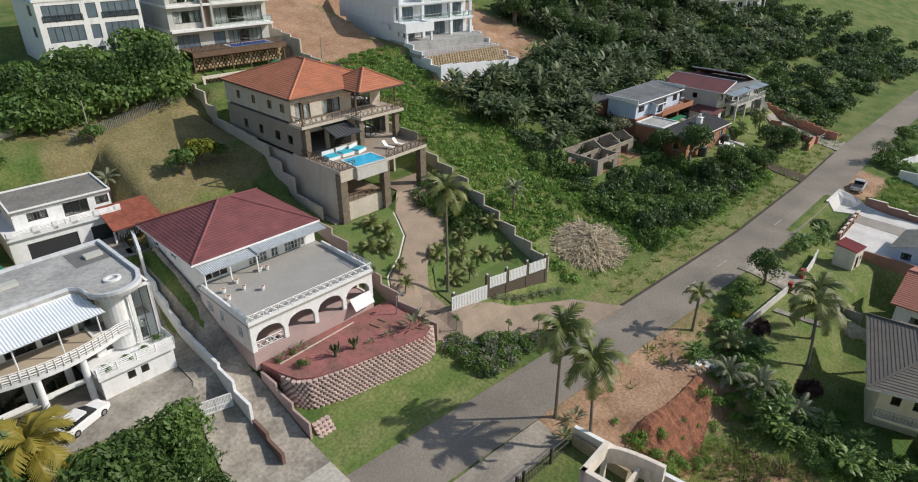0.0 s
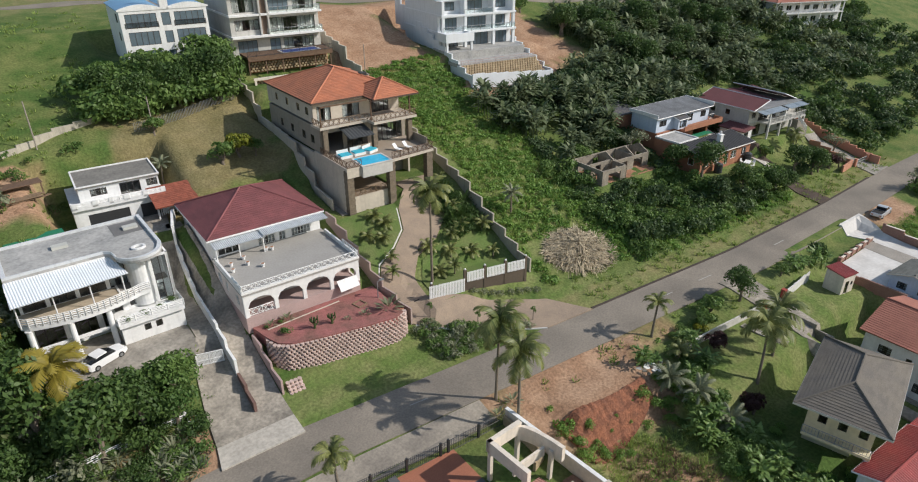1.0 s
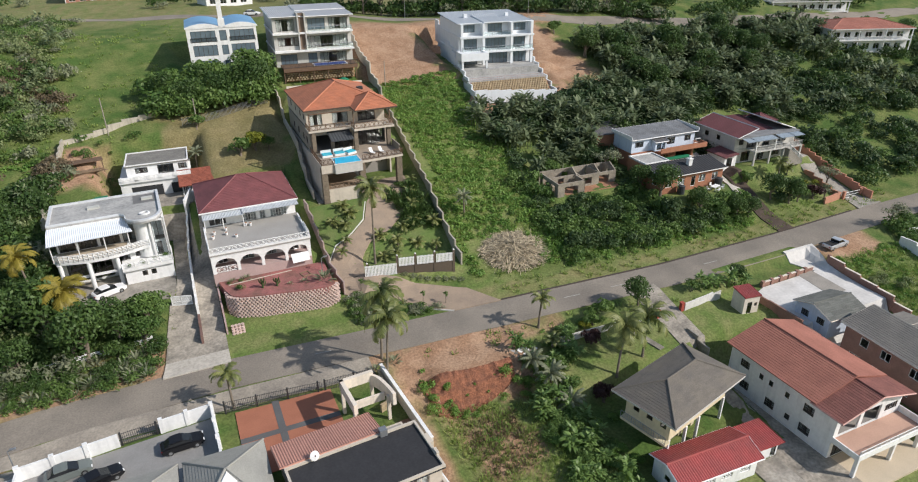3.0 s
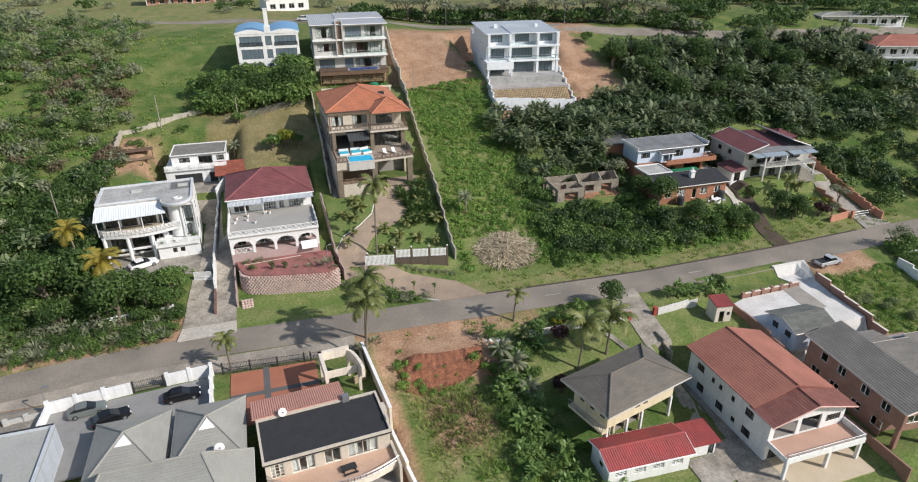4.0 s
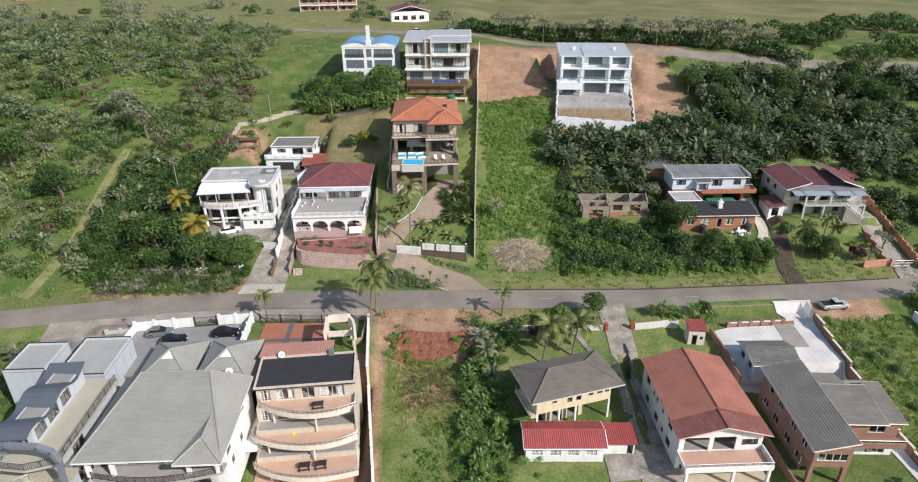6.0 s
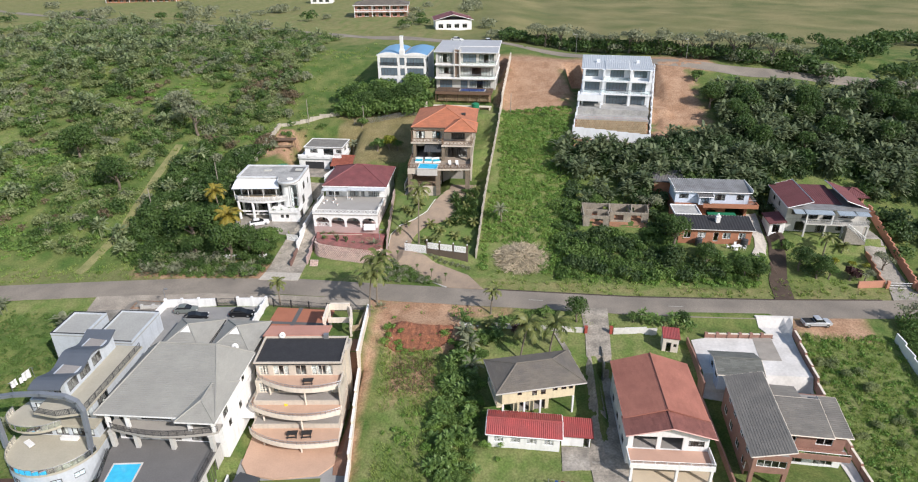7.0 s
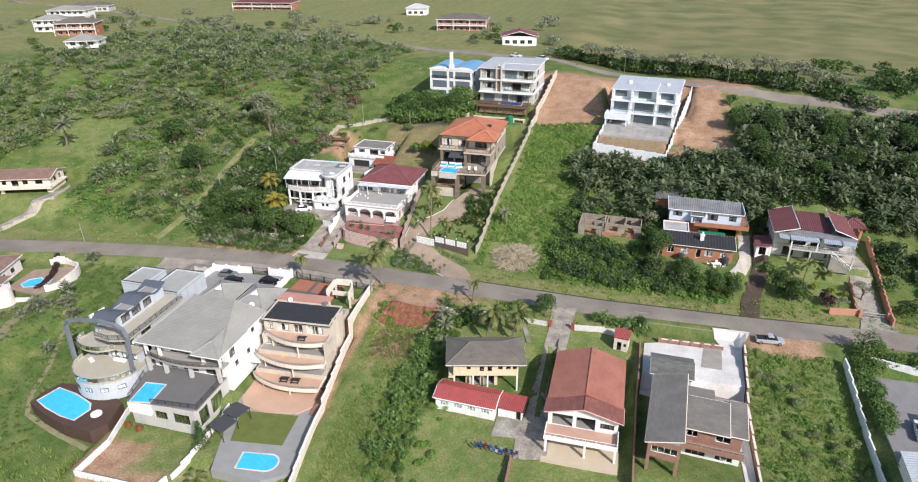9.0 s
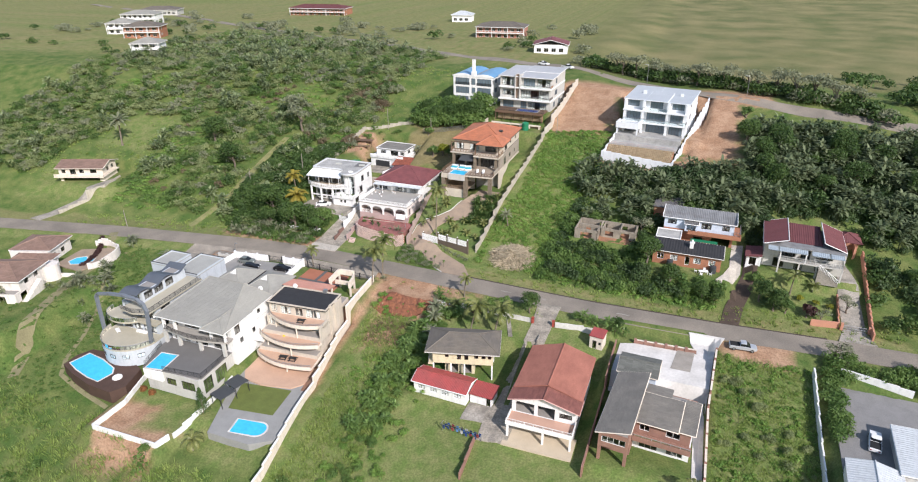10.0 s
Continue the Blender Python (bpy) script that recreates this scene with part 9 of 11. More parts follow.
D = thing("debris_heap", "heap of pale rubble and litter at the soil edge", "debris heap", 57.2, 18.8, gz(57.2, 18.8))
for i in range(26):
    a, r = random.uniform(0, 6.28), random.uniform(0, 1.9)
    w = random.uniform(0.15, 0.4)
    ob = part("rubble_piece", boxes((-w, w, -w * 0.7, w * 0.7, -0.1, w * 0.8)), (CONC_W, CONC, WHITE)[i % 3], D)
    ob.matrix_basis = pose(r * math.cos(a), r * math.sin(a), 0.05, random.uniform(-20, 20), random.uniform(-20, 20), random.uniform(0, 180))


# ---- vehicles ----
def vehicle(name, label, x, y, z, rz, paint, kind="car"):
    V = thing(name, label, "car" if kind == "car" else "pickup", x, y, z, rz)
    L, W = (4.4, 1.75) if kind == "car" else (5.0, 1.8)
    h = L / 2

    def loft(rows):
        bm = bmesh.new()
        last = None
        for xx, w, z0, z1 in rows:
            r = [bm.verts.new(q) for q in ((xx, -w, z0), (xx, w, z0), (xx, w * 0.97, z1), (xx, -w * 0.97, z1))]
            if last:
                for i in range(4):
                    bm.faces.new((last[i], last[(i + 1) % 4], r[(i + 1) % 4], r[i]))
            else:
                bm.faces.new(r[::-1])
            last = r
        bm.faces.new(last)
        bmesh.ops.recalc_face_normals(bm, faces=bm.faces)
        bmesh.ops.bevel(bm, geom=[e for e in bm.edges if abs(e.verts[0].co.y - e.verts[1].co.y) < 0.1 and e.verts[0].co.z > 0.6], offset=0.08, segments=2, affect="EDGES")
        return bm

    w = W / 2
    if kind == "car":
        part("body", loft([(-h, w * 0.86, 0.42, 0.78), (-h + 0.2, w * 0.97, 0.26, 0.92), (-1.0, w, 0.24, 0.95), (0.9, w, 0.24, 0.93), (h - 0.4, w * 0.96, 0.26, 0.8), (h, w * 0.82, 0.4, 0.66)]), paint, V, smooth=False)
        part("cabin", loft([(-h + 0.35, w * 0.78, 0.9, 0.96), (-1.25, w * 0.82, 0.9, 1.36), (0.1, w * 0.82, 0.9, 1.40), (1.0, w * 0.8, 0.9, 0.95)]), mat("car_glass", (0.02, 0.022, 0.025), 0.08, 0.05, spec=0.6), V)
        part("roof_panel", loft([(-1.2, w * 0.76, 1.34, 1.40), (-0.5, w * 0.8, 1.36, 1.45), (0.1, w * 0.78, 1.36, 1.42)]), paint, V)
    else:
        part("body", loft([(-h, w * 0.95, 0.45, 0.95), (-h + 0.1, w, 0.4, 1.02), (0.6, w, 0.36, 1.02), (h - 0.5, w * 0.97, 0.36, 0.96), (h, w * 0.85, 0.45, 0.8)]), paint, V)
        part("cabin", loft([(-0.5, w * 0.84, 1.0, 1.55), (0.5, w * 0.84, 1.0, 1.6), (1.3, w * 0.84, 1.0, 1.05)]), mat("car_glass", (0.02, 0.022, 0.025), 0.08, 0.05, spec=0.6), V)
        part("roof_panel", loft([(-0.52, w * 0.82, 1.52, 1.60), (0.0, w * 0.83, 1.54, 1.66), (0.55, w * 0.8, 1.54, 1.60)]), paint, V)
        part("load_bed", boxes((-h + 0.12, -0.62, -w + 0.12, w - 0.12, 0.98, 1.035)), BLACK, V, "dark load bed")
    for a in (-h + 0.85, h - 0.85):
        for b in (-w, w - 0.18):
            bm = bmesh.new()
            tube(bm, (a, b, 0.32), (a, b + 0.2, 0.32), 0.32, 16)
            wheel = part("wheel", bm, BLACK, V)
            bm = bmesh.new()
            tube(bm, (a, b - 0.012, 0.32), (a, b + 0.212, 0.32), 0.19, 10)
            part("rim", bm, METALG, wheel)
    for b in (-w * 0.65, w * 0.65):
        part("headlight", boxes((h - 0.12, h + 0.005, b - 0.16, b + 0.16, 0.6, 0.72)), WHITE, V)
        part("tail_light", boxes((-h - 0.005, -h + 0.1, b - 0.14, b + 0.14, 0.62, 0.78)), mat("red_lens", (0.35, 0.01, 0.01), 0.3), V)
    return V


SILVER = mat("silver_paint", (0.55, 0.57, 0.60), 0.3, 0.06, metal=0.4)
CWHITE = mat("white_car_paint", (0.78, 0.78, 0.78), 0.3, 0.05)
CBLACK = mat("black_car_paint", (0.012, 0.012, 0.014), 0.2, 0.05)
CGREY = mat("grey_car_paint", (0.16, 0.18, 0.17), 0.35, 0.08)
vehicle("pickup", "silver pickup parked on the sandy verge", 119.2, 21.3, gz(119.2, 21.3), 4, SILVER, "pickup")
vehicle("car", "white hatchback parked under the modern house", 7.3, 51.2, gz(7.3, 51.2) + 0.1, 25, CWHITE)
vehicle("car", "black sedan parked in the front court", 14.6, 19.8, -2.28, 4, CBLACK)
vehicle("car", "dark grey old sedan by the court wall", 3.6, 20.4, -2.28, 8, CGREY)
vehicle("car", "black hatchback beside the garage roof", 6.6, 18.0, -2.28, 20, CBLACK)
vehicle("pickup", "white pickup parked on the upper road", 56.5, 146.5, gz(56.5, 146.5) + 0.1, -30, CWHITE, "pickup")
vehicle("car", "white car before the gabled house", 45.5, 154.5, gz(45.5, 154.5) + 0.1, -20, CWHITE)
vehicle("pickup", "white van parked in the paved yard", 138.6, 2.6, -2.5, 80, CWHITE, "pickup")


# ---- poles ----
def lamp_pole(label, x, y, h, arm=1.2, rz=0):
    T = thing("street_lamp", label, "street lamp", x, y, gz(x, y), rz)
    bm = bmesh.new()
    tube(bm, (0, 0, -0.3), (0, 0, h), 0.09, 8, 0.05)
    part("pole", bm, METALG, T)
    bm = bmesh.new()
    tube(bm, (0, 0, h), (arm, 0, h + 0.15), 0.04, 6)
    part("arm", bm, METALG, T)
    part("lamp_head", boxes((arm - 0.1, arm + 0.5, -0.12, 0.12, h + 0.1, h + 0.24)), METALG, T)


lamp_pole("slim grey lamp post by the court wall", -1.3, 22.4, 3.6, 0.3)
lamp_pole("slim lamp post by the upper road", 86, 141, 6, 1.0, 200)
lamp_pole("slim lamp post by the upper road", 118, 126, 6, 1.0, 200)
lamp_pole("short pole with a crossbar on the red terrace", 36.4, 44.6, 2.4, 0.4)
for x, y, h in ((-6, 62, 6.5), (-18, 52, 6.5), (8.5, 92, 7), (64.5, 96, 5.5), (24.2, 91.5, 5.0), (-44, 28, 5)):
    T = thing("pole", "thin weathered timber pole", "pole", x, y, gz(x, y))
    bm = bmesh.new()
    tube(bm, (0, 0, -0.3), (0, 0, h), 0.11, 6, 0.08)
    part("pole", bm, mat("grey_timber_pole", (0.34, 0.30, 0.26), 0.9, 0.3), T)

# ---- plants ----
def leaf_mat(name, a, b, rough=0.55, spec=0.35):
    """Foliage: two greens mixed per leaf and by a broad noise, some light through the blade."""
    m = bpy.data.materials.new(name)
    m.use_nodes = True
    nd, ln = m.node_tree.nodes, m.node_tree.links.new
    p = nd["Principled BSDF"]
    p.inputs["Roughness"].default_value, p.inputs["Specular IOR Level"].default_value = rough, spec
    geo, n = nd.new("ShaderNodeNewGeometry"), nd.new("ShaderNodeTexNoise")
    n.inputs["Scale"].default_value = 0.22
    ln(geo.outputs["Position"], n.inputs["Vector"])
    add = nd.new("ShaderNodeMath")
    add.operation = "MULTIPLY_ADD"
    add.inputs[1].default_value = 0.55
    ln(geo.outputs["Random Per Island"], add.inputs[0])
    mr = nd.new("ShaderNodeMapRange")
    mr.inputs["From Min"].default_value, mr.inputs["From Max"].default_value = 0.35, 0.65
    mr.inputs["To Max"].default_value = 0.55
    ln(n.outputs["Fac"], mr.inputs["Value"])
    ln(mr.outputs[0], add.inputs[2])
    mix = nd.new("ShaderNodeMix")
    mix.data_type = "RGBA"
    mix.inputs[6].default_value, mix.inputs[7].default_value = (*a, 1), (*b, 1)
    ln(add.outputs[0], mix.inputs[0])
    ln(mix.outputs[2], p.inputs["Base Color"])
    tr, sh = nd.new("ShaderNodeBsdfTranslucent"), nd.new("ShaderNodeMixShader")
    ln(mix.outputs[2], tr.inputs["Color"])
    sh.inputs[0].default_value = 0.35
    ln(p.outputs[0], sh.inputs[1])
    ln(tr.outputs[0], sh.inputs[2])
    ln(sh.outputs[0], nd["Material Output"].inputs["Surface"])
    return m


L_DARK = leaf_mat("dark_tree_leaf", (0.034, 0.076, 0.020), (0.102, 0.170, 0.043))
L_MID = leaf_mat("green_shrub_leaf", (0.062, 0.132, 0.030), (0.170, 0.260, 0.068))
L_WOOD = leaf_mat("deep_green_wood_leaf", (0.032, 0.068, 0.025), (0.095, 0.148, 0.052))
# the next two greens are lightened: distance haze over the hill, put into leaf colour
L_HILL = leaf_mat("haze_paled_bush_leaf", (0.145, 0.195, 0.075), (0.320, 0.365, 0.165))
L_GREY = leaf_mat("grey_green_leaf", (0.150, 0.178, 0.105), (0.310, 0.325, 0.205))
L_BRIGHT = leaf_mat("bright_creeper_leaf", (0.105, 0.220, 0.042), (0.240, 0.370, 0.085))
L_STREL = leaf_mat("wild_banana_leaf", (0.110, 0.165, 0.070), (0.345, 0.395, 0.205), 0.5, 0.35)
L_STRELD = leaf_mat("blue_green_wild_banana_leaf", (0.062, 0.100, 0.045), (0.235, 0.280, 0.150), 0.55, 0.3)
L_BANANA = leaf_mat("banana_leaf", (0.075, 0.150, 0.034), (0.215, 0.320, 0.095), 0.45, 0.4)
L_PALM = leaf_mat("palm_leaf", (0.085, 0.125, 0.034), (0.290, 0.300, 0.105), 0.45, 0.4)
L_YELLOW = leaf_mat("yellowing_palm_leaf", (0.20, 0.18, 0.03), (0.36, 0.29, 0.05), 0.5, 0.4)
L_RUST = leaf_mat("dry_brown_leaf", (0.130, 0.098, 0.058), (0.260, 0.208, 0.130))
L_PURPLE = leaf_mat("dark_purple_leaf", (0.050, 0.022, 0.022), (0.095, 0.05, 0.045))
L_GRASS = leaf_mat("long_grass_blade", (0.150, 0.255, 0.052), (0.350, 0.420, 0.130), 0.6, 0.2)
L_LIME = leaf_mat("yellow_green_leaf", (0.14, 0.17, 0.02), (0.30, 0.30, 0.03))
BARK = mat("grey_bark", (0.19, 0.155, 0.12), 0.9, 0.35, 1.5, 9, bump=0.02)
PALMBARK = mat("palm_bark", (0.21, 0.175, 0.135), 0.9, 0.3, 1.5, 9, bump=0.02)


def quick_mesh(name, co, quads, material):
    me = bpy.data.meshes.new(name)
    co, quads = np.ascontiguousarray(co, np.float32), np.ascontiguousarray(quads, np.int32)
    me.vertices.add(len(co))
    me.vertices.foreach_set("co", co.ravel())
    me.loops.add(quads.size)
    me.loops.foreach_set("vertex_index", quads.ravel())
    me.polygons.add(len(quads))
    me.polygons.foreach_set("loop_start", np.arange(0, quads.size, 4, dtype=np.int32))
    me.polygons.foreach_set("loop_total", np.full(len(quads), 4, np.int32))
    me.materials.append(material)
    me.update(calc_edges=True)
    return me


def leaves_on(rng, centres, radii, per, size, shape=0.5, inner=0.35):
    """Leaf blades over lumps: each lump a squashed ball of leaves facing outward."""
    cs, rs = np.repeat(np.array(centres), per, 0), np.repeat(np.array(radii), per, 0)
    n = len(cs)
    d = rng.normal(size=(n, 3))
    d /= np.linalg.norm(d, axis=1)[:, None]
    d[:, 2] = np.where(d[:, 2] < -0.35, -d[:, 2], d[:, 2])
    p = cs + d * rs * (1 - inner * rng.uniform(size=(n, 1)) ** 2)
    nrm = d + rng.normal(size=(n, 3)) * 0.55
    t = np.cross(nrm, rng.normal(size=(n, 3)))
    t /= np.linalg.norm(t, axis=1)[:, None]
    b = np.cross(nrm, t)
    b /= np.linalg.norm(b, axis=1)[:, None]
    s = size * rng.uniform(0.55, 1.35, (n, 1))
    co = np.stack([p - t * s, p + b * s * shape, p + t * s, p - b * s * shape], 1).reshape(-1, 3)
    return co, np.arange(4 * n).reshape(n, 4)


def join(*meshes):
    cs, qs, k = [], [], 0
    for c, q in meshes:
        cs.append(c)
        qs.append(q + k)
        k += len(c)
    return np.concatenate(cs), np.concatenate(qs)


def lumps(rng, r, h, n, z0):
    c, q = [], []
    for i in range(n):
        a, f = rng.uniform(0, 6.283), math.sqrt(rng.uniform(0.05, 1))
        z = z0 + h * (0.25 + 0.6 * rng.uniform() * (1 - 0.5 * f))
        s = rng.uniform(0.36, 0.58)
        c.append((r * 0.62 * f * math.cos(a), r * 0.62 * f * math.sin(a), z))
        q.append((r * s, r * s, h * s * 0.62))
    return c, q


def bush_proto(seed, r, h, n, per, size, shape=0.5):
    rng = np.random.default_rng(seed)
    c, q = lumps(rng, r, h, n, -0.1 * h)
    return leaves_on(rng, c, q, per, size, shape)


def fan_leaf(base, az, lean, length, width, droop, segs=4):
    """One paddle leaf on its stalk: a strip that rises and arches over."""
    co, out = [], np.array([math.cos(az), math.sin(az), 0])
    side = np.array([-math.sin(az), math.cos(az), 0])
    p, a = np.array(base, float), lean
    stalk = 0.45
    prof = [0.08, 0.9, 1.0, 0.75, 0.06]
    p = p + (out * math.sin(a) + np.array([0, 0, math.cos(a)])) * length * stalk
    st = length * (1 - stalk) / segs * 1.3
    for i in range(segs + 1):
        w = width * prof[i] * 0.5
        co += [p - side * w, p + side * w]
        a += droop / segs
        p = p + (out * math.sin(a) + np.array([0, 0, math.cos(a)])) * st
    q = [(2 * i, 2 * i + 1, 2 * i + 3, 2 * i + 2) for i in range(segs)]
    return np.array(co), np.array(q)


def strelitzia_proto(seed, stems=7, height=4.0):
    rng = np.random.default_rng(seed)
    ms = []
    for s in range(stems):
        a, r = rng.uniform(0, 6.283), rng.uniform(0, 1.3)
        x, y, h = r * math.cos(a), r * math.sin(a), height * rng.uniform(0.35, 0.8)
        co = np.array([(x - 0.1, y, -0.2), (x + 0.1, y, -0.2), (x + 0.07, y, h), (x - 0.07, y, h), (x, y - 0.1, -0.2), (x, y + 0.1, -0.2), (x, y + 0.07, h), (x, y - 0.07, h)])
        ms.append((co, np.array([(0, 1, 2, 3), (4, 5, 6, 7)])))
        az0 = rng.uniform(0, 3.14)
        for k in range(8):
            ms.append(fan_leaf((x, y, h), az0 + (k % 2) * 3.14 + rng.normal() * 0.5, 0.12 + 0.15 * k * rng.uniform(0.6, 1.3), rng.uniform(1.7, 2.6), rng.uniform(0.45, 0.65), rng.uniform(0.7, 1.5)))
    return join(*ms)


def rosette_proto(seed, n=34, length=0.9, width=0.12):
    rng = np.random.default_rng(seed)
    return join(*[fan_leaf((0, 0, 0), rng.uniform(0, 6.283), rng.uniform(0.15, 1.2), length * rng.uniform(0.7, 1.2), width, rng.uniform(0.3, 0.9), 4) for i in range(n)])


def tuft_proto(seed, n=12, h=0.6, w=0.1, spread=0.45):
    rng = np.random.default_rng(seed)
    co, q = [], []
    for i in range(n):
        a, r = rng.uniform(0, 6.283), spread * math.sqrt(rng.uniform())
        b = np.array([r * math.cos(a), r * math.sin(a), -0.05])
        d = np.array([math.cos(a) * rng.uniform(0.2, 0.9), math.sin(a) * rng.uniform(0.2, 0.9), 1]) * h * rng.uniform(0.5, 1.1)
        s = np.array([-math.sin(a + rng.normal()), math.cos(a + rng.normal()), 0]) * w
        k = len(co)
        co += [b - s, b + s, b + d + s * 0.4, b + d - s * 0.4]
        q.append((k, k + 1, k + 2, k + 3))
    return np.array(co), np.array(q)


def scatter(name, label, protos, spots, material, category="undergrowth", seed=1):
    """One object of kind stuff: protos set at (x, y, scale), turned by chance, on the land."""
    rng = np.random.default_rng(seed)
    pick = rng.integers(0, len(protos), len(spots))
    spots = np.array(spots, float)
    gzs = ground(spots[:, 0], spots[:, 1])
    parts, k = [], 0
    qs = []
    for j, (co, q) in enumerate(protos):
        sel = spots[pick == j]
        zz = gzs[pick == j]
        m = len(sel)
        if not m:
            continue
        a = rng.uniform(0, 6.283, m)
        c, s = np.cos(a), np.sin(a)
        sc = sel[:, 2]
        vz = rng.uniform(0.8, 1.2, m)
        X = (co[None, :, 0] * c[:, None] - co[None, :, 1] * s[:, None]) * sc[:, None] + sel[:, 0, None]
        Y = (co[None, :, 0] * s[:, None] + co[None, :, 1] * c[:, None]) * sc[:, None] + sel[:, 1, None]
        Z = co[None, :, 2] * (sc * vz)[:, None] + zz[:, None]
        parts.append(np.stack([X, Y, Z], -1).reshape(-1, 3))
        qs.append((q[None] + (np.arange(m) * len(co))[:, None, None]).reshape(-1, 4) + k)
        k += m * len(co)
    ob = new(name, quick_mesh(name, np.concatenate(parts), np.concatenate(qs), material))
    return tagged(ob, label, category, kind="stuff")


BLOCKED = [(p[0] - 0.6, p[1] + 0.6, p[2] - 0.6, p[3] + 0.6) for p in PADS]
BLOCKED += [(16, 22, 33, 74), (37, 58, 30, 64), (39, 62, 60, 92), (61.5, 82, 97, 126), (96, 114, 4, 24), (76.5, 81, -14, 23), (22, 40, 40, 47), (103, 116, 88, 124), (60, 71, 36, 45), (114, 123, 18, 23),
            (114, 122, 28, 54), (136, 144, 28, 56), (20, 38, 78, 92), (-18, 39, 10, 24), (5, 24, -34, -10), (23, 42, -28, -8), (58, 96, -28, -5), (98, 120, 40, 46), (121, 142, 38, 48)]


def free(x, y, keep=()):
    if abs(y - float(road_y(x))) < 7.2 and not -11 < y - float(road_y(x)) < -4.2:
        return False
    return not any(x0 < x < x1 and y0 < y < y1 for x0, x1, y0, y1 in BLOCKED if (x0, x1, y0, y1) not in keep)


def spread(seed, n, x0, x1, y0, y1, smin, smax, clump=0.0, check=True, edge=None):
    """Chance places in a stretch of the plan; clump thins them by a broad noise."""
    rng = np.random.default_rng(seed)
    out = []
    for i in range(n):
        x, y = rng.uniform(x0, x1), rng.uniform(y0, y1)
        if check and not free(x, y):
            continue
        if clump and noise.noise((x * 0.06, y * 0.06, seed * 3.7)) + 0.35 * noise.noise((x * 0.2, y * 0.2, seed)) < rng.uniform(-0.5, 0.5) * 0.4 + clump:
            continue
        if edge and not edge(x, y):
            continue
        out.append((x, y, rng.uniform(smin, smax)))
    return out


bushes = [bush_proto(i, 1.5, 1.7, 6, 32, 0.20) for i in range(4)]
big_bushes = [bush_proto(20 + i, 2.6, 3.2, 10, 38, 0.30) for i in range(5)]
scrub = [bush_proto(140 + i, 2.0, 2.1, 8, 30, 0.21) for i in range(5)]
ground_cover = [bush_proto(160 + i, 1.1, 0.45, 5, 16, 0.14, 0.7) for i in range(4)]
far_trees = [bush_proto(180 + i, 3.0, 3.6, 9, 26, 0.36) for i in range(4)]
fine_bushes = [bush_proto(120 + i, 2.4, 3.0, 9, 72, 0.22) for i in range(4)]
strels = [strelitzia_proto(40 + i) for i in range(5)]
tufts = [tuft_proto(60 + i) for i in range(5)]
tall_tufts = [tuft_proto(70 + i, 13, 0.85, 0.055, 0.6) for i in range(4)]
creeper = [bush_proto(80 + i, 0.95, 0.5, 4, 14, 0.15, 0.75) for i in range(4)]
rosettes = [rosette_proto(90 + i) for i in range(3)]

# far wooded hill west of the white house: bush in clumps, open green between, a path climbing through
PATHN = [(-26.5, 34.5), (-24.6, 42), (-23.2, 48), (-23.0, 58), (-23.4, 68), (-23.6, 78), (-20.5, 90), (-19.2, 104), (-19.6, 116), (-23, 138), (-26, 156)]


def path_x(y):
    return float(np.interp(y, [p[1] for p in PATHN], [p[0] for p in PATHN]))


def hill(x, y):
    if y > np.interp(x, [-120, -26, 20], [207, 172, 156]) or y - road_y(x) < 9 or abs(x - path_x(y)) < (2.6 if y < 84 else 0.6):
        return False
    if -94 < x < -62 and 30 < y < 60 or -88 < x < -66 and 58 < y < 80:
        return False
    return not (2 < x < 24 and 84 < y < 150)


def thick(x, y):
    """Where the hillside bush stands high: clumps by a broad noise, open low green on the lower slope."""
    if not hill(x, y):
        return False
    low = -62 < x < -27 and y < 60 + 0.25 * (x + 62)
    n = noise.noise((x * 0.045, y * 0.045, 9.1)) + 0.5 * noise.noise((x * 0.13, y * 0.13, 4.2))
    return n > (0.22 if low else -0.34)


scatter("thicket", "haze-paled grey-green coastal bush in clumps over the hillside", scrub, spread(1, 1400, -140, 0, 38, 200, 0.9, 1.5, edge=thick), L_HILL, seed=1)
scatter("thicket", "dark green trees and bush over the hillside", scrub, spread(2, 430, -140, 0, 38, 168, 0.9, 1.7, 0.0, edge=thick), L_DARK, seed=2)
scatter("thicket", "green bush over the hillside", scrub, spread(8, 850, -140, 0, 38, 200, 0.8, 1.5, edge=thick), L_MID, seed=8)
scatter("thicket", "grey-green scrub scattered over the hillside", bushes, spread(3, 1200, -140, 2, 38, 200, 0.8, 1.8, -0.15, edge=lambda x, y: hill(x, y) and (thick(x, y) or y > 70)), L_GREY, seed=3)
scatter("thicket", "low bright green growth on the open hillside", ground_cover, spread(4, 2600, -110, 2, 36, 140, 0.8, 1.7, edge=lambda x, y: hill(x, y) and not thick(x, y)), L_BRIGHT, seed=4)
scatter("thicket", "even low green cover on the lower hillside", ground_cover, spread(212, 900, -100, -26, 40, 80, 1.1, 2.0, check=False, edge=lambda x, y: hill(x, y) and not thick(x, y)), L_MID, seed=212)
scatter("thicket", "rough grass tufts on the open hillside", tufts, spread(201, 3600, -110, 24, 38, 150, 0.5, 1.0, -0.1, edge=lambda x, y: y - road_y(x) > 9), L_GRASS, seed=201)
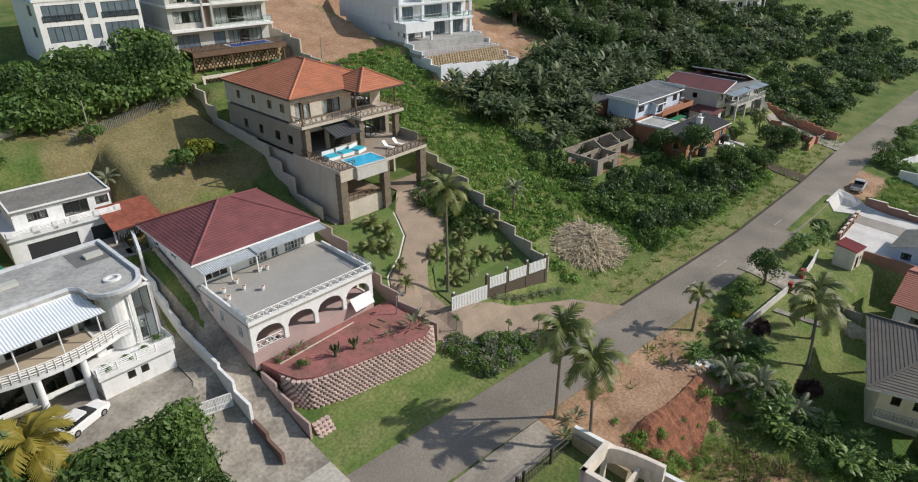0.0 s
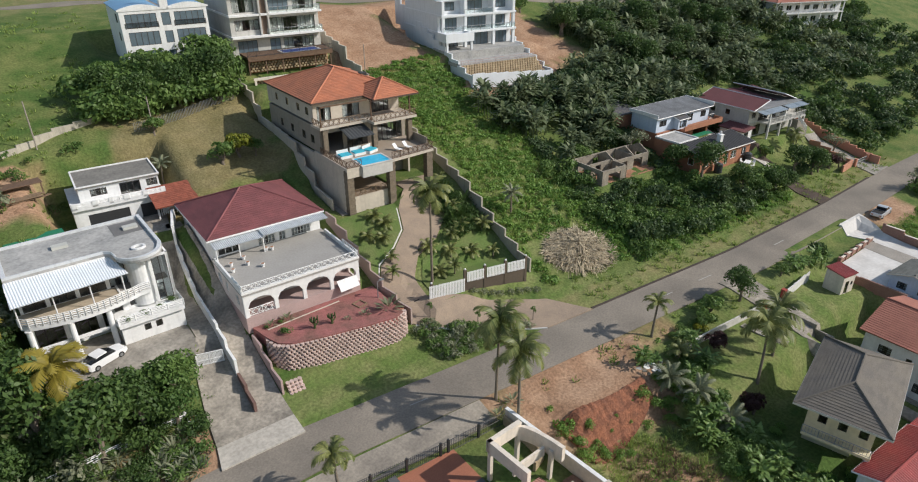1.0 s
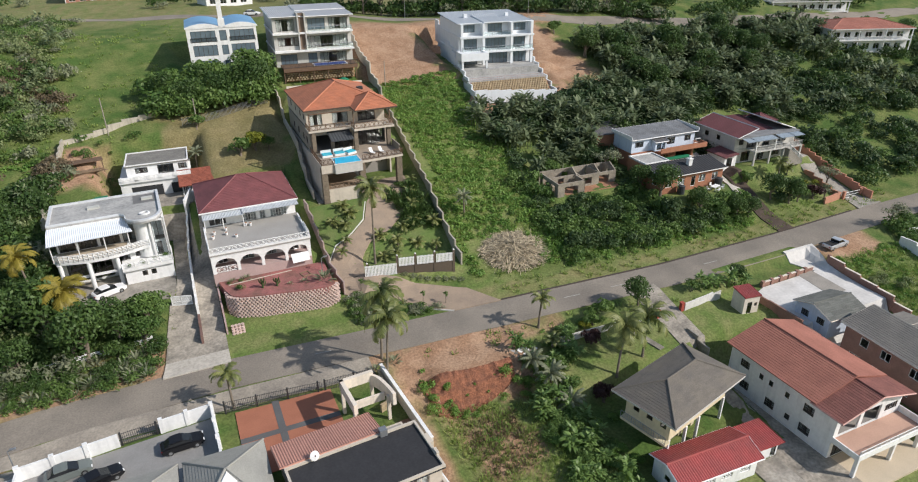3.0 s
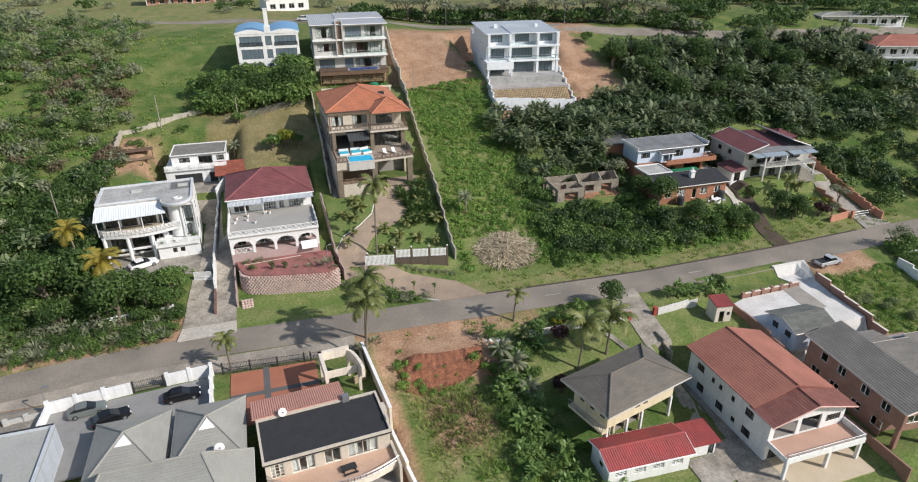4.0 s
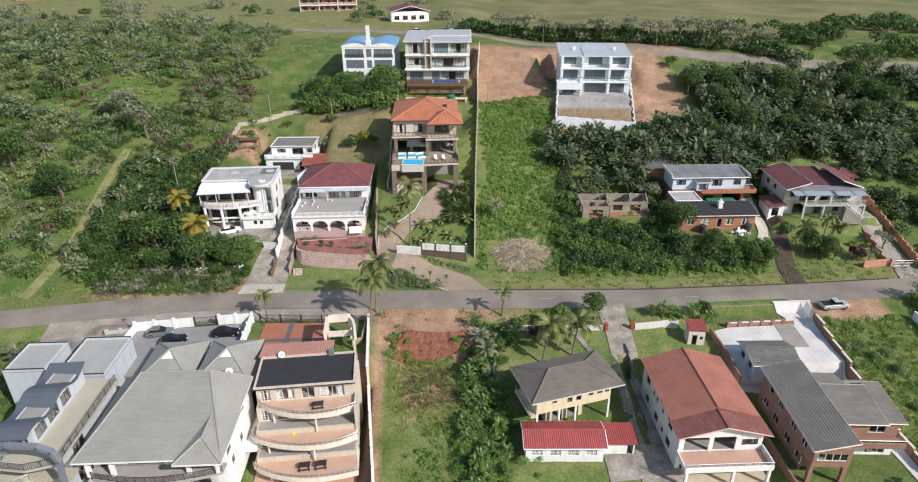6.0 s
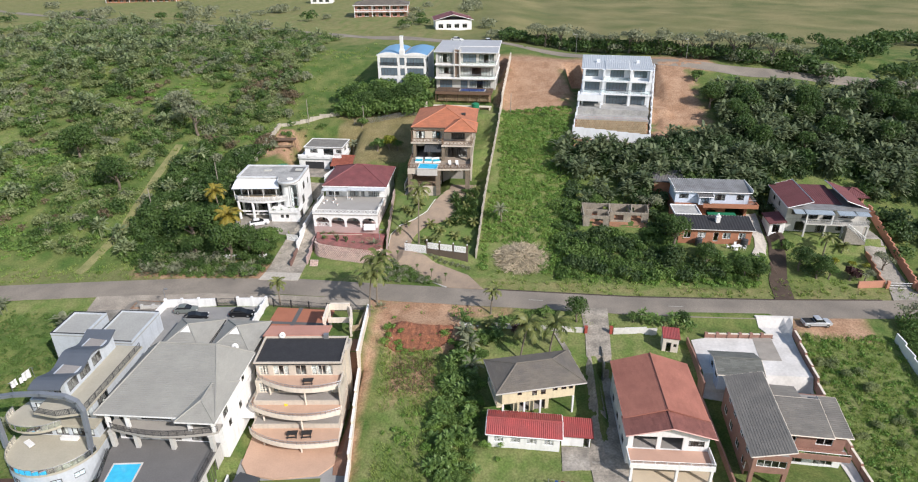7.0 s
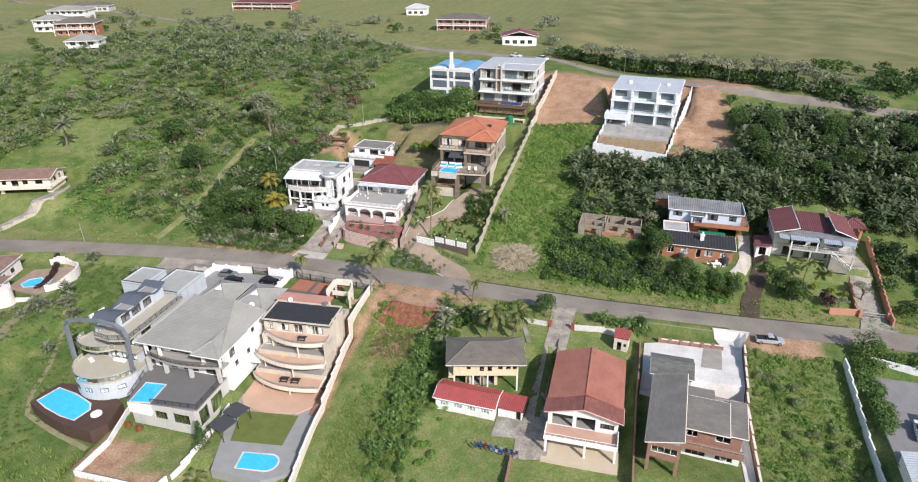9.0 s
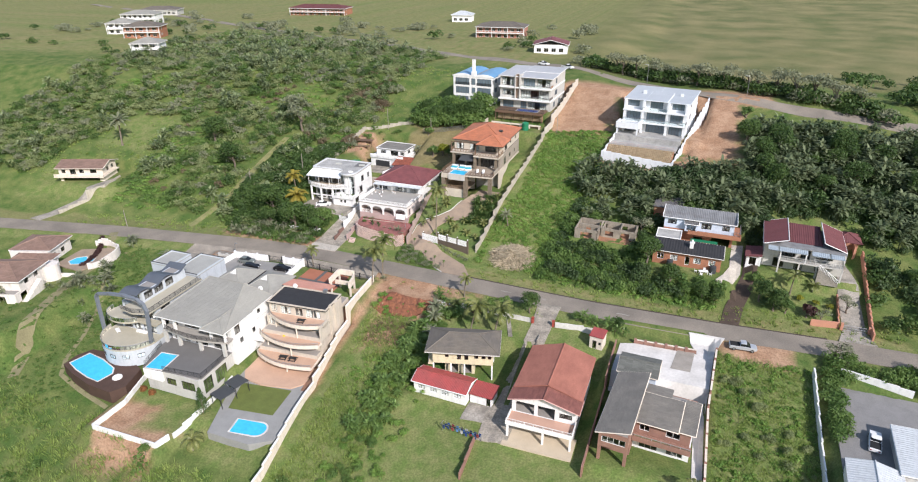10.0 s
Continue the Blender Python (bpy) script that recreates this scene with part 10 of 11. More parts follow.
scatter("wild_bananas", "pale wild banana clumps through the hillside bush", strels, spread(5, 900, -140, 0, 38, 195, 0.6, 1.0, -0.02, edge=lambda x, y: hill(x, y) and noise.noise((x * 0.09, y * 0.09, 2.7)) > -0.05), L_STREL, "wild banana", seed=5)
scatter("thicket", "dry brown shrubs in the hillside bush", scrub, spread(6, 150, -16, 2, 78, 128, 0.8, 1.4, 0.02, edge=hill), L_RUST, seed=6)
scatter("thicket", "scattered dry shrubs on the slope", bushes, spread(202, 160, -90, 0, 45, 140, 0.8, 1.5, 0.1, edge=hill), L_RUST, seed=202)
scatter("thicket", "dark trees close beside the white house", fine_bushes, spread(203, 70, -22, -1, 42, 76, 0.9, 1.5, check=False, edge=lambda x, y: x > path_x(y) + 3), L_DARK, seed=203)
# dark wood to the east, above the brick and maroon houses
wood = lambda x, y: not (124 < x < 146 and 62 < y < 68) and not (x < 103 and y > 78) and y < 107 - (x - 118) * 0.05 and not (x < 119 and y > 82) and not (80 < x < 116 and y > 84) and y - road_y(x) > 9
scatter("wood", "dark dense coastal trees on the eastern slope", big_bushes, spread(7, 640, 78, 230, 34, 125, 0.8, 1.45, -0.35, edge=lambda x, y: wood(x, y) and (y > 60 or x > 146)), L_WOOD, seed=7)
scatter("wood", "mid-green trees among the dark eastern wood", big_bushes, spread(88, 420, 78, 260, 34, 125, 0.8, 1.4, -0.1, edge=lambda x, y: wood(x, y) and (y > 60 or x > 144)), L_DARK, seed=88)
scatter("wild_bananas", "tall wild bananas in the eastern wood", strels, spread(9, 900, 76, 200, 56, 112, 0.7, 1.15, -0.15, edge=lambda x, y: wood(x, y) and (y > 60 or x < 98)), L_STRELD, "wild banana", seed=9)
scatter("thicket", "dark undergrowth of the eastern wood", bushes, spread(91, 600, 92, 175, 60, 98, 0.9, 1.7, edge=lambda x, y: wood(x, y)), L_WOOD, seed=91)
scatter("wood", "dark trees close behind the brick cottage", big_bushes, spread(92, 130, 94, 126, 56, 80, 0.8, 1.3, check=False, edge=lambda x, y: y > 69.5 or (x < 98 and y > 58) or 120.5 < x < 124), L_WOOD, "trees", seed=92)
# band of bush between the ruin and the street
scatter("thicket", "dense shrubs between the ruin and the street", big_bushes, spread(10, 200, 75, 118, 34, 58, 0.5, 0.95, edge=lambda x, y: y - road_y(x) > 9 and (y < 43.5 or x < 99)), L_MID, seed=10)
scatter("thicket", "dark shrubs between the ruin and the street", big_bushes, spread(11, 160, 76, 136, 34, 60, 0.6, 1.0, edge=lambda x, y: y - road_y(x) > 9 and (y < 42 or x < 99) and (x < 116 or 121.5 < x < 127)), L_WOOD, seed=11)
scatter("creeper", "bright creeper over the bank beside the street", creeper, spread(204, 460, 74, 114, 33.5, 50, 0.7, 1.5, edge=lambda x, y: y - road_y(x) > 7.5 and (y < 38 or x < 98)), L_BRIGHT, seed=204)
scatter("thicket", "leafy undergrowth between the ruin and the street", bushes, spread(12, 280, 75, 122, 33, 58, 0.6, 1.2, edge=lambda x, y: y - road_y(x) > 8 and (y < 44 or x < 99)), L_MID, seed=12)
# steep green slope of the vacant lot beside the pool house
slope = lambda x, y: 58.6 + (y - 40) * 0.06 < x < 80 + (y - 40) * 0.02 and y - road_y(x) > 9 and y < 98
scatter("creeper", "bright green creeper over the steep vacant slope", creeper, spread(13, 2300, 58, 82, 36, 98, 0.6, 1.3, edge=slope), L_BRIGHT, seed=13)
scatter("grass", "long grass over the steep vacant slope", tall_tufts, spread(14, 4200, 58, 82, 36, 98, 0.35, 0.8, edge=slope), L_GRASS, "grass", seed=14)
scatter("thicket", "low shrubs on the steep vacant slope", bushes, spread(15, 30, 60, 84, 36, 96, 0.5, 0.9, 0.1, edge=slope), L_MID, seed=15)
# clump of large trees before the blue-roofed house
scatter("tree_clump", "clump of large dark trees below the blue-roofed house", fine_bushes, spread(16, 64, 18, 39.5, 95, 105, 1.5, 2.1, check=False), L_MID, "trees", seed=16)
# trees and shrubs round the white house
scatter("thicket", "garden shrubs and trees along the street bank", fine_bushes, spread(17, 75, -16, 13.2, 38.6, 47, 0.5, 0.95, check=False, edge=lambda x, y: (x < 11 or y > 39) and (y < 45.5 or x < 4 or x > 11)), L_DARK, seed=17)
scatter("thicket", "leafy garden shrubs along the street bank", fine_bushes, spread(18, 110, -16, 13.0, 35.4, 48.0, 0.3, 0.6, check=False, edge=lambda x, y: (x < 11 or y > 39) and (y < 46.4 or x < 4)), L_DARK, seed=18)
scatter("thicket", "trees beside the white house", fine_bushes, spread(19, 60, -20, 0, 46, 72, 0.7, 1.2, check=False), L_DARK, seed=19)
scatter("thicket", "shrubs in the terraced garden below the blue house", bushes, spread(30, 130, 3, 40, 84, 104, 0.5, 1.1, 0.05, check=False, edge=lambda x, y: y > 90 or x < 18), L_MID, seed=30)
scatter("thicket", "leafy trees at the corner of the concrete drive", fine_bushes, [(10.4, 45.8, 1.15), (8.4, 45.4, 0.95), (12.5, 44.6, 0.9), (11.6, 41.8, 0.6), (9.6, 42.6, 0.8)], L_DARK, "trees", seed=214)
scatter("shrub_border", "spiky yuccas and aloes along the street bank", rosettes, spread(205, 90, -14, 12, 34.0, 39.5, 0.9, 1.9, check=False), L_GREY, "shrubs", seed=205)
scatter("shrub_border", "low mixed green plants along the street bank", bushes, spread(206, 110, -14, 12.4, 33.8, 39.5, 0.4, 0.9, check=False), L_MID, "shrubs", seed=206)
scatter("shrub_border", "yellow flowering shrubs on the street bank", bushes, [(6.4, 37.2, 0.6), (7.0, 37.8, 0.5), (-1.0, 36.8, 0.4), (9.6, 36.4, 0.35)], L_LIME, "shrubs", seed=207)
# verge planting of the paved apron
scatter("shrub_border", "mixed silver and green shrubs in the verge bed", bushes, spread(31, 130, 38.5, 54, 32.5, 41, 0.4, 0.75, check=False, edge=lambda x, y: y < 41.2 - (x - 38) * 0.66 and y - road_y(x) > 3.9), L_GREY, "shrubs", seed=31)
scatter("shrub_border", "green leafy shrubs in the verge bed", bushes, spread(32, 150, 38.5, 54, 32.5, 41, 0.4, 0.8, check=False, edge=lambda x, y: y < 41 - (x - 38) * 0.66 and y - road_y(x) > 3.9), L_MID, "shrubs", seed=32)
scatter("shrub_border", "clipped silver shrubs before the picket fence", bushes, [(48 + i * 1.15, 40.4 - i * 0.42, 0.5) for i in range(8)], L_GREY, "shrubs", seed=33)
# south side: vacant lot, wild banana grove, open green lot
lot = lambda x, y: 42.4 + (14 - y) * 0.09 < x < 59
scatter("grass", "rank grass on the vacant lot", tall_tufts, spread(34, 5200, 40, 60, -44, 15, 0.35, 0.85, -0.25, check=False, edge=lot), L_GRASS, "grass", seed=34)
scatter("creeper", "weeds and creepers on the vacant lot", creeper, spread(35, 500, 40, 62, -44, 22, 0.6, 1.2, 0.1, check=False, edge=lambda x, y: (lot(x, y) and (y < 13.5 or x < 45)) or (y > 12 and x > 56)), L_BRIGHT, seed=35)
grove = lambda x, y: 52.5 + max(0, (y - 4)) * 0.22 < x < 60 + max(0, y - 11) * 0.6 and y < 22 and x < 66
scatter("wild_bananas", "grove of wild bananas beside the vacant lot", strels, spread(36, 190, 51, 67, -18, 21, 0.3, 0.56, check=False, edge=grove), L_BANANA, "wild banana", seed=36)
scatter("thicket", "dense shrubs under the wild bananas", fine_bushes, spread(37, 170, 51, 67, -20, 21, 0.3, 0.65, check=False, edge=grove), L_MID, seed=37)
scatter("thicket", "bright rank bushes along the grove", fine_bushes, spread(211, 90, 52, 64, -30, 8, 0.25, 0.5, check=False), L_BRIGHT, seed=211)
scatter("thicket", "mid-green bushes along the grove", fine_bushes, spread(213, 70, 54, 65, -28, 12, 0.3, 0.6, check=False, edge=lambda x, y: x < 60 + max(0, y - 8) * 0.8), L_MID, seed=213)
scatter("wild_bananas", "leafy bananas on the verge beside the garden shed", strels, [(88.4, 20.6, 0.5), (90.0, 20.3, 0.62), (91.6, 20.0, 0.5), (93.6, 19.8, 0.6), (95.4, 19.2, 0.5), (97.0, 19.6, 0.42)], L_BANANA, "banana plants", seed=208)
scatter("thicket", "bright green bushes at the ends of the clay bank", fine_bushes, [(42.4, 18.4, 0.42), (43.0, 16.6, 0.4), (42.2, 15.2, 0.45), (53.0, 17.2, 0.45), (54.4, 16.2, 0.5), (52.0, 15.2, 0.35), (47.2, 16.4, 0.16), (48.6, 17.0, 0.14)], L_BRIGHT, seed=209)
scatter("shrub_border", "shrubs on the verge before the precast wall", fine_bushes, [(63.4, 20.9, 0.4), (65.2, 21.2, 0.42), (67.2, 20.8, 0.45), (69.0, 20.9, 0.36), (70.4, 20.4, 0.34)], L_MID, "shrubs", seed=210)
scatter("grass", "rank grass on the open lot by the hedge", tall_tufts, spread(38, 4200, 114.6, 131, -45, 19, 0.3, 0.7, check=False), L_GRASS, "grass", seed=38)
scatter("creeper", "leafy weeds on the open lot by the hedge", creeper, spread(39, 700, 114.6, 131, -45, 19, 0.5, 1.1, 0.0, check=False), L_BRIGHT, seed=39)
scatter("thicket", "shrubs on the open lot by the hedge", fine_bushes, spread(41, 40, 115, 130, -10, 18, 0.25, 0.55, 0.05, check=False), L_HILL, seed=41)
scatter("hedge", "tall rounded dark green hedge beside the paved yard", fine_bushes, [(134.0 + 0.4 * math.sin(i * 2.1), 18.4 - i * 1.5, 0.95 + 0.22 * math.sin(i * 1.7)) for i in range(12)], L_MID, "hedge", seed=42)
scatter("creeper", "low green groundcover west of the modern house", creeper, spread(43, 900, -60, -12, -50, 20, 0.4, 0.85, -0.15, check=False, edge=lambda x, y: not (-64 < x < -33 and -12 < y < 20) and min(math.hypot(x - a, y - b) for a, b in PATHW) > 2), L_MID, seed=43)
scatter("grass", "rank grass below the terraces", tall_tufts, spread(44, 3000, -50, 60, -60, -28, 0.7, 1.3, -0.1, check=False, edge=lambda x, y: not (6 < x < 45 and y > -33)), L_GRASS, "grass", seed=44)
scatter("thicket", "shrubs below the garden walls", bushes, spread(45, 120, -40, 60, -50, -30, 0.6, 1.3, 0.1, check=False, edge=lambda x, y: y < -34 or not 5 < x < 46), L_MID, seed=45)
scatter("wild_bananas", "grey-green wild bananas west of the modern house", strels, [(-26, 4, 0.8), (-23.5, 2, 0.75), (-28, 6, 0.75), (-30, -1, 0.65), (-18.5, 16.5, 0.7), (-33, 19.6, 0.8), (-21, -8, 0.6), (-15, -6, 0.6), (-40, -12, 0.8)], L_GREY, "wild banana", seed=46)
mound = lambda x, y: -36 + (12.5 - y) * 0.12 + (y > 12.5) * (y - 12.5) * -0.3 < x - 3 and x < -14 - max(0, y - 14) * 0.3 and y - road_y(x) < -7
scatter("thicket", "dense low bright green bush on the slope", ground_cover, spread(93, 700, -42, -14, -12, 22, 0.5, 0.95, check=False, edge=lambda x, y: mound(x, y) and y > 1 + (x + 14) * 0.35 + 6), L_MID, seed=93)
scatter("creeper", "low green groundcover on the green slope", creeper, spread(94, 1500, -46, -8, -40, 22, 0.4, 0.8, -0.3, check=False, edge=lambda x, y: mound(x, y) or (y < -12 and x > -28 - y * 0.0 and min(math.hypot(x - a, y - b) for a, b in PATHW) > 1.6)), L_MID, seed=94)
scatter("shrubs", "silvery aloe rosettes on the green slope", rosettes, spread(95, 24, -36, -24, -5, 4, 0.9, 1.5, check=False), L_GREY, "aloes", seed=95)
scatter("hedge", "brown-purple hedge round the turquoise pool", bushes, [(-44.5 + 6.6 * math.sin(i / 40 * 1.57), 19.6 - i * 0.32, 0.62) for i in range(40)], L_PURPLE, "hedge", seed=96)
# tree line beyond the upper road and scattered trees on the crest
scatter("tree_line", "row of dark flat-topped trees beyond the upper road", far_trees, [(62 + i * 1.35 + random.uniform(-1, 1), 158 - i * 0.62 + random.uniform(-2.5, 2.5), random.uniform(0.9, 1.6)) for i in range(70)], L_DARK, "trees", seed=47)
scatter("tree_line", "mixed trees beyond the upper road", far_trees, [(60 + i * 2.2 + random.uniform(-2, 2), 160 - i * 1.0 + random.uniform(-3, 3), random.uniform(0.7, 1.3)) for i in range(45)], L_GREY, "trees", seed=48)
scatter("tree_line", "scattered trees round the houses on the crest", far_trees, spread(49, 150, -260, 60, 160, 270, 0.7, 1.7, 0.02, check=False, edge=lambda x, y: y - road_y(x) > 122), L_GREY, "trees", seed=49)
scatter("tree_line", "dark scattered trees round the houses on the crest", far_trees, spread(50, 100, -260, 40, 120, 230, 0.8, 1.5, 0.1, check=False, edge=lambda x, y: x < -120 or y > 165), L_DARK, "trees", seed=50)
scatter("tree_line", "trees at the far eastern end of the road", far_trees, spread(51, 200, 150, 330, 112, 170, 1.0, 1.9, -0.2, check=False), L_DARK, "trees", seed=51)
scatter("thicket", "bushes beyond the last yard", big_bushes, spread(52, 60, 134, 200, 18, 24, 0.5, 0.9, check=False, edge=lambda x, y: y - road_y(x) < -4.5), L_MID, seed=52)
scatter("grass", "verge grass and weeds along the street", tufts, spread(53, 3000, -60, 150, 18, 42, 0.5, 0.9, check=False, edge=lambda x, y: 3.6 < y - road_y(x) < 9.5 and (x > 60 or x < 9) or (-7 < y - road_y(x) < -3.6 and 38 < x < 95 and noise.noise((x * .3, y * .3, 0)) > 0)), L_GRASS, "grass", seed=53)


# ---- single trees, palms and garden plants ----
def tree_mesh(seed, r, h, n, per, size, trunk, material):
    rng = np.random.default_rng(seed)
    c, q = lumps(rng, r, h, n, trunk)
    if h > 3 * r:  # a conifer: tiers that narrow to the top
        c = [(0.25 * r * (1 - i / n) * math.cos(i * 2.4), 0.25 * r * (1 - i / n) * math.sin(i * 2.4), trunk + h * (i + 0.5) / n) for i in range(n)]
        q = [(r * (1 - 0.9 * i / n), r * (1 - 0.9 * i / n), h * 0.07) for i in range(n)]
    crown = quick_mesh("crown", *leaves_on(rng, c, q, per, size), material)
    bm = bmesh.new()
    pts = [Vector((0.12 * math.sin(i * 1.3 + seed), 0.12 * math.cos(i * 1.7), -0.3 + (trunk + h * 0.25 + 0.3) * i / 4)) for i in range(5)]
    r0 = 0.1 + 0.05 * r
    for i in range(4):
        tube(bm, pts[i], pts[i + 1], r0 * (1 - 0.14 * i), 7, r0 * (1 - 0.14 * (i + 1)))
    for j in range(0, n, 2):
        tube(bm, pts[2] if j % 4 else pts[3], Vector(c[j]), r0 * 0.45, 5, r0 * 0.12)
    return crown, bm


TREE_KINDS = {}


def tree(label, x, y, kind, scale=1.0, rz=0, group=""):
    spec = {"round": (201, 2.4, 3.0, 11, 170, 0.17, 1.4, L_MID), "dark": (202, 3.0, 4.0, 13, 170, 0.2, 1.8, L_DARK), "grey": (203, 2.6, 3.4, 9, 80, 0.24, 1.8, L_GREY),
            "open": (204, 3.0, 2.6, 9, 60, 0.22, 2.4, L_GREY), "lime": (205, 1.5, 1.9, 8, 90, 0.2, 0.5, L_LIME), "purple": (206, 1.4, 1.6, 8, 80, 0.2, 0.4, L_PURPLE), "small": (207, 1.2, 1.5, 7, 70, 0.18, 0.4, L_MID), "cone": (208, 1.5, 5.4, 14, 90, 0.15, 0.4, L_DARK)}[kind]
    if kind not in TREE_KINDS:
        T = thing("tree", label, "tree", x, y, gz(x, y))
        crown, bm = tree_mesh(*spec)
        part("trunk", bm, BARK, T)
        share("crown", crown, T, Matrix())
        TREE_KINDS[kind] = T
        T.scale = (1, 1, 1)
        T.matrix_basis = pose(x, y, gz(x, y), 0, 0, rz) @ Matrix.Scale(scale, 4)
    else:
        T = copy_thing(TREE_KINDS[kind], pose(x, y, gz(x, y), 0, 0, rz))
        T.scale = (scale,) * 3
    return tagged(T, label, "tree", group)


for x, y, k, s, lab in (
        (76.8, 20.7, "dark", 0.85, "round dark tree beside the drive gate"), (87.0, 20.8, "round", 0.5, "leafy tree beside the garden shed"), (95.2, 20.2, "dark", 0.55, "dark tree beside the garden shed"),
        (98.6, 42.4, "dark", 1.15, "dark tree at the corner of the brick cottage"), (104, 37.8, "dark", 0.9, "dark tree in the bush by the street"), (107.6, 36.4, "round", 0.8, "leafy garden tree by the street"), (111, 35.6, "dark", 0.8, "dark garden tree by the street"), (113.6, 35.2, "dark", 0.7, "dark garden tree beside the earth drive"), (122.4, 38.4, "dark", 0.9, "large dark tree by the street"), (125.2, 36.4, "dark", 0.9, "large dark tree by the street"), (127.6, 36.2, "round", 0.8, "leafy tree before the grey house"), (122.0, 44.2, "small", 1.3, "dark shrub beside the earth drive"),
        (95.5, 55.5, "open", 1.0, "bare-branched grey tree behind the ruin"), (84, 57.5, "round", 0.9, "leafy tree behind the ruin"), (98, 47.5, "dark", 0.9, "dark tree beside the brick cottage"),
        (12.2, 43.6, "round", 1.3, "bushy tree beside the concrete drive"), (8.4, 41.4, "dark", 1.2, "dark bushy tree on the street bank"), (4.6, 40.4, "dark", 1.5, "dark bushy tree on the street bank"), (11.4, 40.6, "round", 1.1, "leafy tree beside the concrete drive"), (0.2, 44.6, "dark", 1.6, "dark tree below the white house"), (-5.5, 44.8, "dark", 1.6, "dark tree beside the white house"), (5.0, 44.0, "round", 0.8, "leafy tree before the white house"), (3.0, 41.0, "dark", 0.9, "dark tree on the street bank"), (-3, 40, "dark", 1.0, "tall dark tree on the street bank"),
        (33, 79.6, "lime", 1.6, "bright yellow-green round tree in the garden"), (30.4, 78.4, "small", 1.9, "dark shrub in the vacant garden"), (35.4, 78.8, "round", 0.7, "shrubby tree in the vacant garden"), (24, 90, "small", 1.4, "dark shrub by the palisade fence"),
        (118.2, 112, "small", 1.8, "lone wind-bent tree on bare soil"), (131.5, 36.0, "purple", 1.4, "dark purple shrub before the salmon wall"), (134, 35.4, "open", 0.6, "silvery bare shrub before the wall"), (139, 39, "open", 0.8, "bare grey garden tree beside the salmon wall"),
        (66.5, 17.4, "purple", 1.1, "purple-brown garden shrub on the lawn"), (68.6, 20.4, "small", 1.3, "round clipped shrub by the verge"), (71, 21.2, "small", 1.5, "round clipped shrub by the verge"), (67.2, 20.0, "lime", 0.6, "small yellow shrub by the verge"),
        (63.5, 9.8, "purple", 1.2, "purple-brown shrub beside the hip-roofed house"), (135.0, 22.5, "open", 0.9, "bare tree beside the last driveway"), (137, 21.4, "round", 0.8, "leafy tree at the last yard"), (150, 21.5, "round", 1.0, "large leafy tree at the last yard"),
        (-30, 60, "dark", 1.5, "large dark tree on the hillside"), (-45, 70, "dark", 1.6, "large dark tree on the hillside"), (-20, 84, "open", 1.8, "grey-brown open tree on the hillside"), (-28, 92, "grey", 1.6, "grey-green tree on the hillside"),
        (130.5, 40.5, "lime", 0.6, "yellow-green garden shrub on the lawn"), (133.5, 40, "lime", 0.55, "yellow-green garden shrub on the lawn"), (136, 39.4, "lime", 0.55, "yellow-green garden shrub on the lawn"), (126, 40.8, "lime", 0.5, "yellow-green garden shrub on the lawn"),
        (21.6, -33.5, "round", 0.5, "bushy shrub outside the white wall"), (44, -36, "small", 1.6, "leafy green shrub below the boundary wall"), (25.2, -22.4, "cone", 1.0, "conical dark green conifer beside the patio")):
    tree(lab, x, y, k, s, random.uniform(0, 360))
for i in range(16):
    x = 72 + i * 5 + random.uniform(-2, 2)
    tree("flat-topped tree beyond the upper road", x, 152 - (x - 72) * 0.42 + random.uniform(-2, 2), "open", random.uniform(1.2, 1.8), random.uniform(0, 360), "trees beyond the upper road")
for i in range(24):
    tree("dark green tree in the eastern wood", random.uniform(118, 165), random.uniform(78, 100), "dark", random.uniform(0.9, 1.3), random.uniform(0, 360), "trees of the eastern wood")
for i in range(8):
    tree("large tree below the blue-roofed house", 20 + i * 2.5, random.uniform(96, 101), "dark", random.uniform(1.0, 1.4), random.uniform(0, 360), "trees below the blue house")

FRONDS = {}


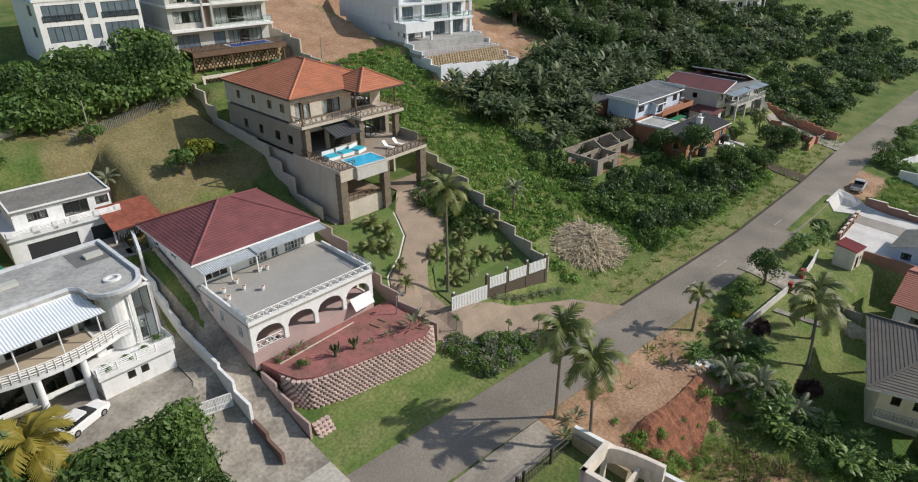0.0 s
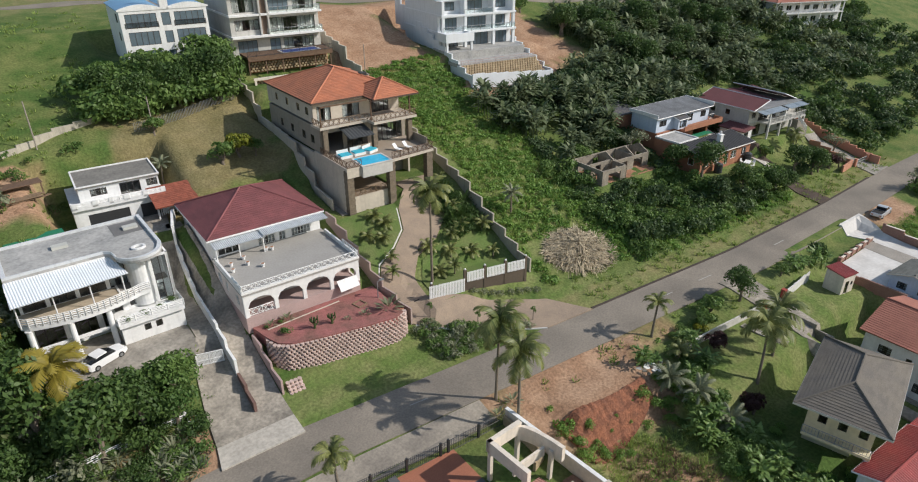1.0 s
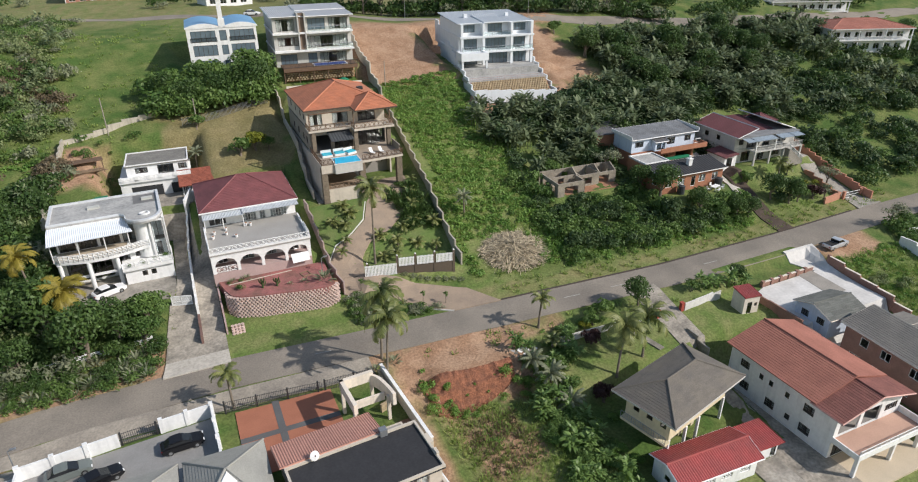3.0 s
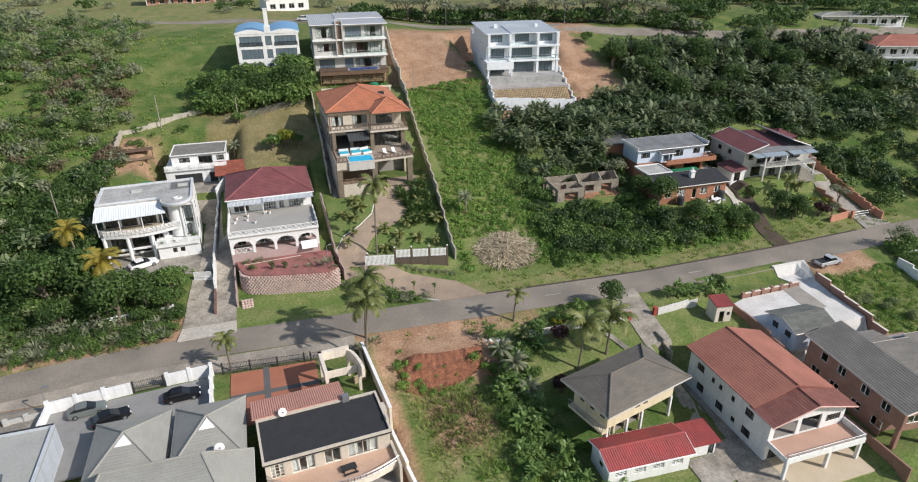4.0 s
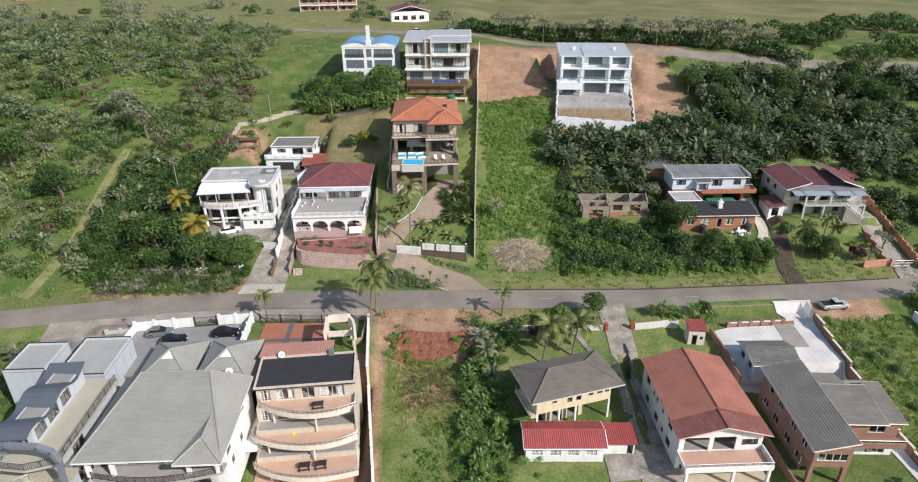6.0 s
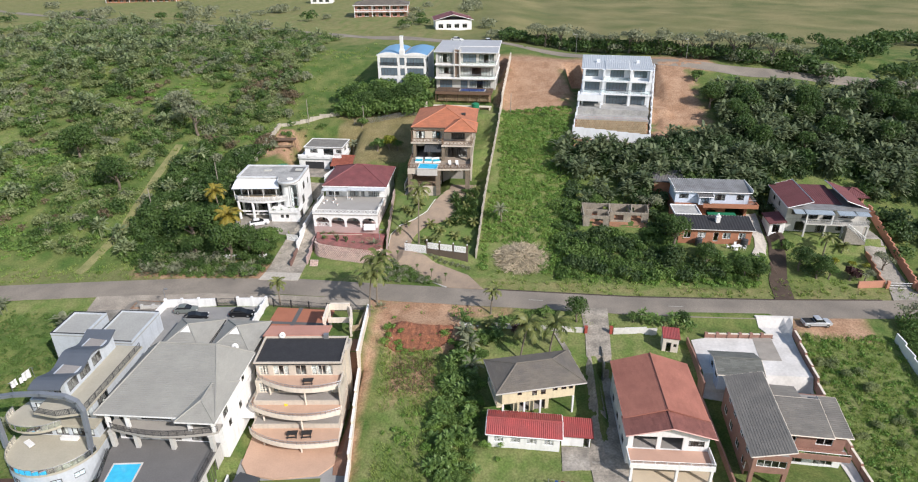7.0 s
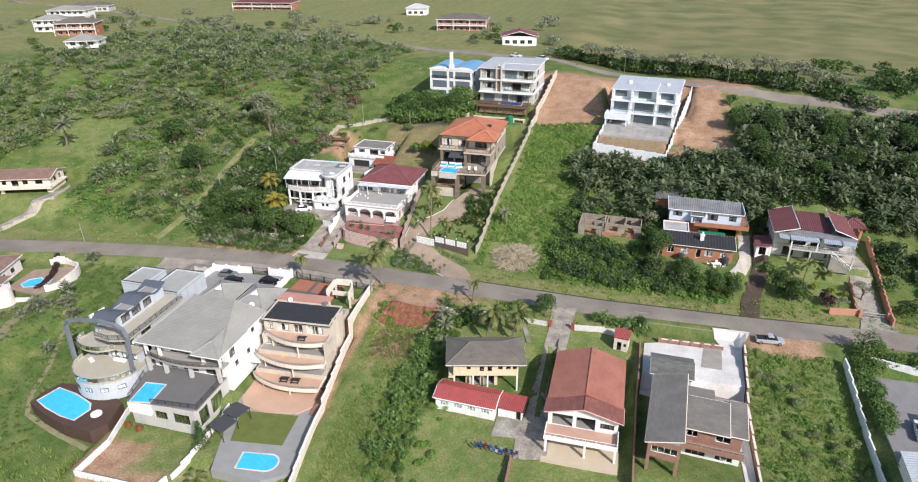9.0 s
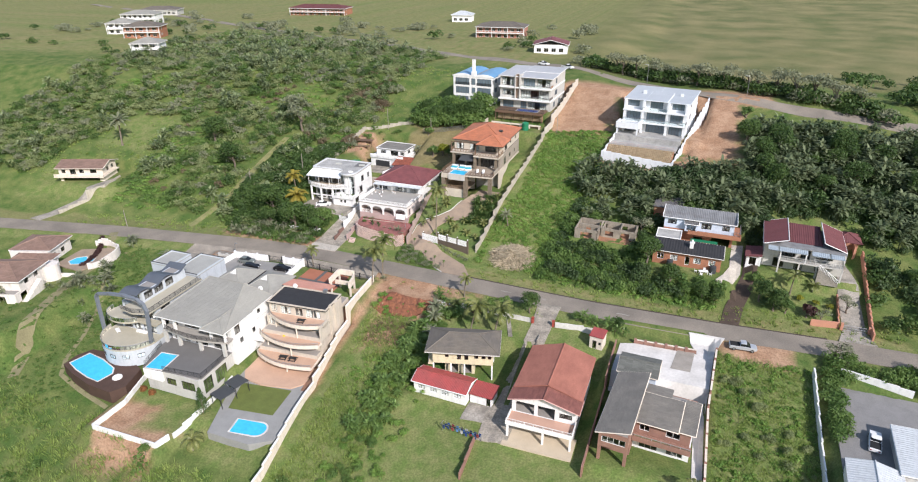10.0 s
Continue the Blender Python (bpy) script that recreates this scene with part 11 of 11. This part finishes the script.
def frond_mesh(kind, length, pairs, leaf, droop, material):
    """A feathery palm frond along +x that arches down, with paired leaflets."""
    if kind in FRONDS:
        return FRONDS[kind]
    rng = np.random.default_rng(len(FRONDS) + 300)
    co, q = [], []
    p, a = np.array([0.0, 0, 0]), 0.75
    st = length / pairs
    for i in range(pairs):
        f = i / pairs
        nxt = p + np.array([math.cos(a), 0, math.sin(a)]) * st
        k = len(co)
        w = 0.05 * (1 - f) + 0.012
        co += [p + (0, -w, 0), p + (0, w, 0), nxt + (0, w, 0), nxt + (0, -w, 0)]
        q.append((k, k + 1, k + 2, k + 3))
        L = leaf * (math.sin(math.pi * min(1, 0.15 + f * 0.85)) ** 0.6) * rng.uniform(0.8, 1.1)
        for s in (-1, 1):
            d = np.array([0.55 * math.cos(a) + 0.2, s * 0.85, 0.55 * math.sin(a) - 0.45 + rng.normal() * 0.1]) * L
            e = np.array([math.cos(a), 0, math.sin(a)]) * st * 0.42
            k = len(co)
            co += [p - e * 0.6, p + e * 2.4, p + d + e * 0.7, p + d - e * 0.3]
            q.append((k, k + 1, k + 2, k + 3))
        a -= droop / pairs * (0.5 + f)
        p = nxt
    FRONDS[kind] = quick_mesh("frond", np.array(co), np.array(q), material)
    return FRONDS[kind]


def palm(label, x, y, h, lean=0.0, az=0.0, n=18, kind="coconut", size=1.0, r=0.16):
    T = thing("palm_tree", label, "palm tree", x, y, gz(x, y))
    bm = bmesh.new()
    pts = []
    for i in range(9):
        f = i / 8
        off = lean * f ** 1.6
        pts.append(Vector((off * math.cos(az), off * math.sin(az), -0.3 + (h + 0.3) * f)))
    for i in range(8):
        tube(bm, pts[i], pts[i + 1], r * (1.5 if i == 0 else 1.1 - 0.05 * i), 8, r * (1.06 - 0.05 * i))
    part("trunk", bm, PALMBARK, T)
    me = {"coconut": lambda: frond_mesh("coconut", 3.4, 20, 0.72, 2.5, L_PALM), "yellow": lambda: frond_mesh("yellow", 3.2, 24, 0.85, 2.2, L_YELLOW), "date": lambda: frond_mesh("date", 2.2, 22, 0.42, 1.5, L_GREY), "small": lambda: frond_mesh("small", 1.5, 16, 0.4, 1.8, L_PALM)}[kind]()
    for i in range(n):
        tilt = -38 + 85 * (i / n) + random.uniform(-8, 8)
        share("frond", me, T, Matrix.Translation(pts[-1]) @ pose(0, 0, 0, 0, 0, i * 137.5 + random.uniform(-12, 12)) @ pose(0, 0, 0, 0, tilt, 0) @ Matrix.Scale(size * random.uniform(0.85, 1.1), 4))
    return T


palm("tall coconut palm on the street verge", 39.2, 25.4, 9.3, 0.8, 0.6, 16, size=1.15)
palm("tall coconut palm beside the entrance frame", 38.6, 21.2, 8.4, 1.1, 0.9, 15, size=1.15)
palm("slender palm at the court fence", 20.4, 24.4, 5.0, 0.3, 2.0, 14, size=0.72)
palm("tall slender coconut palm beside the paved driveway", 44.9, 45.4, 12.6, 0.6, 1.0, 16, size=1.1)
palm("coconut palm on the lawn by the hip-roofed house", 66.6, 11.6, 6.8, 1.4, 0.6, 15, size=1.25)
palm("coconut palm beside the hip-roofed house", 71.6, 12.8, 5.4, 1.2, 0.8, 15, size=1.25)
palm("young palm on the street verge", 61.2, 22.6, 4.6, 0.4, 0.2, 12, size=0.65)
palm("yellowing coconut palm before the white house", 3.6, 45.6, 6.6, 0.8, 3.6, 20, "yellow", 1.2)
palm("coconut palm west of the white house", -1.6, 51.4, 7.4, 0.8, 2.6, 16, "yellow")
palm("date palm on the steep green slope", 62.8, 50.6, 3.4, 0.6, 4.0, 18, "date", 0.9)
palm("large date palm on the far slope", -77, 61, 8.5, 0.8, 0, 24, "date", 1.8, 0.3)
palm("garden palm before the grey house", 128.6, 42.4, 4.2, 0.5, 1, 14, size=0.7)
palm("palm in the garden above the pool house", 22.5, 83.5, 4.0, 0.4, 1, 14, "date", 0.9)
palm("palm at the bottom of the pool garden", 28.5, -29.5, 2.2, 0.3, 1, 16, "coconut", 0.8)
palm("palm in the lower garden corner", 112, -16.5, 3.6, 0.3, 1, 16, "coconut", 0.85)
for x, y in ((40.2, 47.6), (41.6, 50.2), (42.6, 53.2), (44.0, 55.2), (40.6, 54.4), (47.2, 49.6), (49.6, 47.6), (51.2, 49.8), (52.8, 47.0), (53.8, 51.0), (54.6, 54.0), (55.4, 57.4), (48.6, 45.4), (46.4, 46.2), (56.4, 49.6), (55.6, 45.8), (43.4, 57.0), (56.8, 60.2), (61.0, 18.5), (133, 44)):
    palm("small feathery garden palm", x, y, random.uniform(0.5, 1.6), 0.15, random.uniform(0, 6), 12, "small", random.uniform(0.8, 1.2), 0.1)
for x, y, s in ( (39.6, 39.2, 1.0), (40.4, 24.0, 1.3), (37.8, 23.4, 1.2), (41.2, 36.0, 1.1), (40.6, 34.6, 1.2), (42.6, 34.2, 1.0)):
    A = thing("agave", "spiky grey-green agave rosette", "agave", x, y, gz(x, y) + 0.1)
    share("leaves", FRONDS.setdefault("agave", quick_mesh("leaves", *rosettes[0], L_GREY)), A, Matrix.Scale(s, 4))
for x, y in ((41.0, 40.2), (45.6, 36.6), (48.8, 34.9), (51.8, 33.4)):
    T = thing("small_tree", "small lollipop-trimmed shrub on a thin stem", "tree", x, y, gz(x, y), group="trimmed shrubs of the apron")
    bm = bmesh.new()
    tube(bm, (0, 0, -0.2), (0, 0, 1.5), 0.05, 6)
    part("trunk", bm, BARK, T)
    share("crown", TREE_KINDS.setdefault("lolly", quick_mesh("crown", *bush_proto(77, 0.45, 0.7, 4, 50, 0.1), L_MID)), T, pose(0, 0, 1.35))

# potted and bedded plants of the red terrace
for x, y, s in ((36.0, 41.4, 2.0), (23.6, 46.6, 0.9), (25.6, 46.7, 1.0), (31.2, 42.6, 0.6), (33.2, 42.2, 0.9)):
    A = thing("agave", "spiky green agave on the red terrace", "agave", x, y, 2.0)
    share("leaves", FRONDS["agave"], A, Matrix.Scale(s, 4))
for x, y, s in ((24.6, 44.2, 0.95), (23.2, 46.4, 0.5), (24.9, 46.5, 0.55)):
    A = thing("shrub", "rounded leafy green shrub on the red terrace", "shrub", x, y, 2.0)
    share("crown", TREE_KINDS.setdefault("terrace", quick_mesh("crown", *bush_proto(78, 0.9, 1.2, 6, 60, 0.11), L_MID)), A, Matrix.Scale(s, 4))
CACT = leaf_mat("cactus_skin", (0.05, 0.09, 0.03), (0.11, 0.15, 0.06))
for x, y, s in ((27.4, 43.2, 1.0), (29.4, 42.9, 0.9)):
    A = thing("cactus", "branching green cactus on the red terrace", "cactus", x, y, 2.0)
    bm = bmesh.new()
    tube(bm, (0, 0, -0.05), (0, 0, 1.5 * s), 0.16, 8, 0.1)
    for i in range(7):
        a = i * 0.9
        tube(bm, (0, 0, 0.3 + i * 0.1), (0.42 * math.cos(a), 0.42 * math.sin(a), (0.7 + i * 0.12) * s), 0.1, 6, 0.07)
        tube(bm, (0.42 * math.cos(a), 0.42 * math.sin(a), (0.7 + i * 0.12) * s), (0.45 * math.cos(a), 0.45 * math.sin(a), (1.15 + i * 0.12) * s), 0.1, 6, 0.05)
    part("stem", bm, CACT, A)
# yuccas and shrubs beside the curved driveway, plants on the planter balcony
scatter("shrub_border", "dense yuccas and shrubs beside the paved driveway", rosettes, spread(97, 60, 51.5, 57.4, 49, 59, 1.0, 1.9, check=False), L_DARK, "shrubs", seed=97)
scatter("shrub_border", "dark garden shrubs beside the paved driveway", fine_bushes, spread(98, 26, 52.5, 57.2, 50, 59.5, 0.3, 0.6, check=False), L_DARK, "shrubs", seed=98)
for x, y in ((12.5, 53.2), (14.2, 53.4), (15.6, 54.4), (10.6, 53.0)):
    A = thing("planter_shrub", "leafy shrub growing out of the planter balcony", "shrub", x, y, 4.55)
    share("crown", TREE_KINDS["terrace"], A, Matrix.Scale(0.8, 4))
for x, y in ((56.6, 16.4), (57.6, 13.4), (58.2, 9.6)):
    palm("feathery young date palm beside the vacant lot", x, y, 1.4, 0.2, 1.0, 20, "date", 1.1)
scatter("creeper", "bright green bushes on both sides of the clay bank", fine_bushes, [(44.9, 17.6, 0.35), (44.6, 16.2, 0.4), (45.2, 15.0, 0.4), (46.2, 14.2, 0.32), (47.4, 13.6, 0.28), (56.2, 17.8, 0.35), (56.8, 16.6, 0.45), (55.8, 15.4, 0.45), (54.8, 14.4, 0.4), (57.4, 15.2, 0.5), (50.2, 16.2, 0.16), (48.4, 15.6, 0.14), (51.6, 17.4, 0.12)], L_BRIGHT, "bushes", seed=99)
scatter("grass", "dry straw-coloured weeds below the clay bank", tufts, spread(100, 220, 44, 52, 4, 13, 0.4, 0.8, check=False), L_RUST, "grass", seed=100)
